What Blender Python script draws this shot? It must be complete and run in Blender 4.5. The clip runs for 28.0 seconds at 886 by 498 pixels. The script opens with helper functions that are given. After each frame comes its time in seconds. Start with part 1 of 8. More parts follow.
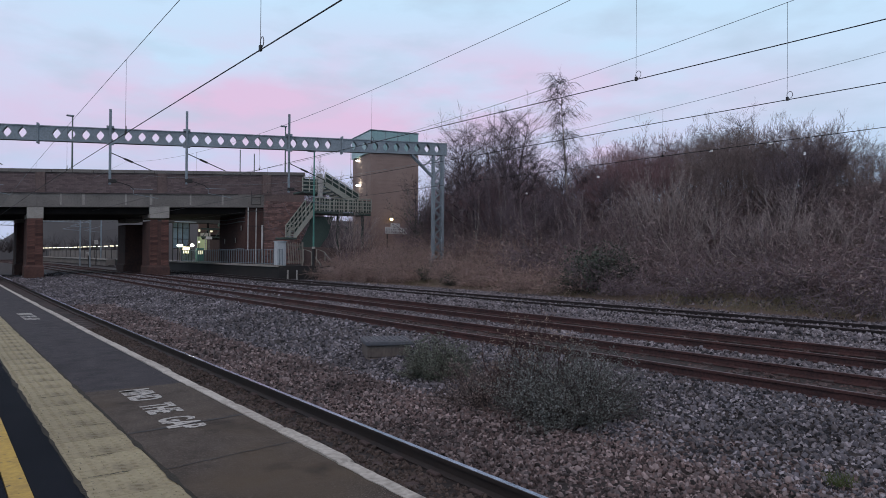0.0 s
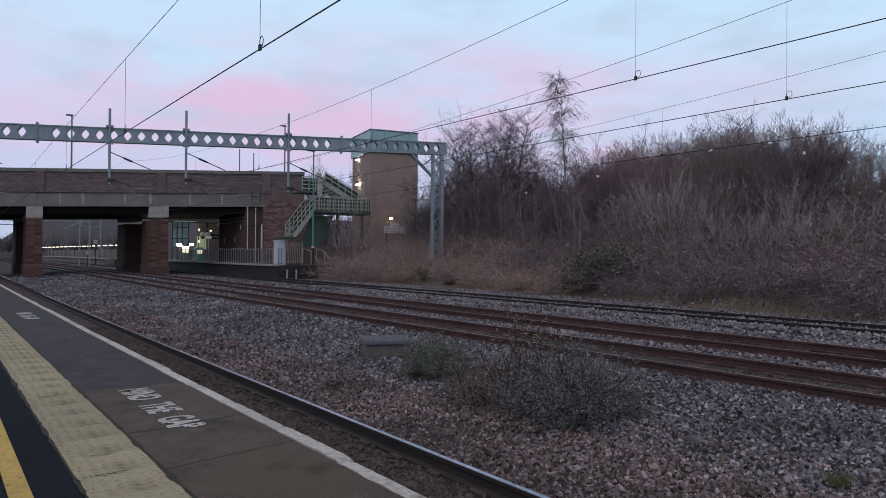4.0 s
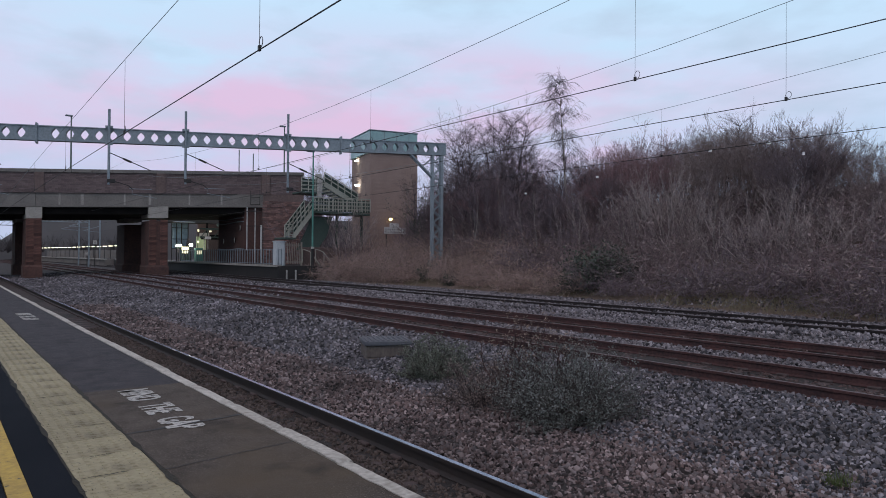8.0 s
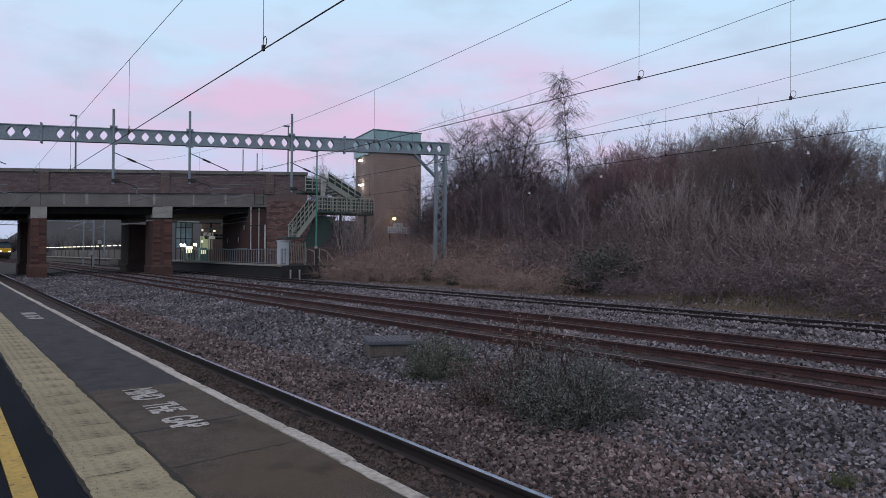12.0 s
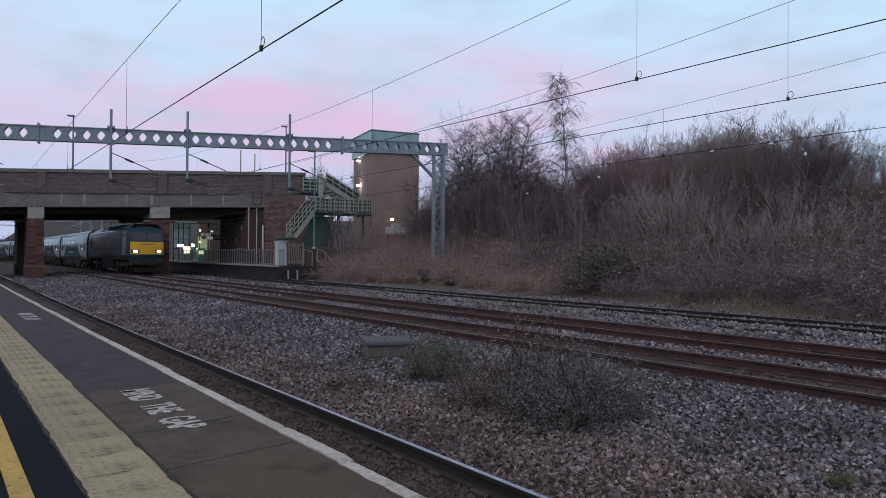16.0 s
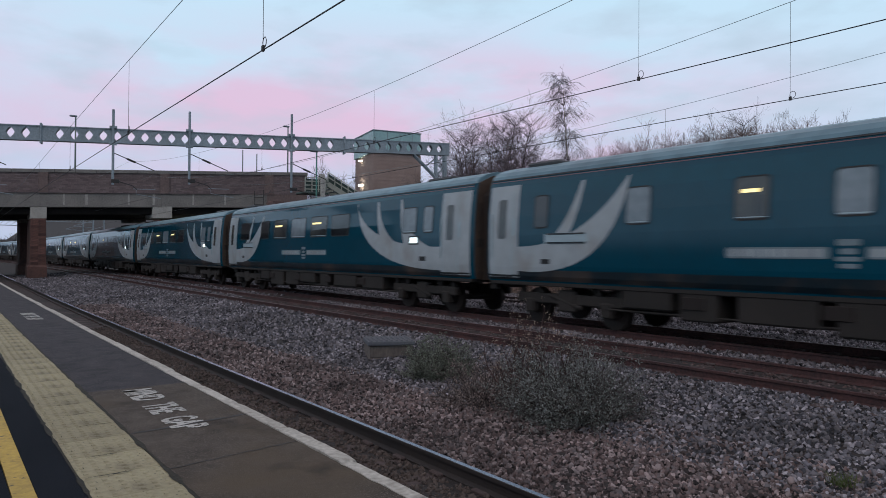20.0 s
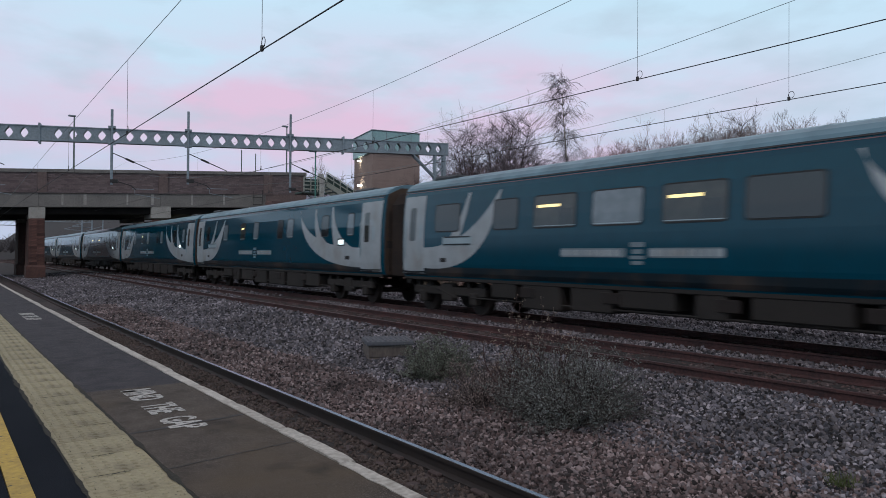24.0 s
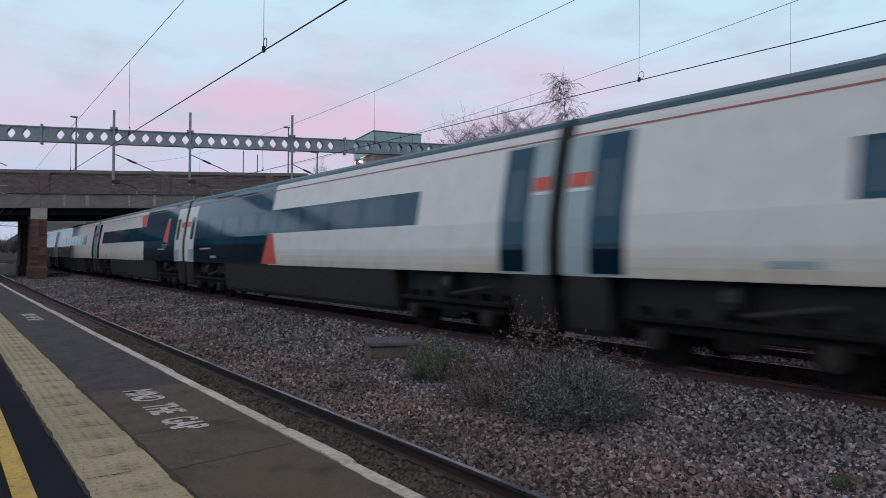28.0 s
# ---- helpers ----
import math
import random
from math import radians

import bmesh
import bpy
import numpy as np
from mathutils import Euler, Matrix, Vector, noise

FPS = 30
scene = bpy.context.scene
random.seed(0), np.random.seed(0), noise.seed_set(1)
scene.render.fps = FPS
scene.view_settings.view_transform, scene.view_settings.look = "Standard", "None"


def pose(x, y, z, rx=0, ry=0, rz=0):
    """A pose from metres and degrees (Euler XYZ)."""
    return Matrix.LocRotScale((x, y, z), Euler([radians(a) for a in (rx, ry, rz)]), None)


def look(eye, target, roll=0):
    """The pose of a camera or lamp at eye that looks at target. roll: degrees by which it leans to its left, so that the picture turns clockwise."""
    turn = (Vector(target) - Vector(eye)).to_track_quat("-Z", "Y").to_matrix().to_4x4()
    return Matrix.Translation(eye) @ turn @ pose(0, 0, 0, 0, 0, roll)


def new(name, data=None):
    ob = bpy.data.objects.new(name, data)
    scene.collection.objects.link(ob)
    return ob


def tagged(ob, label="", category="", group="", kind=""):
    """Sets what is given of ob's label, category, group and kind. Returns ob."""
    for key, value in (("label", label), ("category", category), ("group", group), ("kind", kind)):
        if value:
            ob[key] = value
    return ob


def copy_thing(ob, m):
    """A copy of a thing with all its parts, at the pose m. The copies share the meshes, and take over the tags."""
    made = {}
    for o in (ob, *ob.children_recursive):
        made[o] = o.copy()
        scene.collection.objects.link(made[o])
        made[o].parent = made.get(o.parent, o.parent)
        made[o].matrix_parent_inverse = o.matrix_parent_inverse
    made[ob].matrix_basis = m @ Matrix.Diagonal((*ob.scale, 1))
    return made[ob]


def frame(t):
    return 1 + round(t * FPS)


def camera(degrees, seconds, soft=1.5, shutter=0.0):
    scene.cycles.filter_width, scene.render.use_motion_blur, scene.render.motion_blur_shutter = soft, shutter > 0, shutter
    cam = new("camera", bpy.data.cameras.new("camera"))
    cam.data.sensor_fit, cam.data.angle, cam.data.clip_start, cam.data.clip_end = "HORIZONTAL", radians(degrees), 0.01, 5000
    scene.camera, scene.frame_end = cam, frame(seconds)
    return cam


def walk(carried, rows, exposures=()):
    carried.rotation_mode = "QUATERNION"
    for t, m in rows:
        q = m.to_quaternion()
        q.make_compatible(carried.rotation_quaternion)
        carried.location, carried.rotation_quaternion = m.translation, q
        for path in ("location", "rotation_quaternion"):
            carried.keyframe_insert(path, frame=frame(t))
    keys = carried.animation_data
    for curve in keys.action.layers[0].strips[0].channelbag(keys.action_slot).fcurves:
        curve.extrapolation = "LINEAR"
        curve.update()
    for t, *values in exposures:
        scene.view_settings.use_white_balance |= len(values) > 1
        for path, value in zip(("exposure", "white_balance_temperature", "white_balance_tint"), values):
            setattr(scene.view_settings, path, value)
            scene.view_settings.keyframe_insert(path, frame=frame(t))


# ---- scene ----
# World: metres, z = 0 at the rail tops of the far tracks; y runs along the line towards the bridge, x away from the platform.
EYE = (0.0, 0.0, 1.756)
cam = camera(66.08, 28.0, soft=0.6, shutter=0.16)


def aim(right=0.0, up=0.0):
    """Camera pose turned by small angles (degrees) from its rest aim."""
    a, b = radians(37.067 + right), radians(0.541 + up)
    return look(EYE, (EYE[0] + 50 * math.sin(a) * math.cos(b), EYE[1] + 50 * math.cos(a) * math.cos(b), EYE[2] + 50 * math.sin(b)), 0.385)


SWAY = [(0, 0, 0), (1, 0, 0), (2, 1, 0), (3, 1, -0.8), (3.5, 0, -1.4), (4.5, -1.5, -0.6), (5.5, -2.5, 0), (7, -2, 0), (8, -1.7, 0),
        (8.6, -0.2, 0), (9.5, 0, 0), (10, 1, 0), (10.5, 0.1, 1), (11, 1, 0.7), (11.5, 4.3, 0), (12, 4.7, -0.8), (12.5, 0, -1),
        (13.5, -0.2, -0.4), (14.5, 0, 0), (15.5, 0.4, 0), (16, 1, 0), (16.5, 2.8, 0), (17, 3.5, 0), (17.5, 4.7, 0), (18, 4, 0),
        (19, 3.5, 0), (20, 4.2, 0), (21, 4, 0), (21.5, 3.3, -0.9), (23.5, 2, 0), (24.5, 2.6, 0), (25, 3, 0), (25.5, 4.3, 0.8),
        (26, 4.5, 0.9), (26.5, 3.2, 1.5), (27, 4.3, 1.4), (28, 5, 1.4)]
BALANCE = [(0, 0, 6500, 10), (16.5, 0, 6500, 10), (18, 0, 6560, 9), (20, 0, 6680, 7), (24, 0, 6730, 6), (28, 0, 6750, 5)]
walk(cam, [(t, aim(-a * 0.0475, b * 0.0475)) for t, a, b in SWAY], BALANCE)

# ---- sky and light ----
def make_world():
    w = bpy.data.worlds.new("dusk_sky")
    scene.world = w
    w.use_nodes = True
    nt = w.node_tree
    nt.nodes.clear()
    N = nt.nodes.new
    out, bg = N("ShaderNodeOutputWorld"), N("ShaderNodeBackground")
    co, sep = N("ShaderNodeTexCoord"), N("ShaderNodeSeparateXYZ")
    nt.links.new(co.outputs["Generated"], sep.inputs[0])
    ramp = N("ShaderNodeValToRGB")
    nt.links.new(sep.outputs["Z"], ramp.inputs[0])
    el = ramp.color_ramp.elements
    el[0].position, el[0].color = 0.0, (0.42, 0.52, 0.72, 1)
    el[1].position, el[1].color = 1.0, (0.40, 0.385, 0.45, 1)
    for p, c in ((0.10, (0.44, 0.62, 0.83)), (0.20, (0.55, 0.68, 0.87)), (0.34, (0.52, 0.74, 0.93)), (0.42, (0.54, 0.64, 0.78)), (0.6, (0.48, 0.46, 0.54))):
        e = el.new(p)
        e.color = (*c, 1)
    # drifting dusk cloud: pink bank low down, paler and greyer veils above it
    mp = N("ShaderNodeMapping")
    mp.inputs["Scale"].default_value = (2.6, 2.6, 7.5)
    nt.links.new(co.outputs["Generated"], mp.inputs[0])
    no = N("ShaderNodeTexNoise")
    no.inputs["Scale"].default_value, no.inputs["Detail"].default_value, no.inputs["Roughness"].default_value = 1.35, 6.0, 0.52
    nt.links.new(mp.outputs[0], no.inputs["Vector"])
    bank = N("ShaderNodeValToRGB")
    nt.links.new(sep.outputs["Z"], bank.inputs[0])
    be = bank.color_ramp.elements
    be[0].position, be[0].color = 0.07, (0.4, 0.4, 0.4, 1)
    be[1].position, be[1].color = 0.36, (0, 0, 0, 1)
    for p, v in ((0.14, 0.85), (0.19, 1.0), (0.235, 0.95), (0.275, 0.6), (0.31, 0.22)):
        e = be.new(p)
        e.color = (v, v, v, 1)
    nr = N("ShaderNodeMapRange")
    nr.inputs["From Min"].default_value, nr.inputs["From Max"].default_value = 0.33, 0.56
    nt.links.new(no.outputs[0], nr.inputs[0])
    # the bank is deepest to the north-west and fades round to the right of it
    dot = N("ShaderNodeVectorMath")
    dot.operation = "DOT_PRODUCT"
    dot.inputs[1].default_value = (math.sin(radians(31)), math.cos(radians(31)), 0)
    nt.links.new(co.outputs["Generated"], dot.inputs[0])
    side = N("ShaderNodeMapRange")
    side.inputs["From Min"].default_value, side.inputs["From Max"].default_value = 0.77, 0.94
    side.inputs["To Min"].default_value = 0.10
    nt.links.new(dot.outputs["Value"], side.inputs[0])
    m1, m2 = N("ShaderNodeMath"), N("ShaderNodeMath")
    m1.operation = m2.operation = "MULTIPLY"
    nt.links.new(bank.outputs[0], m1.inputs[0]), nt.links.new(nr.outputs[0], m1.inputs[1])
    nt.links.new(m1.outputs[0], m2.inputs[0]), nt.links.new(side.outputs[0], m2.inputs[1])
    mix = N("ShaderNodeMix")
    mix.data_type = "RGBA"
    nt.links.new(m2.outputs[0], mix.inputs["Factor"])
    nt.links.new(ramp.outputs[0], mix.inputs["A"])
    mix.inputs["B"].default_value = (0.69, 0.515, 0.715, 1)
    # grey wisps
    no2 = N("ShaderNodeTexNoise")
    no2.inputs["Scale"].default_value, no2.inputs["Detail"].default_value = 3.1, 5.0
    nt.links.new(mp.outputs[0], no2.inputs["Vector"])
    wr = N("ShaderNodeMapRange")
    wr.inputs["From Min"].default_value, wr.inputs["From Max"].default_value, wr.inputs["To Max"].default_value = 0.48, 0.72, 0.55
    nt.links.new(no2.outputs[0], wr.inputs[0])
    mix2 = N("ShaderNodeMix")
    mix2.data_type = "RGBA"
    nt.links.new(wr.outputs[0], mix2.inputs["Factor"])
    nt.links.new(mix.outputs["Result"], mix2.inputs["A"])
    mix2.inputs["B"].default_value = (0.44, 0.55, 0.69, 1)
    nt.links.new(mix2.outputs["Result"], bg.inputs[0])
    bg.inputs[1].default_value = 1.08
    nt.links.new(bg.outputs[0], out.inputs[0])


make_world()
sun_data = bpy.data.lights.new("sun", "SUN")
sun_data.energy, sun_data.angle, sun_data.color = 0.5, radians(25), (1.0, 0.82, 0.80)
sun = new("sun", sun_data)
sun.matrix_world = look((-30, -20, 40), (0, 0, 0))
# the lit platform lamps beyond the bridge; the last is an added fill light without a fixture
for lx, ly, lz, watts in ((24.0, 83.6, 2.75, 90), (25.45, 83.6, 2.85, 70), (31.2, 83.4, 4.7, 60), (29.0, 75.0, 4.3, 35)):
    lamp_data = bpy.data.lights.new("platform_light", "POINT")
    lamp_data.energy, lamp_data.color, lamp_data.shadow_soft_size = watts, (1.0, 0.93, 0.72), 0.15
    new("platform_light", lamp_data).location = (lx, ly, lz)
scene.view_settings.exposure = 0.0


# ---- materials ----
MATS = {}


def mat(name, c1, c2=None, scale=6.0, rough=0.7, metal=0.0, bump=0.0, bscale=40.0, island=False, obj=False, vary=0.25, stretch=None, spec=0.5):
    """Two-scale procedural surface: broad stains between c1 and c2, fine grain, bump."""
    if name in MATS:
        return MATS[name]
    m = bpy.data.materials.new(name)
    MATS[name] = m
    m.use_nodes = True
    nt = m.node_tree
    b = nt.nodes["Principled BSDF"]
    N = nt.nodes.new
    c2 = c2 or tuple(v * 0.7 for v in c1)
    tc = N("ShaderNodeTexCoord")
    src = tc.outputs["Object"]
    if stretch:
        mp = N("ShaderNodeMapping")
        mp.inputs["Scale"].default_value = stretch
        nt.links.new(src, mp.inputs[0])
        src = mp.outputs[0]
    n1, n2 = N("ShaderNodeTexNoise"), N("ShaderNodeTexNoise")
    n1.inputs["Scale"].default_value, n1.inputs["Detail"].default_value = scale * 0.18, 4
    n2.inputs["Scale"].default_value, n2.inputs["Detail"].default_value = scale * 2.2, 3
    nt.links.new(src, n1.inputs["Vector"]), nt.links.new(src, n2.inputs["Vector"])
    ad = N("ShaderNodeMath")
    ad.operation = "ADD"
    nt.links.new(n1.outputs[0], ad.inputs[0]), nt.links.new(n2.outputs[0], ad.inputs[1])
    mr = N("ShaderNodeMapRange")
    mr.inputs["From Min"].default_value, mr.inputs["From Max"].default_value = 0.72, 1.28
    nt.links.new(ad.outputs[0], mr.inputs[0])
    mx = N("ShaderNodeMix")
    mx.data_type = "RGBA"
    mx.inputs["A"].default_value, mx.inputs["B"].default_value = (*c1, 1), (*c2, 1)
    nt.links.new(mr.outputs[0], mx.inputs["Factor"])
    col = mx.outputs["Result"]
    if island or obj:
        rnd = N("ShaderNodeNewGeometry").outputs["Random Per Island"] if island else N("ShaderNodeObjectInfo").outputs["Random"]
        r2 = N("ShaderNodeMapRange")
        r2.inputs["To Min"].default_value, r2.inputs["To Max"].default_value = 1 - vary, 1 + vary
        nt.links.new(rnd, r2.inputs[0])
        hsv = N("ShaderNodeHueSaturation")
        nt.links.new(r2.outputs[0], hsv.inputs["Value"])
        nt.links.new(col, hsv.inputs["Color"])
        col = hsv.outputs[0]
    nt.links.new(col, b.inputs["Base Color"])
    b.inputs["Metallic"].default_value = metal
    b.inputs["Specular IOR Level"].default_value = spec
    rr = N("ShaderNodeMapRange")
    rr.inputs["To Min"].default_value, rr.inputs["To Max"].default_value = max(0.03, rough - 0.12), min(1, rough + 0.12)
    nt.links.new(n2.outputs[0], rr.inputs[0])
    nt.links.new(rr.outputs[0], b.inputs["Roughness"])
    if bump:
        n3, bp = N("ShaderNodeTexNoise"), N("ShaderNodeBump")
        n3.inputs["Scale"].default_value, n3.inputs["Detail"].default_value = bscale, 4
        nt.links.new(src, n3.inputs["Vector"])
        bp.inputs["Strength"].default_value, bp.inputs["Distance"].default_value = bump, 0.02
        nt.links.new(n3.outputs[0], bp.inputs["Height"])
        nt.links.new(bp.outputs[0], b.inputs["Normal"])
    return m


def glow(name, color, strength):
    if name in MATS:
        return MATS[name]
    m = bpy.data.materials.new(name)
    MATS[name] = m
    m.use_nodes = True
    b = m.node_tree.nodes["Principled BSDF"]
    b.inputs["Base Color"].default_value = (*color, 1)
    b.inputs["Emission Color"].default_value = (*color, 1)
    b.inputs["Emission Strength"].default_value = strength
    return m


def shades(name, stops, rough=0.9, bump=0.3):
    """Loose stones, each of its own shade, with a broad drift of tone over the ground."""
    m = mat(name, stops[1], stops[2], 9, rough, bump=bump, bscale=60)
    nt = m.node_tree
    N = nt.nodes.new
    rp = N("ShaderNodeValToRGB")
    el = rp.color_ramp.elements
    while len(el) < len(stops):
        el.new(0.5)
    for i, c in enumerate(stops):
        el[i].position, el[i].color = i / (len(stops) - 1), (*c, 1)
    nt.links.new(N("ShaderNodeNewGeometry").outputs["Random Per Island"], rp.inputs[0])
    tc, no, mr, hs = N("ShaderNodeTexCoord"), N("ShaderNodeTexNoise"), N("ShaderNodeMapRange"), N("ShaderNodeHueSaturation")
    no.inputs["Scale"].default_value, no.inputs["Detail"].default_value = 0.55, 5
    mr.inputs["From Min"].default_value, mr.inputs["From Max"].default_value = 0.3, 0.7
    mr.inputs["To Min"].default_value, mr.inputs["To Max"].default_value = 0.62, 1.38
    nt.links.new(tc.outputs["Object"], no.inputs["Vector"])
    nt.links.new(no.outputs[0], mr.inputs[0])
    nt.links.new(mr.outputs[0], hs.inputs["Value"])
    nt.links.new(rp.outputs[0], hs.inputs["Color"])
    nt.links.new(hs.outputs[0], nt.nodes["Principled BSDF"].inputs["Base Color"])
    return m


def speckle(m, color, scale, low, high, detail=2.0):
    """Flecks or worn patches of another colour over a surface."""
    nt = m.node_tree
    N = nt.nodes.new
    inp = nt.nodes["Principled BSDF"].inputs["Base Color"]
    was = inp.links[0].from_socket
    tc, no, mr, mx = N("ShaderNodeTexCoord"), N("ShaderNodeTexNoise"), N("ShaderNodeMapRange"), N("ShaderNodeMix")
    no.inputs["Scale"].default_value, no.inputs["Detail"].default_value = scale, detail
    mr.inputs["From Min"].default_value, mr.inputs["From Max"].default_value = low, high
    mx.data_type = "RGBA"
    nt.links.new(tc.outputs["Object"], no.inputs["Vector"])
    nt.links.new(no.outputs[0], mr.inputs[0])
    nt.links.new(mr.outputs[0], mx.inputs["Factor"])
    nt.links.new(was, mx.inputs["A"])
    mx.inputs["B"].default_value = (*color, 1)
    nt.links.new(mx.outputs["Result"], inp)
    return m


M_STONE_BROWN = shades("brown_ballast_stone", [(0.007, 0.006, 0.006), (0.072, 0.053, 0.053), (0.160, 0.116, 0.112), (0.105, 0.092, 0.096), (0.34, 0.275, 0.27)])
M_STONE_GREY = shades("grey_ballast_stone", [(0.007, 0.0075, 0.009), (0.054, 0.055, 0.066), (0.152, 0.147, 0.170), (0.105, 0.096, 0.10), (0.36, 0.34, 0.375)])
M_STONE_PALE = shades("pale_ballast_stone", [(0.012, 0.011, 0.013), (0.082, 0.077, 0.089), (0.18, 0.166, 0.184), (0.135, 0.12, 0.126), (0.36, 0.335, 0.36)])
M_STONE_RUST = shades("rust_stained_stone", [(0.010, 0.007, 0.007), (0.055, 0.034, 0.032), (0.095, 0.060, 0.056), (0.07, 0.05, 0.05), (0.17, 0.13, 0.125)])
M_BALLAST = mat("ballast_stone", (0.085, 0.073, 0.075), (0.21, 0.186, 0.194), 9, 0.9, bump=0.3, bscale=60, island=True, vary=0.65)
# bed kept near-black, so its colour gives the shade between the stones
M_BALLAST_BED = mat("gap_shaded_ballast_bed", (0.016, 0.013, 0.013), (0.034, 0.028, 0.027), 22, 0.95, bump=0.9, bscale=26)
M_SOIL = mat("bank_soil", (0.10, 0.072, 0.058), (0.16, 0.12, 0.09), 3, 0.95, bump=0.8, bscale=9)
M_RAIL_SIDE = mat("rusty_rail_side", (0.088, 0.036, 0.034), (0.034, 0.019, 0.020), 10, 0.85, bump=0.15)
M_RAIL_TOP = mat("worn_rail_head", (0.15, 0.095, 0.098), (0.085, 0.048, 0.048), 4, 0.45, metal=0.5)
M_RAIL_SIDE_BLACK = mat("black_brown_rail_side", (0.035, 0.024, 0.024), (0.020, 0.015, 0.016), 10, 0.85, bump=0.15)
M_RAIL_TOP_GREY = mat("dull_grey_rail_head", (0.16, 0.15, 0.165), (0.10, 0.088, 0.095), 4, 0.42, metal=0.6)
M_RAIL_TOP_BRIGHT = mat("polished_rail_head", (0.40, 0.43, 0.52), (0.28, 0.30, 0.37), 4, 0.22, metal=1.0)
M_SLEEPER = mat("stained_sleeper", (0.085, 0.062, 0.06), (0.05, 0.036, 0.035), 8, 0.9, bump=0.3)
M_ASPHALT = mat("platform_asphalt", (0.030, 0.029, 0.036), (0.066, 0.061, 0.066), 30, 0.75, bump=0.35, bscale=140)
M_ASPHALT2 = mat("worn_platform_asphalt", (0.052, 0.044, 0.038), (0.108, 0.092, 0.078), 34, 0.78, bump=0.4, bscale=150)
M_ASPHALT3 = mat("dark_patch_asphalt", (0.005, 0.0075, 0.012), (0.013, 0.016, 0.023), 7, 0.8, bump=0.3, bscale=140)
M_COPING = mat("worn_white_edge", (0.56, 0.535, 0.485), (0.30, 0.28, 0.245), 14, 0.8, bump=0.3, bscale=70)
M_TACTILE = mat("buff_tactile_slab", (0.35, 0.315, 0.20), (0.25, 0.22, 0.142), 11, 0.85, bump=0.2, bscale=80, obj=True, vary=0.10)
M_YELLOW = mat("yellow_line_paint", (0.56, 0.38, 0.07), (0.36, 0.25, 0.07), 12, 0.75, bump=0.2, bscale=90)
M_WHITEPAINT = mat("worn_white_paint", (0.56, 0.55, 0.52), (0.30, 0.29, 0.27), 16, 0.8)
for _m, _k in ((M_ASPHALT, 0.15), (M_ASPHALT2, 0.12), (M_ASPHALT3, 0.06)):
    _m.node_tree.nodes["Principled BSDF"].inputs["Specular IOR Level"].default_value = _k
speckle(M_ASPHALT, (0.19, 0.17, 0.16), 95, 0.62, 0.72)
speckle(M_ASPHALT, (0.018, 0.018, 0.022), 2.2, 0.56, 0.8, 5)
speckle(M_ASPHALT2, (0.20, 0.165, 0.14), 120, 0.56, 0.72)
speckle(M_ASPHALT2, (0.10, 0.078, 0.056), 0.9, 0.50, 0.72, 4)
speckle(M_ASPHALT2, (0.024, 0.021, 0.020), 2.6, 0.55, 0.8, 5)
speckle(M_COPING, (0.14, 0.13, 0.115), 9, 0.58, 0.80, 6)
speckle(M_TACTILE, (0.085, 0.072, 0.048), 3.2, 0.58, 0.80, 6)
speckle(M_TACTILE, (0.05, 0.045, 0.032), 60, 0.64, 0.74)
speckle(M_YELLOW, (0.09, 0.075, 0.05), 22, 0.62, 0.70, 5)
speckle(M_WHITEPAINT, (0.07, 0.066, 0.064), 30, 0.55, 0.64, 4)
M_BEDDING = mat("mossy_bedding", (0.014, 0.014, 0.010), (0.035, 0.030, 0.020), 14, 0.95, bump=0.5)
M_BRICK = mat("brown_brick", (0.118, 0.086, 0.088), (0.172, 0.132, 0.132), 4, 0.9, bump=0.35, obj=True, vary=0.2)
M_BRICKWALL = mat("dark_brick_wall", (0.105, 0.074, 0.07), (0.175, 0.128, 0.12), 3, 0.9, bump=0.4, bscale=30)
M_CONC = mat("grey_concrete", (0.215, 0.20, 0.185), (0.125, 0.118, 0.112), 4, 0.9, bump=0.2, bscale=30)
M_CONC_PALE = mat("pale_concrete", (0.40, 0.38, 0.35), (0.24, 0.23, 0.21), 5, 0.9, bump=0.25, bscale=25)
M_STEEL = mat("galvanised_steel", (0.29, 0.335, 0.37), (0.19, 0.225, 0.25), 5, 0.55, metal=0.35)
M_DARKSTEEL = mat("sooty_dark_steel", (0.018, 0.018, 0.02), (0.035, 0.032, 0.03), 5, 0.7)
M_MATT_BLACK = mat("matt_black", (0.006, 0.006, 0.006), (0.014, 0.012, 0.012), 5, 0.95, spec=0.1)
M_WIRE = mat("dark_wire", (0.035, 0.035, 0.04), (0.05, 0.045, 0.045), 5, 0.6, metal=0.3)
M_WIRE_GREEN = mat("weathered_copper_wire", (0.30, 0.36, 0.37), (0.20, 0.25, 0.26), 5, 0.7)
# dirty stones, darkened further for the shade beside the platform edge
M_STONE_DIRTY_SHADED = mat("dirty_shaded_stone", (0.045, 0.034, 0.029), (0.085, 0.066, 0.058), 9, 0.85, bump=0.3, bscale=60, island=True, vary=0.5)
M_RAIL_DARK = mat("black_rail_side", (0.022, 0.020, 0.021), (0.035, 0.028, 0.026), 10, 0.7, bump=0.1)
# soot, and the dim light under the bridge put into the same colour
M_PIER = mat("sooty_shaded_pier_brick", (0.055, 0.032, 0.030), (0.115, 0.060, 0.050), 3, 0.9, bump=0.4, bscale=30)
M_PIER_STONE = mat("sooty_shaded_pier_stone", (0.050, 0.028, 0.026), (0.150, 0.070, 0.056), 4, 0.9, bump=0.35, obj=True, vary=0.5)
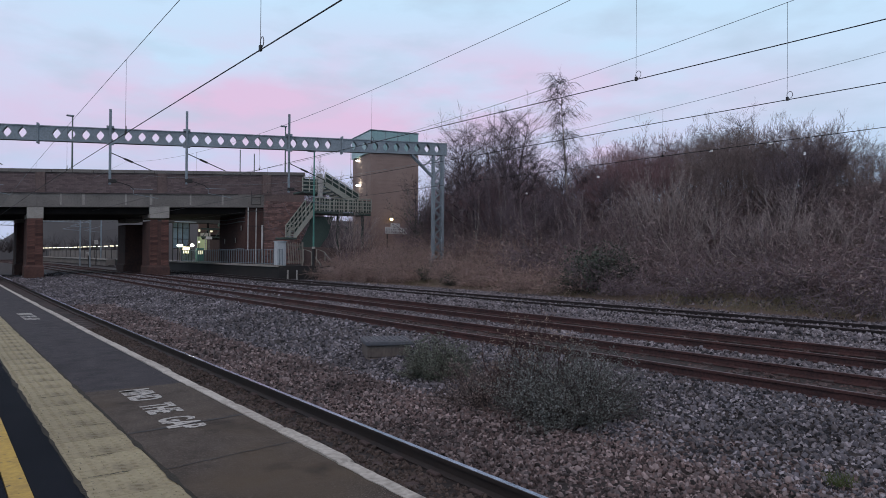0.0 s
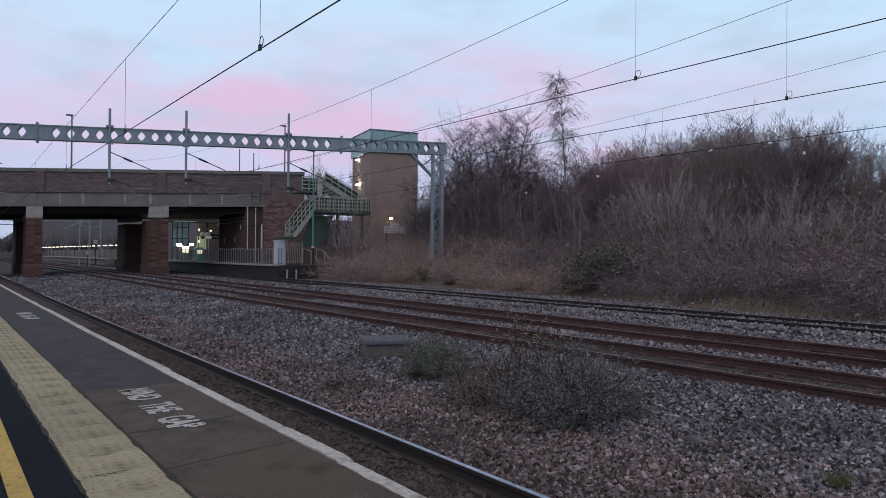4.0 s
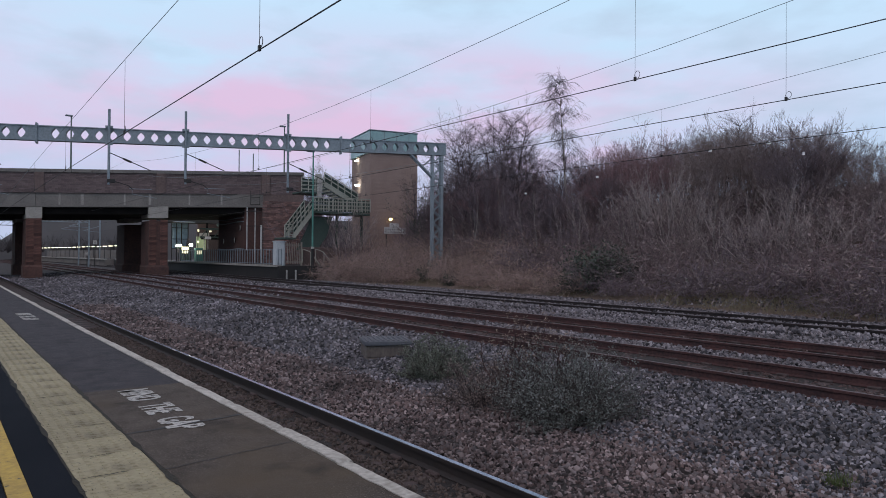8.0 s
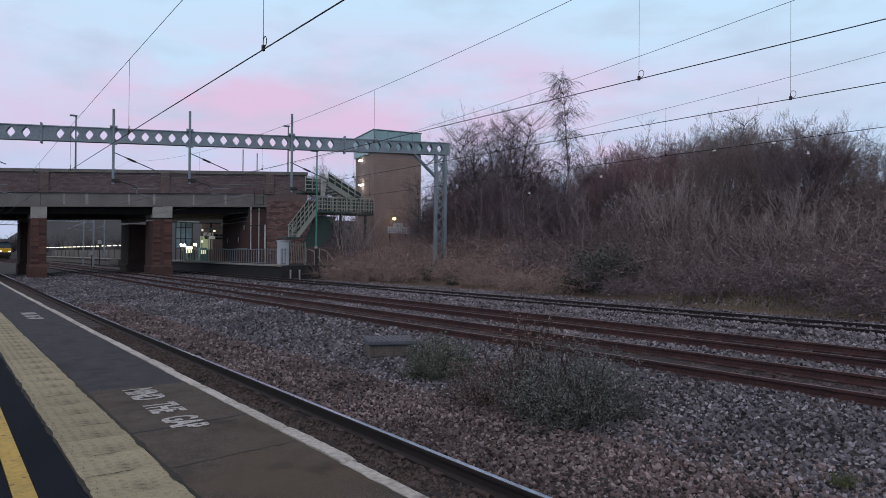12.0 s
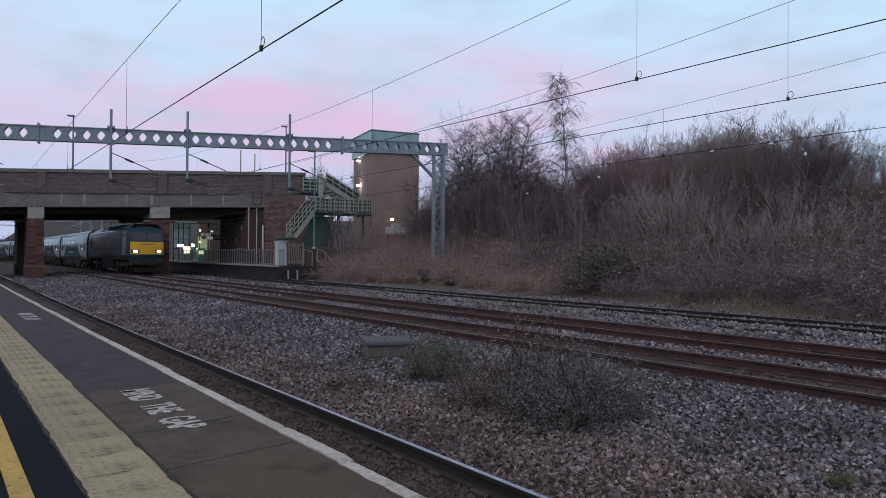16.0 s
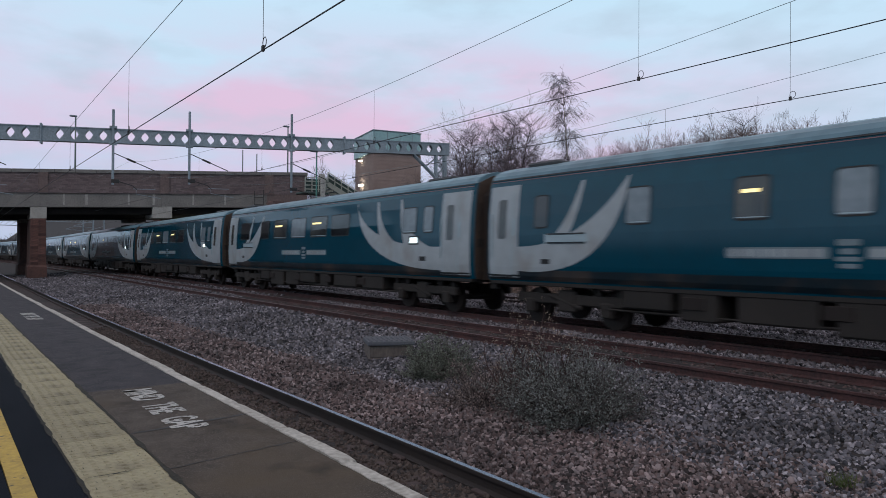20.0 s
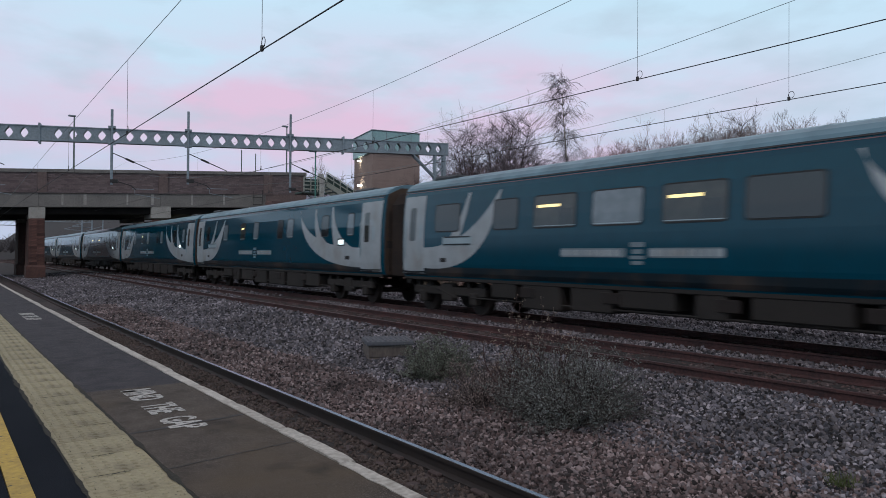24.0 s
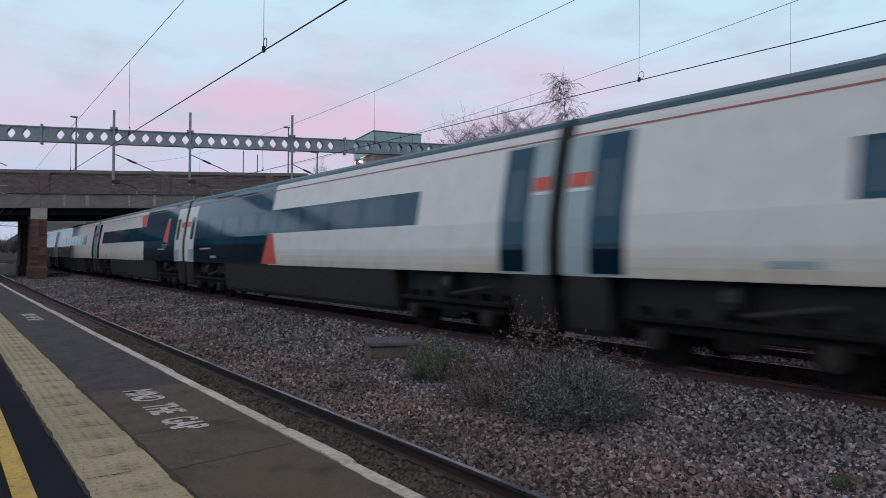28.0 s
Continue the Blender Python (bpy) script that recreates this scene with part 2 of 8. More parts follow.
# ---- geometry helpers ----
class Geo:
    """Collects vertices and faces for one mesh."""

    def __init__(self):
        self.v, self.f = [], []

    def add(self, verts, faces):
        o = len(self.v)
        self.v += [tuple(p) for p in verts]
        self.f += [tuple(i + o for i in f) for f in faces]
        return self

    def box(self, x0, x1, y0, y1, z0, z1, c=0.0, m=None):
        """A box, its edges chamfered by c, moved by the matrix m."""
        c = min(c, 0.45 * min(x1 - x0, y1 - y0, z1 - z0))
        if c <= 0:
            vs = [(x, y, z) for z in (z0, z1) for x, y in ((x0, y0), (x1, y0), (x1, y1), (x0, y1))]
            fs = [(0, 3, 2, 1), (4, 5, 6, 7), (0, 1, 5, 4), (1, 2, 6, 5), (2, 3, 7, 6), (3, 0, 4, 7)]
        else:
            vs, fs = [], []
            for z, k in ((z0, c), (z0 + c, 0), (z1 - c, 0), (z1, c)):
                q = [(x0 + k, y0 + k + (c - k)), (x0 + k + (c - k), y0 + k), (x1 - k - (c - k), y0 + k), (x1 - k, y0 + k + (c - k)),
                     (x1 - k, y1 - k - (c - k)), (x1 - k - (c - k), y1 - k), (x0 + k + (c - k), y1 - k), (x0 + k, y1 - k - (c - k))]
                vs += [(x, y, z) for x, y in q]
            for r in range(3):
                for i in range(8):
                    j = (i + 1) % 8
                    fs.append((r * 8 + i, r * 8 + j, r * 8 + 8 + j, r * 8 + 8 + i))
            fs += [tuple(range(7, -1, -1)), tuple(range(24, 32))]
        if m is not None:
            vs = [tuple(m @ Vector(p)) for p in vs]
        return self.add(vs, fs)

    def tube(self, pts, r, n=6, cap=True, r1=None):
        """A tube along points, its radius running from r to r1."""
        r1 = r if r1 is None else r1
        P = [Vector(p) for p in pts]
        vs, fs = [], []
        ref = None
        for i, p in enumerate(P):
            d = (P[min(i + 1, len(P) - 1)] - P[max(i - 1, 0)])
            if d.length < 1e-9:
                d = Vector((0, 0, 1))
            d.normalize()
            if ref is None:
                ref = Vector((0, 0, 1)) if abs(d.z) < 0.9 else Vector((1, 0, 0))
            a = d.cross(ref).normalized()
            b = d.cross(a)
            ref = -b if ref.dot(-b) > 0 else b
            k = r + (r1 - r) * i / max(1, len(P) - 1)
            for j in range(n):
                t = 2 * math.pi * j / n
                vs.append(p + (a * math.cos(t) + b * math.sin(t)) * k)
        for i in range(len(P) - 1):
            for j in range(n):
                fs.append((i * n + j, i * n + (j + 1) % n, (i + 1) * n + (j + 1) % n, (i + 1) * n + j))
        if cap and n > 2:
            fs += [tuple(range(n - 1, -1, -1)), tuple(range((len(P) - 1) * n, len(P) * n))]
        return self.add(vs, fs)

    def bar(self, a, b, w, h):
        """A straight rectangular bar from a to b."""
        a, b = Vector(a), Vector(b)
        d = (b - a).normalized()
        up = Vector((0, 0, 1)) if abs(d.z) < 0.95 else Vector((0, 1, 0))
        s = d.cross(up).normalized() * w / 2
        t = s.cross(d).normalized() * h / 2
        vs = [p + e for p in (a, b) for e in (-s - t, s - t, s + t, -s + t)]
        return self.add(vs, [(0, 3, 2, 1), (4, 5, 6, 7), (0, 1, 5, 4), (1, 2, 6, 5), (2, 3, 7, 6), (3, 0, 4, 7)])

    def loft(self, rings, closed=True, caps=False):
        """Skin between rings with equal counts of points."""
        n = len(rings[0])
        vs = [p for r in rings for p in r]
        fs = []
        for i in range(len(rings) - 1):
            for j in range(n if closed else n - 1):
                k = (j + 1) % n
                fs.append((i * n + j, i * n + k, (i + 1) * n + k, (i + 1) * n + j))
        if caps:
            fs += [tuple(range(n - 1, -1, -1)), tuple(range((len(rings) - 1) * n, len(rings) * n))]
        return self.add(vs, fs)

    def disc(self, c, axis, r, w, n=20, rin=0.0):
        """A wheel-like disc of thickness w about an axis ('x' or 'y')."""
        vs = []
        for s in (-w / 2, w / 2):
            for j in range(n):
                t = 2 * math.pi * j / n
                u, v = r * math.cos(t), r * math.sin(t)
                vs.append((c[0] + s, c[1] + u, c[2] + v) if axis == "x" else (c[0] + u, c[1] + s, c[2] + v))
        fs = [(j, (j + 1) % n, n + (j + 1) % n, n + j) for j in range(n)] + [tuple(range(n - 1, -1, -1)), tuple(range(n, 2 * n))]
        return self.add(vs, fs)

    def mesh(self, name, material, smooth=False):
        me = bpy.data.meshes.new(name)
        me.from_pydata(self.v, [], self.f)
        me.materials.append(material)
        if smooth:
            me.shade_smooth()
        me.update()
        return me


def thing(name, label, category, group="", kind="", at=None):
    """An Empty that parents the parts of one thing."""
    ob = new(name)
    ob.empty_display_size = 0.2
    if at is not None:
        ob.matrix_basis = at
    return tagged(ob, label, category, group, kind)


def part(name, geo, material, parent, label="", smooth=False, at=None):
    ob = new(name, geo.mesh(name, material, smooth))
    ob.parent = parent
    if at is not None:
        ob.matrix_basis = at
    return tagged(ob, label)


def solo(name, geo, material, label, category, group="", kind="", smooth=False):
    return tagged(new(name, geo.mesh(name, material, smooth)), label, category, group, kind)


# ---- the line: lateral distance d from the camera's axis, distance s along it ----
STEP = 1.0
LINE = {}


def _build_line():
    for sgn in (1, -1):
        x = y = a = 0.0
        LINE[0] = (x, y, a)
        for i in range(1, 1801):
            s = sgn * (i - 0.5) * STEP
            k = 0.00040 if -40 < s < 45 else 0.0 if s < 108 else -0.0008 if s < 420 else 0.0
            if s < -40:
                k = 0.0
            a += sgn * k * STEP
            x += sgn * math.sin(a) * STEP
            y += sgn * math.cos(a) * STEP
            LINE[sgn * i] = (x, y, a)


_build_line()


def at(d, s):
    """x, y and heading (radians, clockwise from +y) of the point at lateral d and distance s."""
    i = math.floor(s / STEP)
    f = s / STEP - i
    x0, y0, a0 = LINE[i]
    x1, y1, a1 = LINE[i + 1]
    a = a0 + (a1 - a0) * f
    return x0 + (x1 - x0) * f + d * math.cos(a), y0 + (y1 - y0) * f - d * math.sin(a), a


def xyz(d, s, z):
    x, y, _ = at(d, s)
    return (x, y, z)


def srange(s0, s1, step):
    n = max(1, int(round((s1 - s0) / step)))
    return [s0 + (s1 - s0) * i / n for i in range(n + 1)]


def ribbon(g, d0, d1, z0, z1, s0, s1, step=4.0):
    """A closed bar of rectangular section laid along the line."""
    g.loft([[xyz(d0, s, z0), xyz(d1, s, z0), xyz(d1, s, z1), xyz(d0, s, z1)] for s in srange(s0, s1, step)], True, True)
    return g


D1, D2, D3, D4 = 3.42, 10.47, 13.81, 19.175
Z1 = -0.285          # rail top of the platform line
PLAT = 0.572         # platform surface
# ---- ground, tracks, platform ----
def ground_z(d, s):
    """Height of the ballast and bank surface."""
    pts = [(-60, -0.6), (2.0, -0.46), (4.4, -0.455), (5.2, -0.45), (6.5, -0.43), (8.0, -0.32), (9.0, -0.20), (9.6, -0.165), (21.3, -0.19), (23.3, -0.26)]
    toe = 23.6 + 2.2 * min(1.0, max(0.0, (s - 14) / 14.0))
    top = 3.8 if s < 42 else max(0.0, 3.8 - (s - 42) * 0.35)
    rise = 2.1 * max(0.25, min(1.0, (40 - s) / 14.0))
    pts += [(toe, -0.25), (toe + 3.5, min(top, 1.2)), (toe + 8.5, top), (toe + 17, top + rise), (toe + 34, top + rise + 1.0), (400, top + rise + 1.2)]
    for (a, za), (b, zb) in zip(pts, pts[1:]):
        if d <= b:
            return za + (zb - za) * (d - a) / (b - a)
    return pts[-1][1]


def build_ground():
    g = Geo()
    ds = [-60, -20, -8, 1.2, 2.2, 3.0, 4.4, 5.2, 6.0, 6.8, 7.5, 8.2, 9.0, 9.6, 12, 15, 18, 21.3, 23.3, 24.2, 25.0, 26, 27, 28, 29, 30, 31, 32.5, 34, 35.5, 37, 38.5, 40, 42, 45, 50, 60, 80]
    rings = []
    for s in srange(-40, 150, 1.5):
        rings.append([xyz(d, s, ground_z(d, s) + (0.02 * noise.noise((d * 0.9, s * 0.9, 0)) if d > 4 else 0) + (0.35 * noise.noise((d * 0.3, s * 0.3, 5)) if d > 25 else 0)) for d in ds])
    g.loft(rings, False)
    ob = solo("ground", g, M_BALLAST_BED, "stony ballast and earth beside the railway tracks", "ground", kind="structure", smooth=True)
    ob.data.materials.append(M_SOIL)
    for p in ob.data.polygons:
        if p.index % (len(ds) - 1) >= 18:
            p.material_index = 1
    far = Geo()
    far.add([(-3000, -3000, -0.75), (3000, -3000, -0.75), (3000, 3000, -0.75), (-3000, 3000, -0.75)], [(0, 1, 2, 3)])
    solo("ground_plain", far, M_SOIL, "flat dark earth reaching away to the horizon", "ground", kind="structure")


def build_track(name, d, z, s0, s1, top, label, side=None):
    tr = thing(name, label, "railway track", group="railway tracks")
    for off in (-0.7525, 0.7525):
        g = Geo()
        prof = [(-0.07, -0.165), (0.07, -0.165), (0.07, -0.15), (0.012, -0.13), (0.012, -0.045), (0.036, -0.038), (0.036, -0.004), (0.028, 0.0), (-0.028, 0.0), (-0.036, -0.004), (-0.036, -0.038), (-0.012, -0.045), (-0.012, -0.13), (-0.07, -0.15)]
        g.loft([[xyz(d + off + u, s, z + w) for u, w in prof] for s in srange(s0, s1, 3.0)], True, True)
        r = part("rail", g, side or M_RAIL_SIDE, tr)
        r.data.materials.append(top)
        for p in r.data.polygons:
            if len(p.vertices) == 4 and p.index % 14 in (7,):
                p.material_index = 1
    # sleepers, one object each on a shared mesh
    g = Geo().box(-1.25, 1.25, -0.13, 0.13, -0.36, -0.168, 0.02)
    for o in (-0.7525, 0.7525):
        g.box(o - 0.14, o - 0.075, -0.09, 0.09, -0.168, -0.13, 0.01)
        g.box(o + 0.075, o + 0.14, -0.09, 0.09, -0.168, -0.13, 0.01)
    me = g.mesh("sleeper", M_SLEEPER)
    n = 0
    for s in srange(-4, 60, 0.68):
        x, y, a = at(d, s)
        ob = new("sleeper", me)
        ob.parent = tr
        ob.matrix_basis = pose(x, y, z, 0, 0, -math.degrees(a))
    return tr


build_ground()
build_track("railway_track", D1, Z1, -30, 150, M_RAIL_TOP_BRIGHT, "railway track with polished rails beside the platform", M_RAIL_DARK)
build_track("railway_track", D2, 0, -30, 230, M_RAIL_TOP, "rusty railway track on raised stone ballast")
build_track("railway_track", D3, 0, -30, 230, M_RAIL_TOP, "rusty railway track between two others on ballast")
build_track("railway_track", D4, 0, -30, 230, M_RAIL_TOP_GREY, "railway track at the foot of the overgrown bank", M_RAIL_SIDE_BLACK)


def build_platform():
    g = Geo()
    EDGE = 1.97
    ribbon(g, -8.0, EDGE - 0.06, -0.6, PLAT - 0.05, -25, 120, 4)
    pf = solo("platform", g, M_BEDDING, "long railway platform with asphalt surface and tactile strip", "platform", kind="structure")
    # bands of surface, side by side
    for name, d0, d1, m, lab in (("asphalt_strip", 1.045, EDGE - 0.108, M_ASPHALT2, "worn grey-brown asphalt"), ("asphalt_band", 0.42, 0.62, M_ASPHALT3, "dark blue-black asphalt"),
                                 ("yellow_line", 0.318, 0.416, M_YELLOW, "yellow painted safety line"), ("asphalt_area", -8.0, 0.314, M_ASPHALT3, "dark asphalt")):
        g = Geo()
        ss = [(-25, 6.45), (6.45, 120)] if name == "asphalt_strip" else [(-25, 120)]
        for k, (a, b) in enumerate(ss):
            g = Geo()
            ribbon(g, d0, d1, PLAT - 0.055, PLAT + (0.003 if name == "yellow_line" else -0.002 * k), a, b - 0.004, 2)
            part(name, g, M_ASPHALT if k else m, pf, lab if not k else "smooth dark grey asphalt")
    # tactile slabs with rows of raised studs
    slab = Geo()
    slab.box(-0.205, 0.205, -0.1978, 0.1978, -0.05, 0.0, 0.005)
    for i in range(6):
        for j in range(6):
            x, y = -0.167 + i * 0.067, -0.158 + j * 0.0632
            w, e = 0.013, 0.009
            slab.add([(x - w, y - w, 0), (x + w, y - w, 0), (x + w, y + w, 0), (x - w, y + w, 0), (x - e, y - e, 0.005), (x + e, y - e, 0.005), (x + e, y + e, 0.005), (x - e, y + e, 0.005)],
                     [(4, 5, 6, 7), (0, 1, 5, 4), (1, 2, 6, 5), (2, 3, 7, 6), (3, 0, 4, 7)])
    me = slab.mesh("tactile_slab", M_TACTILE)
    rnd = random.Random(4)
    for k in range(160):
        s = -7.04 + k * 0.402
        x, y, a = at(0.832, s)
        ob = new("tactile_slab", me)
        ob.parent = pf
        # now and then a slab has sunk or shrunk away from its neighbour, which leaves a dark joint
        loose = rnd.random() < 0.3
        ob.matrix_basis = pose(x + rnd.uniform(-0.003, 0.003), y + (rnd.uniform(-0.010, 0.010) if loose else rnd.uniform(-0.002, 0.002)), PLAT + rnd.uniform(-0.001, 0.001) + (rnd.uniform(-0.004, 0.003) if loose else 0), rnd.uniform(-0.8, 0.8) if loose else 0, rnd.uniform(-0.3, 0.3), -math.degrees(a) + (rnd.uniform(-1.6, 1.6) if loose else rnd.uniform(-0.2, 0.2)))
    g = Geo()
    ribbon(g, 0.626, 1.036, PLAT - 0.054, PLAT - 0.006, -8, 60, 2)
    part("slab_bedding", g, M_BEDDING, pf, "dark mossy joints between the slabs")
    # mossy seams along both edges of the slabs
    for d in (1.040, 0.622):
        g = Geo()
        ed = [[], []]
        for s in srange(-8, 30, 0.06):
            w = 0.004 + 0.018 * abs(noise.noise((s * 3.1, d * 9, 0.5))) + 0.018 * max(0, noise.noise((s * 9.0, d * 5, 2.5)))
            ed[0].append(xyz(d - w, s, PLAT + 0.0028))
            ed[1].append(xyz(d + w * 0.9, s, PLAT + 0.0028))
        g.loft(ed, False)
        part("mossy_seam", g, M_BEDDING, pf, "dark mossy seam")
    # cracked and gaping joints between slabs: short dark cracks of uneven width
    for k in range(34):
        s = -0.04 + rnd.randrange(0, 48) * 0.402 + 0.201 - 7.04 + 6.834
        d0 = rnd.uniform(0.63, 0.80)
        d1 = min(1.03, d0 + rnd.uniform(0.12, 0.4))
        g, lo, hi = Geo(), [], []
        for i in range(9):
            d = d0 + (d1 - d0) * i / 8
            w = (0.002 + 0.007 * rnd.random()) * math.sin(math.pi * (i + 0.35) / 8.7)
            o = s + rnd.uniform(-0.004, 0.004)
            lo.append(xyz(d, o - w, PLAT + 0.0066))
            hi.append(xyz(d, o + w, PLAT + 0.0066))
        part("slab_crack", g.loft([lo, hi], False), M_BEDDING, pf)
    # coping stones along the edge, whitened
    for k in range(76):
        s0 = -8.52 + k * 0.92
        g = Geo()
        j = rnd.uniform(-0.016, 0.016)
        rows = []
        for i in range(13):
            s = s0 + 0.914 * i / 12
            q = 0.016 * noise.noise((s * 5.0, 3.1, 0)) + 0.010 * noise.noise((s * 17.0, 1.7, 2))
            e = j + 0.007 * noise.noise((s * 9.0, 8.2, 4)) - (0.012 if i in (0, 12) else 0)
            rows.append([xyz(EDGE - 0.103 + j * 0.5 + q, s, PLAT - 0.16), xyz(EDGE + e, s, PLAT - 0.16), xyz(EDGE + e, s, PLAT - 0.014), xyz(EDGE - 0.014 + e, s, PLAT + 0.005), xyz(EDGE - 0.103 + j * 0.5 + q, s, PLAT + 0.005)])
        g.loft(rows, True, True)
        part("coping_stone", g, M_COPING, pf)
    g = Geo()
    ribbon(g, EDGE - 0.14, EDGE - 0.06, -0.6, PLAT - 0.17, -25, 120, 4)
    part("platform_wall", g, M_BRICKWALL, pf, "sooty brick wall under the platform edge")
    # crosswise joints in the asphalt: sunk dark seams
    for s, sk, w in ((4.8, 0.11, 0.017), (8.62, 0.05, 0.010), (6.45, 0.0, 0.006), (3.9, 0.12, 0.005), (12.4, 0.05, 0.006), (18.7, 0.02, 0.30)):
        g = Geo()
        pts0, pts1 = [], []
        for i in range(13):
            d = 1.05 + i * (EDGE - 0.11 - 1.05) / 12
            o = s + sk * (d - 1.05) / 0.8 + rnd.uniform(-0.008, 0.008)
            ww = w * rnd.uniform(0.5, 1.3) if w < 0.1 else w
            pts0.append(xyz(d, o - ww, PLAT + 0.0025))
            pts1.append(xyz(d, o + ww, PLAT + 0.0025))
        g.loft([pts0, pts1], False)
        part("asphalt_joint", g, M_ASPHALT if w > 0.1 else M_DARKSTEEL, pf, "paler asphalt patch" if w > 0.1 else "dark open joint")
    return pf


build_platform()


# out of view; added so that the train sides reflect something dark
def reflection_wall():
    g = Geo()
    ribbon(g, -8.3, -8.02, -0.6, PLAT + 1.9, -38, 50.5, 4)
    solo("wall_back", g, M_BRICKWALL, "unseen plain dark wall added behind the platform for train reflections", "wall", kind="structure")


def reflection_houses():
    """Unseen dark house blocks added along the back of the platform, before and beyond the bridge, to darken what the
    trains reflect.
    """
    for s0, s1, h in ((51.0, 61.5, 4.6), (96.0, 400.0, 7.4)):
        b = thing("station_house", "unseen dark brick house block added to darken train reflections", "building", "station houses on the platform")
        g = Geo()
        ribbon(g, -7.9, -3.6, -0.6, h, s0, s1, 4)
        part("wall", g, M_BRICKWALL, b)
        g = Geo()
        g.loft([[xyz(-8.2, s, h), xyz(-3.3, s, h), xyz(-3.3, s, h + 0.12), xyz(-5.75, s, h + 2.0), xyz(-8.2, s, h + 0.12)] for s in srange(s0 - 0.3, s1 + 0.3, 4)], True, True)
        part("roof", g, M_MATT_BLACK, b, "dark slate roof")
        for k in range(min(20, int((s1 - s0) / 4))):
            g = Geo()
            ribbon(g, -3.6, -3.57, 1.6, 3.2, s0 + 1.2 + k * 4, s0 + 2.6 + k * 4, 2)
            part("window", g, M_DARKSTEEL, b)


reflection_wall()
reflection_houses()


def text_mesh(name, words, size, material, m, parent=None, label="", extrude=0.001):
    cu = bpy.data.curves.new(name, "FONT")
    cu.body, cu.size, cu.extrude, cu.offset = words, size, extrude, 0.009
    cu.align_x = "CENTER"
    tmp = bpy.data.objects.new(name, cu)
    scene.collection.objects.link(tmp)
    me = bpy.data.meshes.new_from_object(tmp.evaluated_get(bpy.context.evaluated_depsgraph_get()))
    bpy.data.objects.remove(tmp)
    me.materials.clear()
    me.materials.append(material)
    ob = new(name, me)
    ob.parent = parent
    ob.matrix_basis = m
    return tagged(ob, label)
# ---- road bridge ----
# bridge line, slope and skew are chosen to fit the camera's view
BA, BB = Vector((4.7, 67.5, 0)), Vector((27.5, 58.0, 0))
BDIR = (BB - BA).normalized()
BANG = math.degrees(math.atan2(BDIR.y, BDIR.x))
BRIDGE_M = pose(BA.x, BA.y, 0, 0, 0, BANG)   # local x along the face, y through the bridge
SLOPE = 0.022
SHEAR = 0.40                                 # sets the back piers in line with the tracks


def bx(u, y0, y1, z0, z1, u1, g, c=0.0):
    """Box along the bridge's local x from u to u1 that follows its slope."""
    vs = []
    for z, k in ((z0, 0), (z1, 0)):
        for uu, yy in ((u, y0), (u1, y0), (u1, y1), (u, y1)):
            vs.append((uu - SHEAR * yy, yy, z + SLOPE * uu))
    g.add(vs, [(0, 3, 2, 1), (4, 5, 6, 7), (0, 1, 5, 4), (1, 2, 6, 5), (2, 3, 7, 6), (3, 0, 4, 7)])


M_CABINET_PALE = mat("pale_grey_pipe", (0.66, 0.66, 0.65), (0.44, 0.44, 0.43), 4, 0.6)


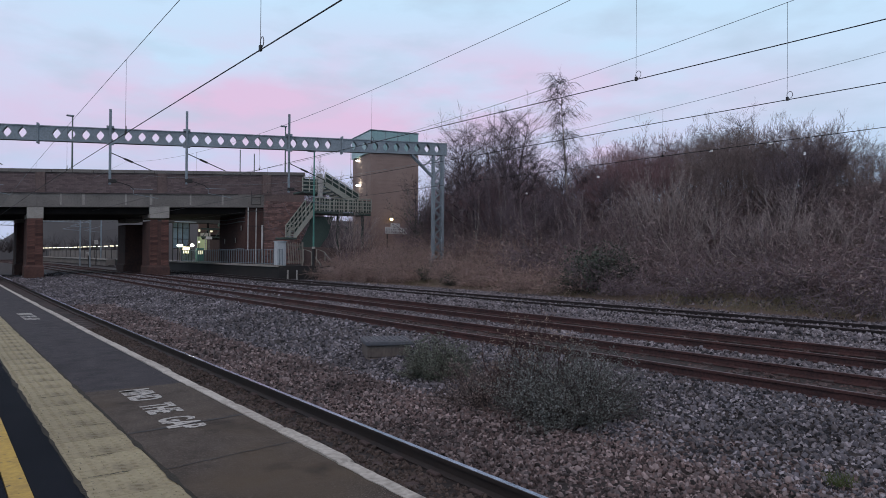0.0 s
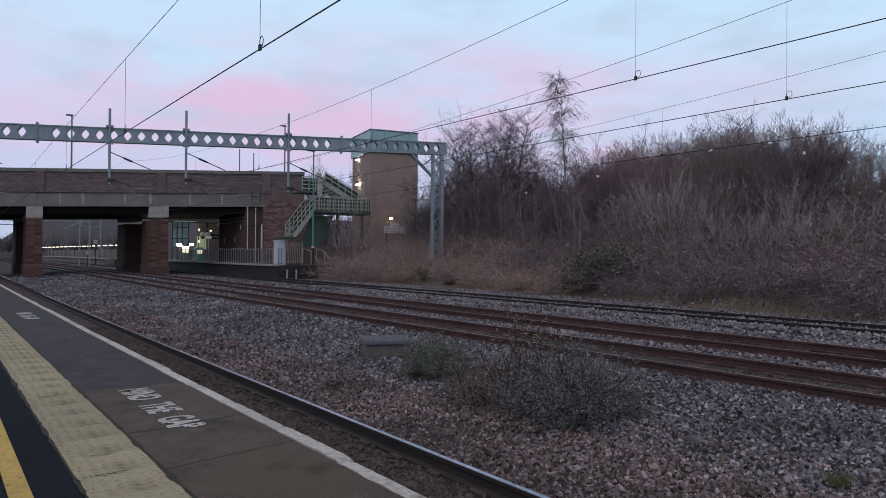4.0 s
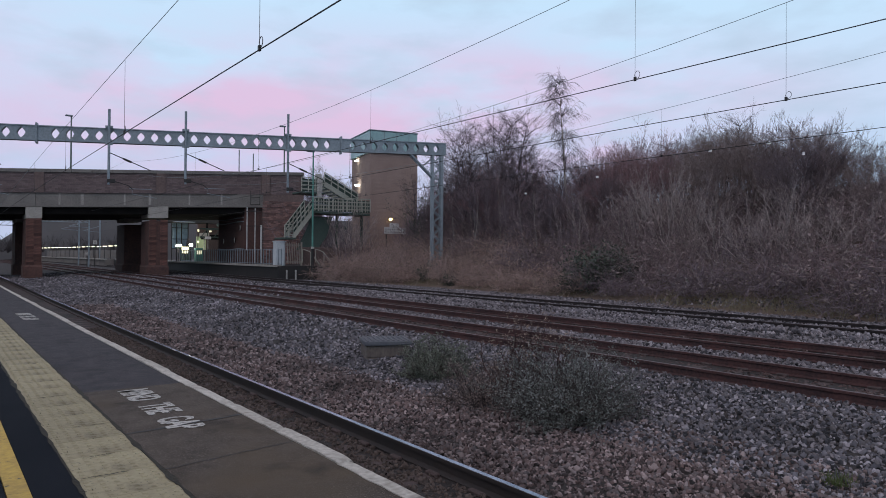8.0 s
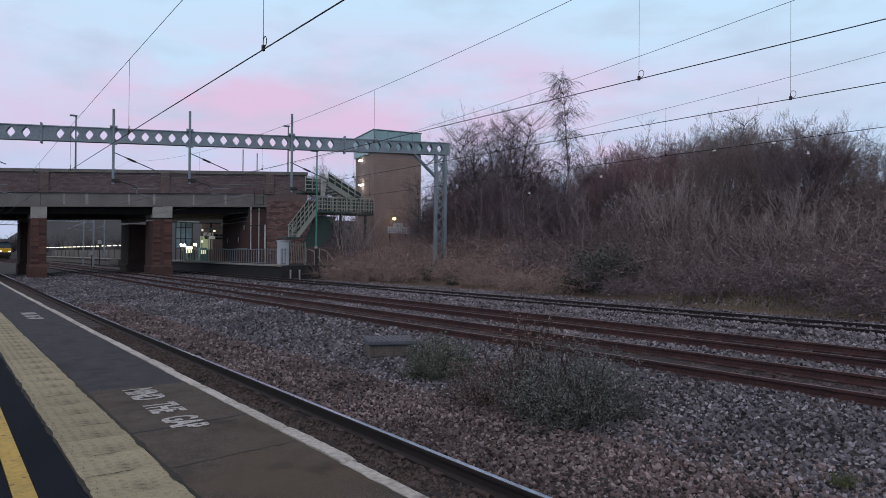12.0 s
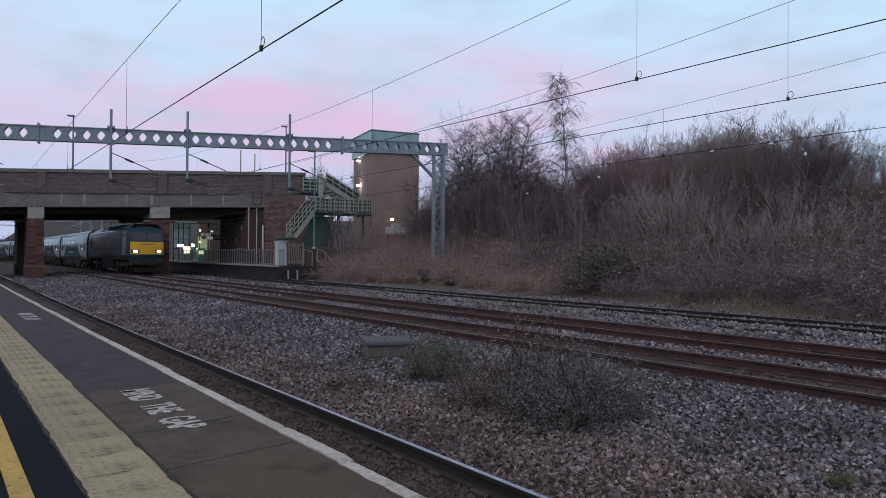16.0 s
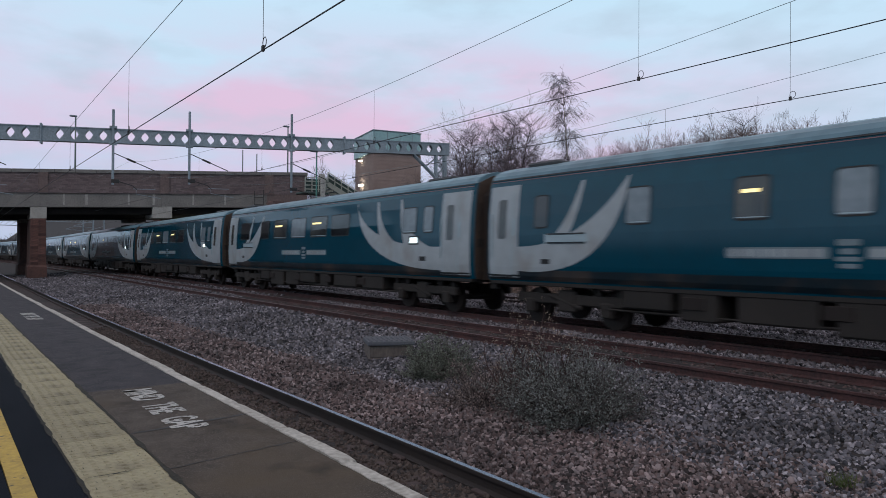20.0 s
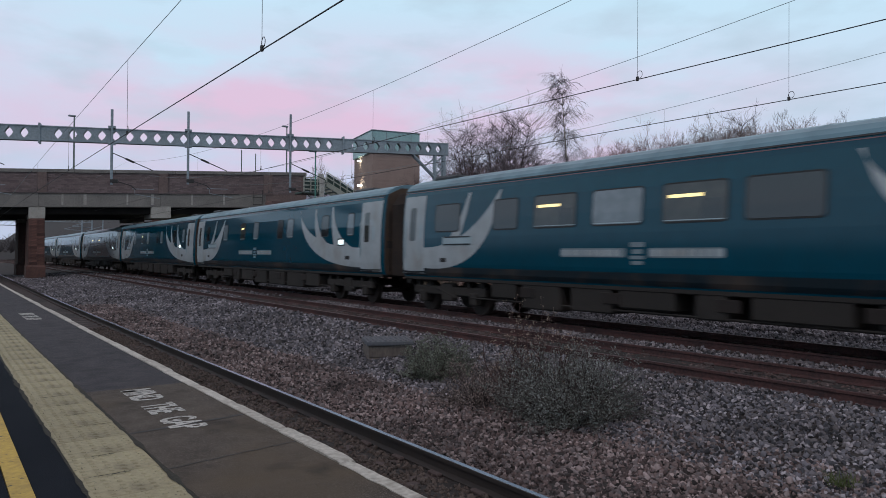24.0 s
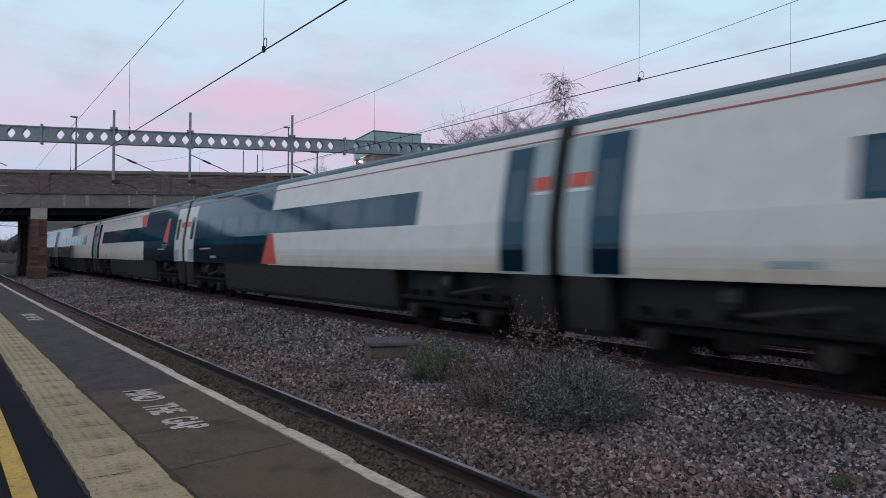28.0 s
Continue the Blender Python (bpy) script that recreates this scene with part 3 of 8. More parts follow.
def build_bridge():
    br = thing("road_bridge", "brown brick and concrete road bridge on brick piers", "bridge", at=BRIDGE_M)
    L0, L1 = -14.0, 24.9
    # near-black without sheen: the shade under the deck is put into its colour
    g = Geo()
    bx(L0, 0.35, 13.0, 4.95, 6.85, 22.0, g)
    part("deck", g, M_MATT_BLACK, br, "underside of the deck, its shade painted in as black")
    # front beam in concrete, panel by panel
    for a, b in ((L0, -5.3), (-5.28, 2.75), (2.77, 12.35), (12.37, 21.3)):
        g = Geo()
        bx(a, 0.0, 0.34, 5.55, 6.72, b, g)
        part("edge_beam", g, M_CONC, br, "stained concrete edge beam")
    rnd = random.Random(8)
    for u in (4.5, 6.2, 9.6, 11.6, 14.9, 17.6):
        g = Geo()
        bx(u, -0.02, 0.0, 5.75, 6.7, u + rnd.uniform(0.12, 0.25), g)
        part("lime_streak", g, M_CONC_PALE, br, "pale lime streak")
    # parapet wall core, coping, brick courses
    g = Geo()
    bx(L0, 0.03, 0.4, 6.72, 8.5, L1, g)
    part("parapet_core", g, M_BRICKWALL, br, "dark mortar")
    for a in srange(L0, L1 - 1.6, 1.6):
        g = Geo()
        bx(a, -0.10, 0.5, 8.5, 8.78, a + 1.59, g)
        part("coping_slab", g, M_CONC, br)
    for u in (-3.0, 2.6, 12.2, 21.1):
        g = Geo()
        bx(u, -0.10, 0.03, 6.72, 8.5, u + 0.75, g)
        part("pilaster", g, M_BRICKWALL, br, "brick pilaster")
    bricks(br)
    # piers: brick with pale caps, front row and the row behind
    for u, w in ((2.05, 1.2), (11.65, 1.55)):
        for y0, y1 in ((0.05, 2.6), (9.2, 12.6)):
            x0, x1 = u, u + w
            base = -0.6
            g = Geo()
            g.loft([[(x0 - e - SHEAR * y0, y0 - e, z), (x1 + e - SHEAR * y0, y0 - e, z), (x1 + e - SHEAR * y1, y1 + e, z), (x0 - e - SHEAR * y1, y1 + e, z)] for z, e in ((base, 0.14), (0.55, 0.14), (0.75, 0.03), (4.45, 0.0), (4.6, 0.0))], True, True)
            pier = part("pier", g, M_PIER, br, "sooty red-brown brick pier, under-bridge shade in its colour")
            g = Geo()
            bx(x0 - 0.02, y0 - 0.05, y1 + 0.02, 4.6, 5.62, x1 + 0.02, g)
            part("pier_cap", g, M_CONC_PALE, pier, "pale stained concrete cap")
            if y0 < 1:
                me = Geo().box(-0.30, 0.30, -0.02, 0.06, -0.105, 0.105, 0.012).mesh("pier_stone", M_PIER_STONE)
                for k in range(18):
                    for j in range(2):
                        ob = new("pier_stone", me)
                        ob.parent = pier
                        ob.matrix_basis = pose(x0 + 0.32 + j * (w - 0.64) + rnd.uniform(-0.02, 0.02), y0 - 0.01 + rnd.uniform(-0.02, 0.0), 0.85 + k * 0.222)
    # abutment at the far end, with wing wall in rough brick
    g = Geo()
    bx(19.8, 0.3, 7.0, -0.6, 5.6, 24.9, g)
    bx(23.2, 7.0, 13.0, -0.6, 5.6, 24.9, g)
    part("abutment", g, M_PIER, br, "sooty dark brick abutment, under-bridge shade in its colour")
    g = Geo()
    bx(21.3, 0.0, 0.36, -0.6, 6.72, 24.9, g)
    ww = part("wing_wall", g, M_BRICKWALL, br, "weathered brick wing wall")
    g = Geo()
    wr = random.Random(17)
    for c in range(54):
        for k in range(9):
            u = 21.42 + (k + 0.5 * (c % 2)) * 0.4
            if u < 24.7 and wr.random() < 0.93:
                g.box(-0.185, 0.185, -0.03 * wr.random(), 0.02, -0.055, 0.055, 0, pose(u, 0.0, -0.4 + c * 0.131))
    mat("rough_red_brick", (0.115, 0.072, 0.072), (0.25, 0.145, 0.125), 5, 0.92, bump=0.4, island=True, vary=0.5)
    tagged(part("brickwork", g, MATS["rough_red_brick"], ww, "rough weathered red bricks"), kind="stuff")
    # small signs, lamps and cables on the inner wall of the abutment
    for y, z, w in ((1.2, 4.15, 0.9), (2.6, 3.05, 0.8), (5.4, 3.0, 0.8)):
        part("wall_sign", Geo().box(19.72 - SHEAR * y, 19.78 - SHEAR * y, y - w / 2, y + w / 2, z - 0.22, z + 0.22, 0.01), M_WHITEPAINT, br, "small white wall sign")
    for z in (2.2, 4.7, 5.05):
        part("wall_cable", Geo().tube([(19.74 - SHEAR * y, y, z + 0.05 * math.sin(y)) for y in (0.4, 2, 3.5, 5, 6.9)], 0.04, 5), M_STEEL, br)
    for u, z0, z1, r in ((19.9, 2.1, 6.0, 0.05), (20.6, 0.9, 5.9, 0.045), (21.15, 0.9, 4.4, 0.085)):
        part("drain_pipe", Geo().tube([(u, -0.1, z0), (u, -0.1, z1)], r, 8), M_CABINET_PALE, br, "pale drain pipe")
    for z in (4.3, 5.6):
        part("conduit", Geo().tube([(19.8, -0.14, z), (21.3, -0.14, z)], 0.03, 6), M_DARKSTEEL, br)
    part("bracket_frame", Geo().bar((20.2, -0.2, 6.2), (20.2, -0.2, 7.5), 0.05, 0.05).bar((21.0, -0.2, 6.2), (21.0, -0.2, 7.6), 0.05, 0.05).bar((20.2, -0.2, 6.9), (21.0, -0.2, 6.9), 0.05, 0.05).bar((20.2, -0.2, 6.25), (21.0, -0.2, 6.25), 0.05, 0.05), M_DARKSTEEL, br, "dark bracket frame")
    g = Geo()
    bx(-16.0, 0.3, 13, -0.6, 5.6, -9.0, g)
    part("abutment", g, M_BRICKWALL, br, "dark brick abutment")
    # rear parapet and road surface
    g = Geo()
    bx(L0, 12.6, 13.0, 6.7, 8.5, L1, g)
    part("rear_parapet", g, M_BRICKWALL, br)
    # pipes and brackets on the face
    part("cable_tray", Geo().tube([(-8, -0.08, 6.55), (2, -0.08, 6.8), (10, -0.08, 6.95), (19, -0.08, 7.15)], 0.035, 6), M_WIRE, br, "cable along the beam")
    return br


def bricks(br):
    """The bricks of the parapet face: those by the camera's side as single pieces, the rest joined."""
    me = Geo().box(-0.215, 0.215, -0.016, 0.02, -0.062, 0.062, 0.008).mesh("brick", M_BRICK)
    rnd = random.Random(3)
    joined = Geo()
    n = 0
    for c in range(13):
        for k in range(84):
            u = -14 + (k + 0.5 + 0.5 * (c % 2)) * 0.455
            if u > 24.6:
                continue
            z = 6.80 + c * 0.135
            m = pose(u, 0.014 + rnd.uniform(-0.006, 0.004), z + SLOPE * u)
            if c >= 9 and 1.0 < u < 24 and n < 300:
                ob = new("brick", me)
                ob.parent, ob.matrix_basis = br, m
                n += 1
            else:
                joined.box(-0.215, 0.215, -0.016, 0.02, -0.062, 0.062, 0, m)
    mat("brown_brick_joined", (0.118, 0.086, 0.088), (0.172, 0.132, 0.132), 4, 0.9, bump=0.35, island=True, vary=0.22)
    tagged(part("brickwork", joined, MATS["brown_brick_joined"], br, "brown bricks in courses"), kind="stuff")


build_bridge()

# ---- overhead line portal ----
PA, PB = Vector((-4.58, 47.1, 0)), Vector((28.7, 38.0, 0))
PDIR = (PB - PA).normalized()
PLEN = (PB - PA).length
PORTAL_M = pose(PA.x, PA.y, 0, 0, 0, math.degrees(math.atan2(PDIR.y, PDIR.x)))


def build_portal():
    po = thing("overhead_line_portal", "galvanised steel portal with diamond-pierced beam across the tracks", "gantry", at=PORTAL_M)
    H = 0.86
    z0 = lambda u: 7.83 + 0.0262 * u
    # beam: two channel sides pierced by diamonds, with flanges
    pitch = 0.742
    segs = [(0.2, 9.75), (9.85, 27.2), (27.3, PLEN + 0.2)]
    for a, b in segs:
        for y in (-0.16, 0.16):
            n = int((b - a - 0.5) / pitch)
            edge = (b - a - n * pitch) / 2
            t = 0.05 if y < 0 else -0.05
            for k in range(n):
                u0, u1 = a + edge + k * pitch, a + edge + (k + 1) * pitch
                um = (u0 + u1) / 2
                # web panel with a diamond hole as eight faces round the hole
                P = [(u0, 0.06), (um, 0.06), (u1, 0.06), (u1, H / 2), (u1, H - 0.06), (um, H - 0.06), (u0, H - 0.06), (u0, H / 2)]
                Q = [(um - 0.145, H / 2 - 0.145), (um, 0.125), (um + 0.145, H / 2 - 0.145), (um + 0.215, H / 2), (um + 0.145, H / 2 + 0.145), (um, H - 0.125), (um - 0.145, H / 2 + 0.145), (um - 0.215, H / 2)]
                fr = [(p, y, z0(p) + q) for p, q in P] + [(p, y, z0(p) + q) for p, q in Q] + [(p, y + t, z0(p) + q) for p, q in Q]
                fs = []
                for i in range(8):
                    j = (i + 1) % 8
                    fs += [(i, j, 8 + j, 8 + i), (8 + i, 8 + j, 16 + j, 16 + i)]
                part("pierced_panel", Geo().add(fr, fs), M_STEEL, po)
            for p, q in ((a, a + edge), (b - edge, b)):
                g = Geo().add([(p, y, z0(p) + 0.06), (q, y, z0(q) + 0.06), (q, y, z0(q) + H - 0.06), (p, y, z0(p) + H - 0.06)], [(0, 1, 2, 3)])
                part("end_panel", g, M_STEEL, po)
        for zz in (0.0, H - 0.06):
            g = Geo()
            g.add([(p, y, z0(p) + zz + e) for p in (a, b) for y, e in ((-0.21, 0), (0.21, 0), (0.21, 0.06), (-0.21, 0.06))],
                  [(0, 1, 5, 4), (1, 2, 6, 5), (2, 3, 7, 6), (3, 0, 4, 7), (0, 3, 2, 1), (4, 5, 6, 7)])
            part("flange", g, M_STEEL, po)
    for u in (0.2, 9.8, 27.25):
        g = Geo().box(u - 0.05, u + 0.05, -0.24, 0.24, z0(u) - 0.14, z0(u) + H + 0.14, 0.01)
        part("joint_plate", g, M_STEEL, po)
    # lattice columns
    for u, zb in ((PLEN - 0.42, 1.3), (0.6, -0.7)):
        col = part("column_leg", Geo().box(u - 0.42, u - 0.27, -0.2, 0.2, zb, z0(u), 0.01), M_STEEL, po)
        part("column_leg", Geo().box(u + 0.22, u + 0.42, -0.2, 0.2, zb, z0(u), 0.01), M_STEEL, po)
        g = Geo()
        z, k = zb + 0.2, 0
        while z < z0(u) - 0.5:
            a, b = (u - 0.27, u + 0.22) if k % 2 == 0 else (u + 0.22, u - 0.27)
            for y in (-0.17, 0.17):
                g.bar((a, y, z), (b, y, z + 0.42), 0.02, 0.06)
            z += 0.42
            k += 1
        part("lattice", g, M_STEEL, po, "zigzag lacing bars")
        part("footing", Geo().box(u - 0.55, u + 0.55, -0.4, 0.4, zb - 0.8, zb + 0.12, 0.04), M_CONC, po)
    g = Geo()
    for y in (-0.15, 0.15):
        g.bar((PLEN - 2.4, y, z0(PLEN - 2.4)), (PLEN - 0.6, y, 7.0), 0.09, 0.11)
        g.bar((PLEN - 1.5, y, 7.9), (PLEN - 0.7, y, 8.6), 0.03, 0.05)
    part("knee_brace", g, M_STEEL, po, "diagonal knee brace")
    # drop tubes with registration arms and insulators
    for u, zt, zb in ((13.5, 10.14, 5.75), (17.67, 10.36, 5.95), (23.78, 10.7, 5.7), (5.9, 10.0, 5.7)):
        tube = part("drop_tube", Geo().tube([(u, -0.26, zt), (u, -0.26, zb)], 0.075, 10), M_STEEL, po, "grey steel drop tube")
        for zz in (z0(u) - 0.12, z0(u) + H):
            part("clamp", Geo().box(u - 0.2, u + 0.2, -0.32, -0.16, zz, zz + 0.13, 0.01), M_STEEL, tube)
        z = zb + 1.85
        part("strut", Geo().tube([(u + 0.05, -0.26, z), (u + 2.25, -0.26, z - 0.93)], 0.028, 6), M_DARKSTEEL, tube, "dark sloping strut")
        part("insulator", Geo().tube([(u + 0.75, -0.26, z - 0.30), (u + 1.2, -0.26, z - 0.49)], 0.06, 8), M_DARKSTEEL, tube)
        part("bracket", Geo().box(u - 0.08, u + 0.35, -0.34, -0.18, zb + 0.1, zb + 0.32, 0.02), M_DARKSTEEL, tube)
        part("arm", Geo().tube([(u + 0.3, -0.26, zb + 0.2), (u + 1.05, -0.26, zb - 0.02), (u + 1.3, -0.26, zb - 0.25)], 0.03, 6), M_DARKSTEEL, tube)
        part("steady_arm", Geo().tube([(u + 1.1, -0.26, zb - 0.2), (u + 2.3, -0.26, zb - 0.2)], 0.022, 6).tube([(u + 1.25, -0.26, zb - 0.2), (u + 1.25, -0.26, zb - 0.5), (u + 2.6, -0.26, zb - 0.72)], 0.018, 5), M_STEEL, tube, "pale registration arm")
    return po


build_portal()

# ---- overhead wires: contact wire, catenary wire and droppers ----
def build_wire(d, zc, s_list, cat, label):
    """zc, cat: heights of the contact and the catenary wire along s; s_list: the droppers."""
    w = thing("overhead_wire", label, "overhead wire", group="overhead wires")
    g = Geo().tube([xyz(d, s, zc(s)) for s in srange(-30, 120, 5)], 0.0092, 5)
    part("contact_wire", g, M_WIRE, w, "thin dark contact wire")
    g = Geo().tube([xyz(d, s, cat(s)) for s in srange(-30, 120, 2)], 0.0065, 5)
    part("catenary_wire", g, M_WIRE_GREEN, w, "pale green-grey catenary wire")
    for s in s_list:
        g = Geo().tube([xyz(d, s, zc(s)), xyz(d, s, cat(s))], 0.004, 4)
        dr = part("dropper", g, M_WIRE, w)
        ring = []
        for t in range(10):
            x, y, _ = at(d, s - 0.05 + 0.06 * math.cos(t * 0.7))
            ring.append((x, y, zc(s) + 0.09 + 0.07 * math.sin(t * 0.7)))
        part("dropper_clip", Geo().tube(ring, 0.006, 4).box(-0.018, 0.018, -0.025, 0.025, -0.02, 0.06, 0.005, pose(*xyz(d, s, zc(s)))), M_WIRE, dr)


def hung(low, at_s, k, top=8.2):
    """A wire that hangs lowest at at_s."""
    return lambda s: min(top, low + k * (s - at_s) ** 2)


build_wire(3.42, lambda s: 4.43, (0.6, 8.55, 16.4, 25, 34), lambda s: 6.5 - 0.0255 * s, "contact and catenary wires over the platform track")
build_wire(D2, lambda s: 5.05 + 0.006 * max(0, s - 8), (-2, 7.98, 17.6, 26.5, 35), hung(6.6, 24, 0.0021), "contact and catenary wires over the nearer rusty track")
build_wire(D3, lambda s: 4.95, (-3, 6.82, 15.85, 25, 34), hung(6.15, 27, 0.0019), "contact and catenary wires over the middle track")
build_wire(D4, lambda s: 5.06, (4.5, 13.6, 23, 33), hung(6.3, 28, 0.0015), "contact and catenary wires over the track by the bank")
# ---- ballast stones ----
def stones(name, zones, seed, label, material=None):
    """Angular stones scattered on the ground, joined into one mesh."""
    r = np.random.default_rng(seed)
    cube = np.array([(x, y, z) for z in (-1, 1) for x, y in ((-1, -1), (1, -1), (1, 1), (-1, 1))], float)
    quads = np.array([(4, 5, 6, 7), (0, 1, 5, 4), (1, 2, 6, 5), (2, 3, 7, 6), (3, 0, 4, 7)])
    allv = []
    for d0, d1, s0, s1, dens, size, zoff in zones:
        n = int((d1 - d0) * (s1 - s0) * dens)
        dd, ss = r.uniform(d0, d1, n), r.uniform(s0, s1, n)
        pos = np.array([xyz(d, s, ground_z(d, s) + zoff + 0.02 * noise.noise((d * 0.9, s * 0.9, 0))) for d, s in zip(dd, ss)])
        pos[:, 2] += r.uniform(-0.02, 0.03, n) * (size / 0.04)
        v = cube[None] * r.uniform(0.45, 1.0, (n, 8, 3)) * (r.uniform(0.42, 1.25, (n, 1, 3)) * size * r.uniform(0.7, 1.3, (n, 1, 1)))
        v[:, 4:, :2] *= r.uniform(0.35, 0.95, (n, 1, 2))
        a, b, c = r.uniform(0, 6.28, n), r.uniform(-0.8, 0.8, n), r.uniform(-0.8, 0.8, n)
        ca, sa, cb, sb, cc, sc = np.cos(a), np.sin(a), np.cos(b), np.sin(b), np.cos(c), np.sin(c)
        x, y, z = v[..., 0], v[..., 1], v[..., 2]
        y, z = y * cb[:, None] - z * sb[:, None], y * sb[:, None] + z * cb[:, None]
        x, z = x * cc[:, None] - z * sc[:, None], x * sc[:, None] + z * cc[:, None]
        x, y = x * ca[:, None] - y * sa[:, None], x * sa[:, None] + y * ca[:, None]
        allv.append(np.stack([x, y, z], -1) + pos[:, None])
    v = np.concatenate(allv)
    n = len(v)
    me = bpy.data.meshes.new(name)
    f = (quads[None] + (np.arange(n) * 8)[:, None, None]).reshape(-1)
    me.vertices.add(n * 8)
    me.vertices.foreach_set("co", v.reshape(-1))
    me.loops.add(len(f))
    me.loops.foreach_set("vertex_index", f)
    me.polygons.add(n * 5)
    me.polygons.foreach_set("loop_start", np.arange(n * 5) * 4)
    me.update()
    me.validate()
    me.materials.append(material or M_BALLAST)
    return tagged(new(name, me), label, "ballast", kind="stuff")


stones("brown_ballast_stones", [(4.25, 9.6, -7, 0.6, 160, 0.04, 0.0), (4.25, 6.6, 0.6, 7.5, 900, 0.027, 0.0), (4.25, 6.4, 7.5, 14, 560, 0.031, 0.0), (4.25, 6.2, 14, 32, 190, 0.042, 0.0), (6.2, 7.4, 1.0, 7.5, 420, 0.028, 0.0)], 1,
       "brown and grey angular ballast stones beside the platform track", M_STONE_BROWN)
stones("grey_ballast_stones", [(6.4, 9.66, 1.0, 7.5, 620, 0.030, 0.0), (6.2, 9.66, 7.5, 14, 480, 0.032, 0.0), (6.0, 9.66, 14, 32, 170, 0.044, 0.0), (4.2, 9.6, 32, 56, 95, 0.045, 0.0)], 4,
       "blue-grey angular ballast stones on the shoulder of the main tracks", M_STONE_GREY)
stones("far_ballast_stones", [(4.3, 9.6, 50, 76, 42, 0.067, 0.0), (9.8, 24.4, 30, 76, 40, 0.068, -0.03)], 6, "grey ballast stones round the tracks by the bridge", M_STONE_GREY)
stones("oily_ballast_stones", [(2.0, 2.60, -6.0, 14, 420, 0.028, 0.0), (2.72, 4.08, -6.0, 22, 520, 0.028, 0.0)], 3, "dirty ballast stones between the platform track's rails, darkened for the platform's shade", M_STONE_DIRTY_SHADED)
stones("grey_ballast_stones", [(9.8, 24.0, -8, 2.5, 60, 0.055, -0.02), (11.35, 12.95, 2.5, 26, 220, 0.040, 0.0), (14.65, 17.3, 4, 32, 145, 0.045, 0.0), (17.2, 18.38, 4, 36, 160, 0.045, 0.07), (19.95, 21.0, 4, 36, 145, 0.048, 0.06), (21.0, 24.6, 4, 38, 100, 0.053, 0.0), (18.5, 19.85, 5, 32, 155, 0.044, 0.055)], 2,
       "pale grey angular ballast stones between the far tracks", M_STONE_PALE)

stones("rust_stained_stones", [(9.8, 11.1, 2, 26, 190, 0.038, -0.03), (13.12, 14.5, 3, 30, 170, 0.04, -0.03)], 7, "rust-stained ballast stones between the rails", M_STONE_RUST)

# ---- bare winter growth on the bank ----
M_TWIG = mat("grey_brown_twigs", (0.158, 0.122, 0.144), (0.245, 0.195, 0.215), 3, 0.9, island=True, vary=0.4)
M_TWIG_RED = mat("reddish_twigs", (0.25, 0.168, 0.172), (0.18, 0.132, 0.14), 3, 0.9, island=True, vary=0.4)
M_TWIG_OLIVE = mat("olive_brown_twigs", (0.175, 0.145, 0.135), (0.115, 0.094, 0.096), 3, 0.9, island=True, vary=0.4)
M_CROWN = mat("dark_grey_crown_twigs", (0.15, 0.117, 0.135), (0.215, 0.172, 0.185), 3, 0.9, island=True, vary=0.4)
M_CROWN_RED = mat("dark_reddish_crown_twigs", (0.30, 0.18, 0.19), (0.21, 0.14, 0.15), 3, 0.9, island=True, vary=0.4)
M_CROWN_OLIVE = mat("dark_olive_crown_twigs", (0.27, 0.215, 0.20), (0.19, 0.15, 0.15), 3, 0.9, island=True, vary=0.4)
M_CROWN_DARK = mat("purple_black_twigs", (0.050, 0.040, 0.050), (0.085, 0.066, 0.076), 3, 0.9, island=True, vary=0.4)
M_BRAMBLE = mat("bramble_stems", (0.48, 0.34, 0.31), (0.28, 0.21, 0.20), 3, 0.9, island=True, vary=0.45)
M_DEADLEAF = mat("dead_leaves", (0.38, 0.28, 0.225), (0.22, 0.185, 0.15), 3, 0.9, island=True, vary=0.5)
M_BRAMBLE_SHADED = mat("shaded_bramble_stems", (0.33, 0.245, 0.25), (0.19, 0.145, 0.15), 3, 0.9, island=True, vary=0.5)
M_DEADLEAF_DARK = mat("dark_dead_leaves", (0.27, 0.212, 0.20), (0.14, 0.12, 0.112), 3, 0.9, island=True, vary=0.5)
M_STEM_PALE = mat("pale_brown_stems", (0.42, 0.35, 0.335), (0.28, 0.23, 0.225), 3, 0.9, island=True, vary=0.35)
M_BARK_PALE = mat("pale_birch_bark", (0.36, 0.32, 0.295), (0.13, 0.115, 0.105), 8, 0.85, island=True, vary=0.3)
M_LEAF = mat("dark_evergreen_leaf", (0.04, 0.055, 0.04), (0.085, 0.10, 0.075), 3, 0.6, island=True, vary=0.45)
M_STEM_DARK = mat("dark_dead_stems", (0.040, 0.032, 0.032), (0.085, 0.066, 0.062), 3, 0.9, island=True, vary=0.4)
M_LEAF_GREY = mat("grey_green_leaf", (0.27, 0.285, 0.275), (0.06, 0.07, 0.06), 3, 0.75, island=True, vary=0.4)
M_GRASS = mat("dry_grass", (0.30, 0.265, 0.165), (0.19, 0.175, 0.105), 3, 0.9, island=True, vary=0.4)
M_LEAF_GREEN = mat("dull_green_leaf", (0.20, 0.22, 0.18), (0.06, 0.07, 0.052), 3, 0.75, island=True, vary=0.4)
M_STALK_RED = mat("dark_red_stalks", (0.085, 0.042, 0.040), (0.05, 0.03, 0.03), 3, 0.9, island=True, vary=0.4)
M_GRASS_GREEN = mat("green_grass", (0.075, 0.11, 0.03), (0.10, 0.12, 0.04), 3, 0.85, island=True, vary=0.3)


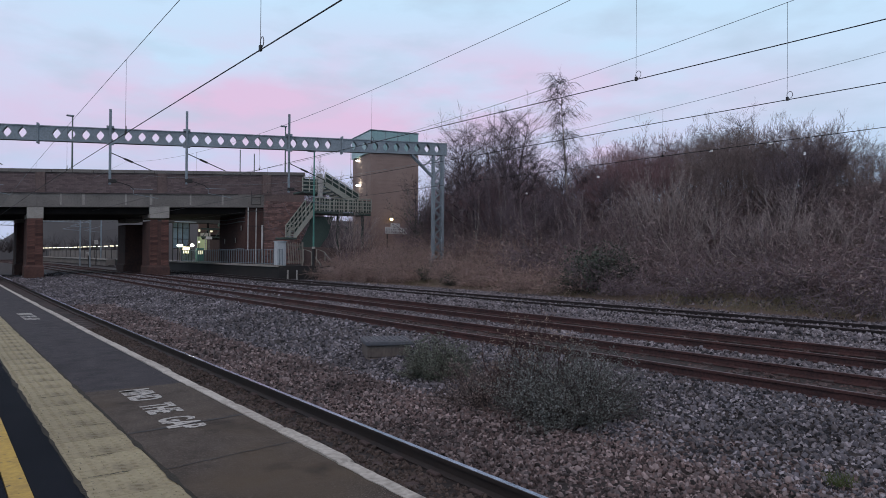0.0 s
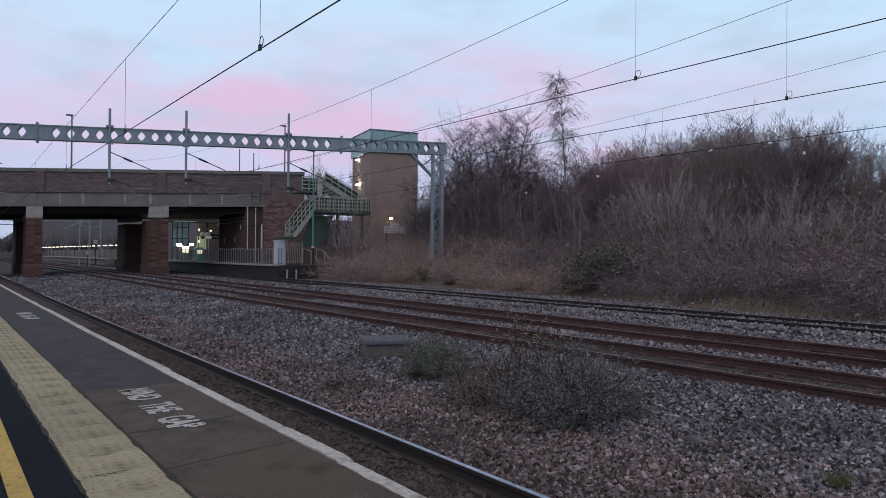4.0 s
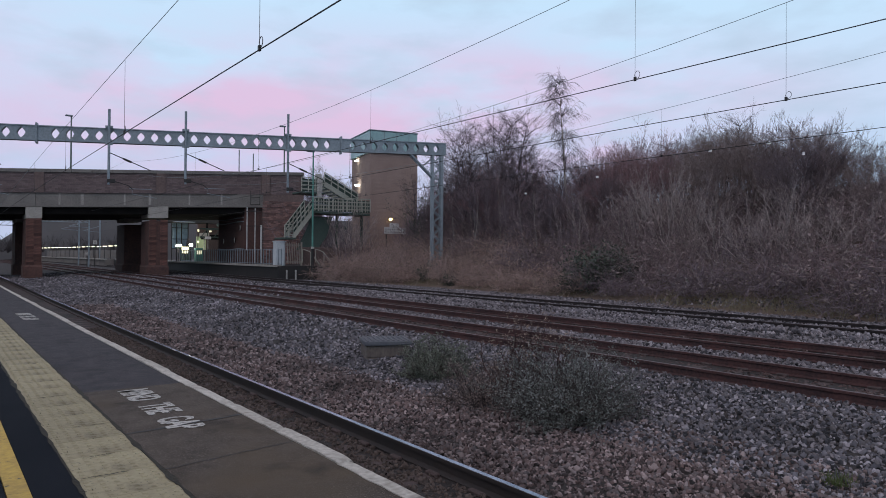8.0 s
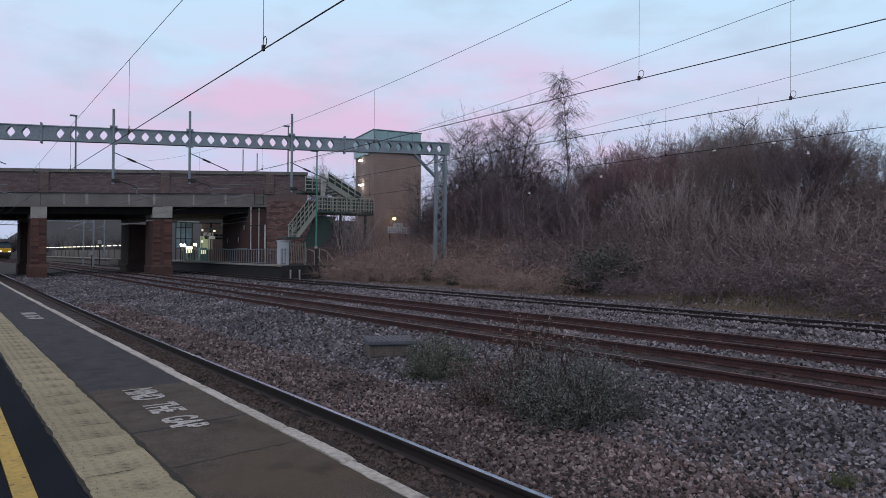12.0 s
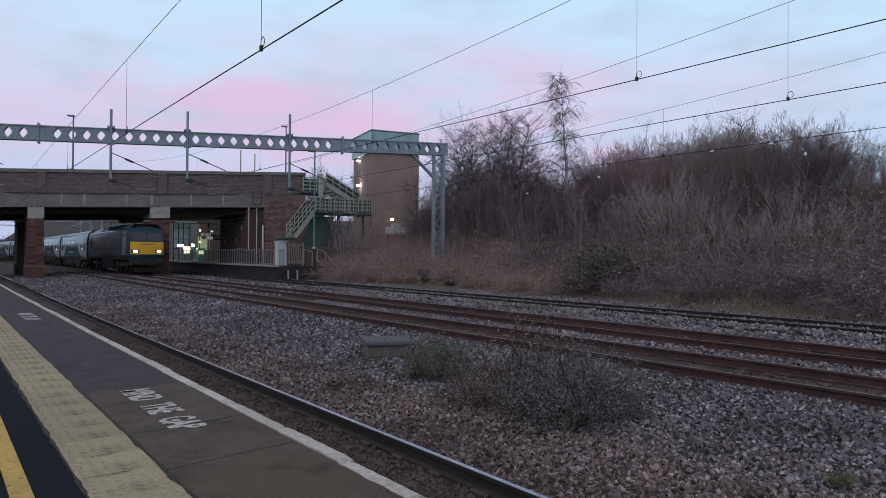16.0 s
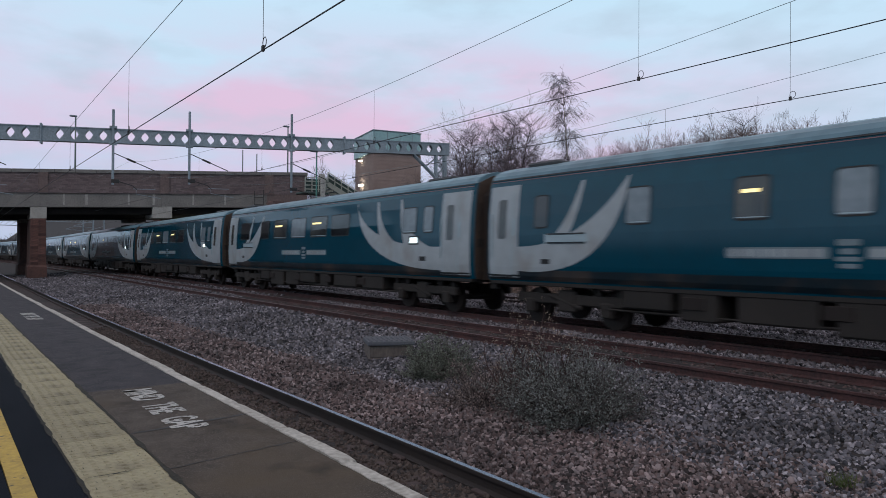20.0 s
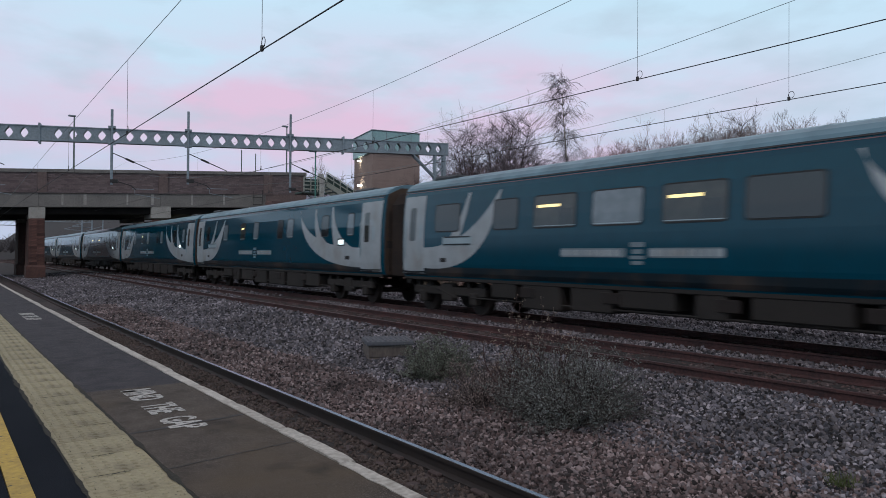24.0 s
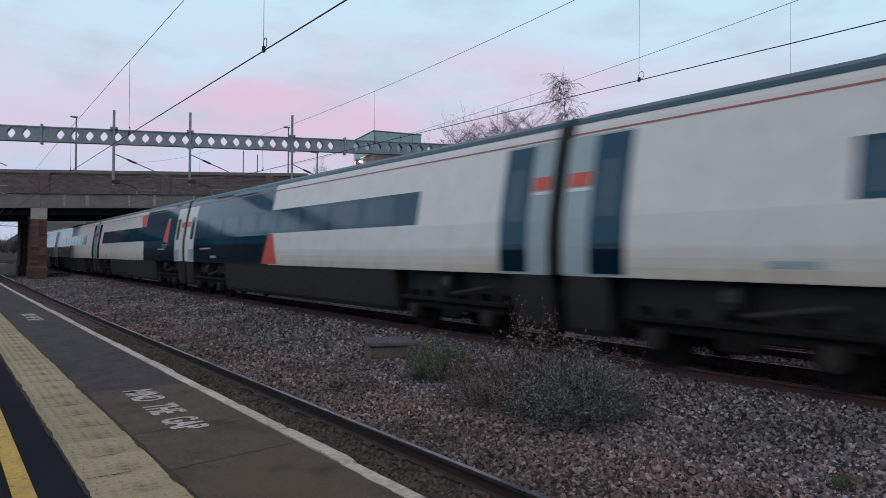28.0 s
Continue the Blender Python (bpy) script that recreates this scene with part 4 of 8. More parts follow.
class Sprig:
    """Collects twig segments and leaves, and makes them into one mesh."""

    def __init__(self, seed):
        self.r = random.Random(seed)
        self.a, self.b, self.ra, self.rb = [], [], [], []
        self.leaf = []

    def seg(self, a, b, ra, rb):
        self.a.append(tuple(a)), self.b.append(tuple(b)), self.ra.append(ra), self.rb.append(rb)

    def limb(self, p, d, length, rad, bends, curl=0.25, lift=0.0, tip=0.35):
        """A bending limb of several segments; returns its points and directions."""
        out = []
        p, d = Vector(p), Vector(d).normalized()
        for i in range(bends):
            d = (d + Vector((self.r.gauss(0, curl), self.r.gauss(0, curl), self.r.gauss(0, curl) + lift))).normalized()
            q = p + d * (length / bends)
            k0, k1 = 1 - (1 - tip) * i / bends, 1 - (1 - tip) * (i + 1) / bends
            self.seg(p, q, rad * k0, rad * k1)
            out.append((q.copy(), d.copy(), rad * k1))
            p = q
        return out

    def grow(self, p, d, length, rad, depth, kids, curl, lift, spread, shrink=0.62, bends=4):
        pts = self.limb(p, d, length, rad, bends, curl, lift)
        if depth == 0:
            return
        for k in range(kids):
            i = min(len(pts) - 1, int(len(pts) * (0.25 + 0.75 * self.r.random())))
            q, dd, rr = pts[i]
            side = Vector((self.r.gauss(0, 1), self.r.gauss(0, 1), self.r.gauss(0, 0.7)))
            nd = (dd + side.normalized() * spread).normalized()
            self.grow(q, nd, length * shrink * self.r.uniform(0.7, 1.25), rr * 0.62, depth - 1, kids, curl, lift, spread, shrink, max(2, bends - 1))

    def mesh(self, name, material, leaf_material=None):
        a, b = np.array(self.a), np.array(self.b)
        ra, rb = np.array(self.ra)[:, None], np.array(self.rb)[:, None]
        d = b - a
        d /= np.linalg.norm(d, axis=1, keepdims=True) + 1e-9
        ref = np.where(np.abs(d[:, 2:3]) < 0.9, np.array([[0, 0, 1.0]]), np.array([[1.0, 0, 0]]))
        u = np.cross(d, ref)
        u /= np.linalg.norm(u, axis=1, keepdims=True) + 1e-9
        w = np.cross(d, u)
        v = np.empty((len(a), 6, 3))
        for j in range(3):
            t = 2 * math.pi * j / 3
            o = u * math.cos(t) + w * math.sin(t)
            v[:, j], v[:, 3 + j] = a + o * ra, b + o * rb
        q = np.array([(0, 1, 4, 3), (1, 2, 5, 4), (2, 0, 3, 5)])
        n = len(a)
        f = (q[None] + (np.arange(n) * 6)[:, None, None]).reshape(-1)
        V = v.reshape(-1, 3)
        nl = len(self.leaf)
        if nl:
            LV = np.array(self.leaf).reshape(-1, 3)
            f = np.concatenate([f, np.arange(nl * 4) + len(V)])
            V = np.concatenate([V, LV])
        me = bpy.data.meshes.new(name)
        me.vertices.add(len(V))
        me.vertices.foreach_set("co", V.reshape(-1))
        me.loops.add(len(f))
        me.loops.foreach_set("vertex_index", f)
        me.polygons.add(len(f) // 4)
        me.polygons.foreach_set("loop_start", np.arange(len(f) // 4) * 4)
        me.materials.append(material)
        if nl:
            me.materials.append(leaf_material)
            idx = np.zeros(len(f) // 4, dtype=np.int32)
            idx[n * 3:] = 1
            me.polygons.foreach_set("material_index", idx)
        me.update()
        me.validate()
        return me

    def leaflet(self, p, size):
        r = self.r
        a = Vector((r.gauss(0, 1), r.gauss(0, 1), r.gauss(0, 1))).normalized()
        b = a.cross(Vector((r.gauss(0, 1), r.gauss(0, 1), r.gauss(0, 1)))).normalized()
        p = Vector(p)
        self.leaf.append([tuple(p - a * size), tuple(p + b * size * 0.45), tuple(p + a * size), tuple(p - b * size * 0.45)])


def make_fan_shrub(seed, h, stems, spread, fine=3):
    """Many stems rising from one stool, fanning out, with fine twigs."""
    s = Sprig(seed)
    for k in range(stems):
        a = s.r.uniform(0, 6.28)
        lean = s.r.uniform(0.05, spread)
        d = Vector((math.cos(a) * lean, math.sin(a) * lean, 1))
        pts = s.limb((math.cos(a) * 0.2, math.sin(a) * 0.2, -0.1), d, h * s.r.uniform(0.65, 1.08) * (1.05 - 0.22 * lean), 0.022 * s.r.uniform(0.6, 1.3), 7, 0.09, 0.02, 0.3)
        for q, dd, rr in pts[1:]:
            for j in range(fine):
                side = Vector((s.r.gauss(0, 1), s.r.gauss(0, 1), s.r.gauss(0.3, 0.5))).normalized()
                sub = s.limb(q, dd + side * 0.75, h * s.r.uniform(0.07, 0.17), rr * 0.5, 3, 0.15, 0.03)
                for e, ed, er in sub[:2]:
                    s.limb(e, ed + Vector((s.r.gauss(0, 0.7), s.r.gauss(0, 0.7), 0.1)), h * 0.05, er * 0.7, 2, 0.2)
    s.ra, s.rb = [max(r, 0.0042) for r in s.ra], [max(r, 0.0032) for r in s.rb]
    return s


def make_round(seed, h, limbs=7, kids=5, low=0.12):
    """A round bare crown from several upswept limbs that fork again and again into fine twigs."""
    s = Sprig(seed)
    s.seg((0, 0, -0.3), (0, 0, h * low), 0.09, 0.075)
    for k in range(limbs):
        a = 6.28 * k / limbs + s.r.uniform(-0.3, 0.3)
        lean = s.r.uniform(0.15, 0.95)
        s.grow((0, 0, h * low * 0.85), (math.cos(a) * lean, math.sin(a) * lean, 1), h * 0.46 * s.r.uniform(0.85, 1.1) * (1.08 - 0.16 * lean), 0.042, 4, kids, 0.10, 0.045, 0.52, 0.58, 5)
    s.rb = [max(r, 0.0034) for r in s.rb]
    s.ra = [max(r, 0.0040) for r in s.ra]
    tops = sorted(b[2] for b in s.b)
    f = h / tops[int(len(tops) * 0.993)]
    s.a, s.b = [tuple(v * f for v in a) for a in s.a], [tuple(v * f for v in b) for b in s.b]
    return s


def make_vase(seed, h, stems, lean, rad):
    """A coppiced stool: long, gently bowed pale stems that spread like a vase and fork near their ends."""
    s = Sprig(seed)
    for k in range(stems):
        a = s.r.uniform(0, 6.28)
        l = lean * math.sqrt(s.r.random())
        L = h * s.r.uniform(0.75, 1.1) * (1.0 - 0.10 * l)
        pts = s.limb((math.cos(a) * 0.25 * l, math.sin(a) * 0.25 * l, -0.15), (math.cos(a) * l, math.sin(a) * l, 0.9), L, rad * s.r.uniform(0.6, 1.25), 9, 0.055, 0.05 * l, 0.3)
        for i in (3, 5, 6, 7):
            q, dd, rr = pts[i]
            for m in range(1 if i < 5 else 2):
                sub = s.limb(q, dd + Vector((s.r.gauss(0, 0.45), s.r.gauss(0, 0.45), 0.1)), L * s.r.uniform(0.14, 0.28), rr * 0.6, 4, 0.12, 0.02, 0.35)
                for e, ed, er in sub[1:]:
                    for n in range(2):
                        s.limb(e, ed + Vector((s.r.gauss(0, 0.6), s.r.gauss(0, 0.6), 0.1)), L * 0.055, er * 0.55, 2, 0.15, 0.0, 0.5)
    s.ra, s.rb = [max(r, 0.0055) for r in s.ra], [max(r, 0.0045) for r in s.rb]
    return s


def make_tree(seed, h, kids=5, droop=0.0, spread=0.75, trunk=0.09):
    s = Sprig(seed)
    pts = s.limb((0, 0, -0.2), (s.r.gauss(0, 0.05), s.r.gauss(0, 0.05), 1), h, trunk, 10, 0.05, 0.02, 0.15)
    for i, (q, dd, rr) in enumerate(pts):
        if i < 2:
            continue
        for k in range(kids if i > 3 else 3):
            a = s.r.uniform(0, 6.28)
            d = Vector((math.cos(a), math.sin(a), 0.75 - droop * 0.3))
            L = h * (0.36 - 0.022 * i) * s.r.uniform(0.7, 1.2)
            s.grow(q, d, L, max(0.016, rr * 0.5), 2, 4, 0.13, 0.05 - droop * 0.12, spread, 0.55, 4)
    s.ra, s.rb = [max(r, 0.0042) for r in s.ra], [max(r, 0.0034) for r in s.rb]
    return s


def make_bramble(seed, rad, h, arcs):
    s = Sprig(seed)
    for k in range(arcs):
        a, b = s.r.uniform(0, 6.28), s.r.uniform(0, 6.28)
        o = rad * math.sqrt(s.r.random())
        p = Vector((math.cos(a) * o, math.sin(a) * o, -0.1))
        d = Vector((math.cos(b) * 0.7, math.sin(b) * 0.7, 1.2))
        pts = s.limb(p, d, h * s.r.uniform(1.0, 2.1), 0.0125, 6, 0.22, -0.20, 0.5)
        for q, dd, rr in pts:
            if s.r.random() < 0.6:
                s.limb(q, dd + Vector((s.r.gauss(0, 0.8), s.r.gauss(0, 0.8), s.r.gauss(0.1, 0.6))), h * 0.35, rr * 0.7, 2, 0.25, -0.05)
            for j in range(1):
                s.leaflet(q + Vector((s.r.gauss(0, 0.10), s.r.gauss(0, 0.10), s.r.gauss(0, 0.08))), s.r.uniform(0.035, 0.075))
    return s


def make_leafy(seed, rad, h, n, size):
    """A leafy evergreen clump: stems and many small leaves in clumps."""
    s = Sprig(seed)
    for k in range(n):
        a = s.r.uniform(0, 6.28)
        d = Vector((math.cos(a) * rad / h, math.sin(a) * rad / h, s.r.uniform(0.5, 1.6)))
        pts = s.limb((0, 0, 0), d, h * s.r.uniform(0.5, 1.05), 0.02, 6, 0.2, 0.0)
        for q, dd, rr in pts[1:]:
            for j in range(9):
                s.leaflet(q + Vector((s.r.gauss(0, 0.16), s.r.gauss(0, 0.16), s.r.gauss(0, 0.16))), size * s.r.uniform(0.6, 1.3))
    return s


def make_trackside(seed, rad, h, stems, leaves=3, size=0.014):
    """A rounded tangle of thin forking stems set with many small leaves."""
    s = Sprig(seed)
    for k in range(stems):
        a = s.r.uniform(0, 6.28)
        o = rad * 0.35 * math.sqrt(s.r.random())
        el = math.acos(s.r.uniform(0.05, 1.0))          # from upright to nearly flat
        b = a + s.r.gauss(0, 0.4)
        reach = (math.sin(el) * rad + math.cos(el) * h) * s.r.uniform(0.55, 1.0)
        pts = s.limb((math.cos(a) * o, math.sin(a) * o, -0.05), (math.cos(b) * math.sin(el), math.sin(b) * math.sin(el), math.cos(el) + 0.12), reach, 0.006, 7, 0.16, 0.0, 0.45)
        for i, (q, dd, rr) in enumerate(pts):
            for j in range(2 if i else 1):
                sub = s.limb(q, dd + Vector((s.r.gauss(0, 0.75), s.r.gauss(0, 0.75), s.r.gauss(0.15, 0.5))), reach * s.r.uniform(0.08, 0.22), rr * 0.65, 3, 0.22)
                for e, ed, er in sub:
                    for m in range(leaves):
                        s.leaflet(e + Vector((s.r.gauss(0, 0.025), s.r.gauss(0, 0.025), s.r.gauss(0, 0.025))), size * s.r.uniform(0.6, 1.5))
    s.ra, s.rb = [max(r, 0.0022) for r in s.ra], [max(r, 0.0018) for r in s.rb]
    return s


def make_stalks(seed, rad, h, n):
    """Tall dead forking stalks with small dry seed heads at their tips."""
    s = Sprig(seed)
    for k in range(n):
        a, o = s.r.uniform(0, 6.28), rad * math.sqrt(s.r.random())
        pts = s.limb((math.cos(a) * o, math.sin(a) * o, -0.03), (s.r.gauss(0, 0.16), s.r.gauss(0, 0.16), 1), h * s.r.uniform(0.6, 1.0), 0.0095, 9, 0.11, 0.0, 0.5)
        for i, (q, dd, rr) in enumerate(pts[3:]):
            for j in range(2):
                sub = s.limb(q, dd + Vector((s.r.gauss(0, 0.6), s.r.gauss(0, 0.6), s.r.gauss(0.2, 0.3))), h * s.r.uniform(0.08, 0.2), rr * 0.7, 4, 0.22, 0.0, 0.6)
                e, ed, er = sub[-1]
                for m in range(5):
                    s.leaflet(e + Vector((s.r.gauss(0, 0.016), s.r.gauss(0, 0.016), s.r.gauss(0, 0.016))), s.r.uniform(0.009, 0.018))
    return s


def make_grass(seed, rad, h, n):
    s = Sprig(seed)
    for k in range(n):
        a = s.r.uniform(0, 6.28)
        o = rad * math.sqrt(s.r.random())
        p = (math.cos(a) * o, math.sin(a) * o, -0.02)
        s.limb(p, (s.r.gauss(0, 0.35), s.r.gauss(0, 0.35), 1), h * s.r.uniform(0.5, 1.1), 0.004, 3, 0.12, -0.08, 0.2)
    return s


def place(name, me, d, s, turn, k, label, category, group="", dz=0.0):
    x, y, _ = at(d, s)
    ob = new(name, me)
    ob.matrix_basis = pose(x, y, ground_z(d, s) + dz, 0, 0, turn) @ Matrix.Diagonal((k, k, k, 1))
    return tagged(ob, label, category, group)


def place_tree(me_t, me_c, d, s, turn, k, label, dz=0.0):
    x, y, _ = at(d, s)
    t = thing("bare_tree", label, "tree", group="bare trees on the bank")
    t.matrix_basis = pose(x, y, ground_z(d, s) + dz, 0, 0, turn) @ Matrix.Diagonal((k, k, k, 1))
    for nm, me in (("trunk", me_t), ("crown", me_c)):
        ob = new(nm, me)
        ob.parent = t
    return t


def round_meshes(seed, h, trunk_mat, twig_mat):
    s = make_round(seed, h)
    trunk = Geo().tube([s.a[0], s.b[0]], s.ra[0], 8, True, s.rb[0]).mesh("trunk", trunk_mat, True)
    s.a, s.b, s.ra, s.rb = s.a[1:], s.b[1:], s.ra[1:], s.rb[1:]
    return trunk, s.mesh("crown", twig_mat)


def tree_meshes(seed, h, trunk_mat, twig_mat, **kw):
    s = make_tree(seed, h, **kw)
    me_t = Geo()
    me_t.tube([s.a[0]] + s.b[:10], s.ra[0], 8, True, s.rb[9])
    trunk = me_t.mesh("trunk", trunk_mat, True)
    s.a, s.b, s.ra, s.rb = s.a[10:], s.b[10:], s.ra[10:], s.rb[10:]
    return trunk, s.mesh("crown", twig_mat)


def birch_meshes(seed, h):
    """A slender birch: short steep branches from which thin twigs hang."""
    s = Sprig(seed)
    pts = s.limb((0, 0, -0.2), (0.02, 0, 1), h, 0.085, 14, 0.035, 0.02, 0.12)
    trunk = Geo().tube([s.a[0]] + s.b, s.ra[0], 8, True, s.rb[-1]).mesh("trunk", M_BARK_PALE, True)
    s.a, s.b, s.ra, s.rb = [], [], [], []
    for i, (q, dd, rr) in enumerate(pts):
        if i < 4:
            continue
        f = (i - 4) / 10
        for k in range(7):
            a = s.r.uniform(0, 6.28)
            br = s.limb(q, (math.cos(a), math.sin(a), s.r.uniform(0.9, 1.9)), h * (0.15 - 0.07 * f) * s.r.uniform(0.6, 1.3), 0.016, 5, 0.14, -0.06, 0.4)
            for e, ed, er in br[1:]:
                for m in range(3):
                    tw = s.limb(e, (ed.x + s.r.gauss(0, 0.5), ed.y + s.r.gauss(0, 0.5), s.r.uniform(-0.5, 0.6)), h * s.r.uniform(0.05, 0.11), 0.007, 4, 0.12, -0.32, 0.6)
                    s.limb(tw[1][0], tw[1][1] + Vector((s.r.gauss(0, 0.5), s.r.gauss(0, 0.5), -0.2)), h * 0.04, 0.005, 2, 0.2, -0.2, 0.6)
    return trunk, s.mesh("crown", M_CROWN_DARK)


def bush_meshes(s, stem_mat=None, leaf_mat=None):
    leaves = s.leaf
    s.leaf = []
    stems = s.mesh("stems", stem_mat or M_STEM_DARK)
    me = bpy.data.meshes.new("leaves")
    me.from_pydata([p for q in leaves for p in q], [], [(4 * i, 4 * i + 1, 4 * i + 2, 4 * i + 3) for i in range(len(leaves))])
    me.materials.append(leaf_mat or M_LEAF_GREY)
    return stems, me


def place_bush(meshes, d, s, turn, k, label):
    x, y, _ = at(d, s)
    t = thing("trackside_bush", label, "bush", group="trackside bushes")
    t.matrix_basis = pose(x, y, ground_z(d, s) - 0.03, 0, 0, turn) @ Matrix.Diagonal((k, k, k, 1))
    for nm, me in zip(("branch_work", "foliage"), meshes):
        ob = new(nm, me)
        ob.parent = t
        tagged(ob, kind="stuff")


# skyline of the growth, fitted to the camera's view: (distance along the line / distance across, rise of the tops over
# the eye / distance across)
VIEW_SKYLINE = [(0.20, 0.06), (0.34, 0.08), (0.368, 0.10), (0.385, 0.13), (0.405, 0.16), (0.43, 0.185), (0.47, 0.203), (0.503, 0.20), (0.538, 0.18), (0.556, 0.208), (0.603, 0.238), (0.632, 0.22), (0.685, 0.225), (0.744, 0.224),
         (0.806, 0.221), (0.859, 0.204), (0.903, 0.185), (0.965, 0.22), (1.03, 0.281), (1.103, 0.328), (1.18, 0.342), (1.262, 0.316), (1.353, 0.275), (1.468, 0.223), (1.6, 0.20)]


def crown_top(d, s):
    """Height that brings growth at (d, s) on the bank up to the skyline fitted to the camera's view."""
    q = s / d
    for (a, ha), (b, hb) in zip(VIEW_SKYLINE, VIEW_SKYLINE[1:]):
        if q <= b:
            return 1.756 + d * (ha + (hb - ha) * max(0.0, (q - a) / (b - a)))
    return 1.756 + d * VIEW_SKYLINE[-1][1]


def build_bank():
    rnd = random.Random(21)
    bram = [make_bramble(31 + i, 1.25, 1.0, 120).mesh("bramble", M_BRAMBLE, M_DEADLEAF) for i in range(3)]
    # darker copies put the shade within the growth into stem and leaf colour
    dark = [make_bramble(35 + i, 1.25, 1.0, 150).mesh("bramble", M_BRAMBLE_SHADED, M_DEADLEAF_DARK) for i in range(3)]
    mixed = [make_bramble(38 + i, 1.25, 1.0, 130).mesh("bramble", M_TWIG, M_DEADLEAF_DARK) for i in range(2)]
    fan_h = (3.6, 3.2, 3.2)
    fans = [make_fan_shrub(41, 3.6, 30, 1.1).mesh("shrub", M_TWIG_OLIVE), make_fan_shrub(42, 3.2, 30, 1.0).mesh("shrub", M_TWIG), make_fan_shrub(43, 3.2, 32, 1.0).mesh("shrub", M_TWIG_RED)]
    tall_h = (5.4, 5.4, 5.4)
    tall = [make_round(46 + i, 5.4, 8, 5, 0.05).mesh("shrub", (M_CROWN_OLIVE, M_CROWN, M_CROWN_RED)[i]) for i in range(3)]
    stools = [make_vase(44 + i, 3.0, 9, 0.8, 0.021).mesh("shrub", M_STEM_PALE) for i in range(3)]
    toe = lambda s: 2.0 * min(1, max(0, (s - 14) / 14))
    # low tangle along the foot and up the slope
    for s in srange(3, 46, 1.5):
        for row in range(6):
            d = 24.7 + toe(s) + row * 1.7 + rnd.uniform(-0.6, 0.6)
            q = s / d
            kind = bram if row == 0 and q > 0.9 or q > 1.0 and row < 3 and rnd.random() < 0.8 else mixed if row == 0 or rnd.random() < 0.25 else dark
            place("bramble", kind[rnd.randrange(len(kind))], d, s + rnd.uniform(-0.7, 0.7), rnd.uniform(0, 360), rnd.uniform(0.75, 1.35), "tangled brown bramble mound on the bank", "bramble", "brambles on the bank")
    # dense shrubs, each row up the slope reaching higher
    for row, (dd, k0, k1) in enumerate(((28.6, 0.22, 0.40), (30.2, 0.32, 0.55), (32.0, 0.42, 0.68), (33.8, 0.55, 0.80), (35.8, 0.62, 0.88), (38.0, 0.70, 0.95), (40.4, 0.72, 0.96))):
        q = 0.30
        while q < 1.52:
            d = dd + toe(q * dd) + rnd.uniform(-0.7, 0.7)
            s = q * d + rnd.uniform(-0.6, 0.6)
            q += 2.0 / dd
            if row == 0 and rnd.random() < 0.45 or (row > 4 and q > 1.25):
                continue
            m = rnd.choice((0, 0, 1) if q < 0.58 else (0, 1, 2) if q < 0.8 else (2, 2, 1) if q < 0.92 else (1, 1, 1, 2))
            z = ground_z(d, s)
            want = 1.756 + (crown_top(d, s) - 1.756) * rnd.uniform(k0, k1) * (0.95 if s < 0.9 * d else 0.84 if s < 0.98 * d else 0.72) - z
            big = want > 3.4 and s < 0.96 * d
            k = max(0.5, want / (tall_h[m] if big else fan_h[m]))
            if not big:
                k = min(k, 1.5)
            place("bare_shrub", (tall if big else fans)[m], d, s, rnd.uniform(0, 360), k, ("olive-brown", "grey-brown", "reddish-brown")[m] + (" bare shrub with a dense round crown on the bank" if big else " bare shrub with many fanning stems on the bank"), "shrub", "bare shrubs on the bank")
    # one great pale coppiced stool and a few smaller ones that stand out from the dark tangle
    vase = make_vase(91, 5.6, 24, 0.95, 0.036).mesh("shrub", M_STEM_PALE)
    place("bare_shrub", vase, 28.8, 20.1, 30, 0.86, "great bare coppiced shrub with long pale fanning stems", "shrub", "bare shrubs on the bank")
    place("bare_shrub", vase, 29.6, 22.6, 140, 0.6, "tall bare coppiced shrub with long pale fanning stems", "shrub", "bare shrubs on the bank")
    place("bare_shrub", vase, 30.0, 14.4, 250, 0.6, "tall bare coppiced shrub with long pale fanning stems", "shrub", "bare shrubs on the bank")
    low = make_vase(92, 2.4, 18, 1.5, 0.026).mesh("shrub", M_STEM_PALE)
    for d, s, turn, k in ((27.6, 16.4, 10, 1.0), (27.4, 14.3, 120, 1.1), (27.6, 12.6, 220, 0.9), (27.3, 18.6, 300, 0.7), (27.5, 21.6, 60, 0.75)):
        place("bare_shrub", low, d, s, turn, k, "low bare shrub with thick pale crooked stems", "shrub", "bare shrubs on the bank")
    # stools of long pale stems in front of the tangle
    for q, d, k in ((0.60, 27.6, 1.15), (0.665, 28.6, 1.45), (0.70, 29.2, 1.5), (0.64, 29.6, 1.5), (0.54, 27.2, 0.95), (0.45, 27.0, 1.0), (0.50, 28.2, 1.1), (0.73, 30.4, 1.6), (0.79, 30.0, 1.2), (0.86, 30.6, 1.2), (0.95, 30.4, 1.1), (1.05, 31.0, 1.2), (1.14, 31.5, 1.3), (1.24, 31.8, 1.3), (0.40, 27.6, 0.9)):
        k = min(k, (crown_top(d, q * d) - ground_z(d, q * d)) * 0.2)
        place("bare_shrub", stools[rnd.randrange(3)], d, q * d, rnd.uniform(0, 360), k, "bare shrub with long pale fanning stems", "shrub", "bare shrubs on the bank")
    # trees, their tops along the fitted skyline
    t1 = tree_meshes(51, 7.0, M_CROWN_DARK, M_CROWN_DARK, kids=8)
    t2 = round_meshes(52, 5.2, M_CROWN_OLIVE, M_CROWN_OLIVE)
    t3 = round_meshes(53, 5.2, M_CROWN, M_CROWN_RED)
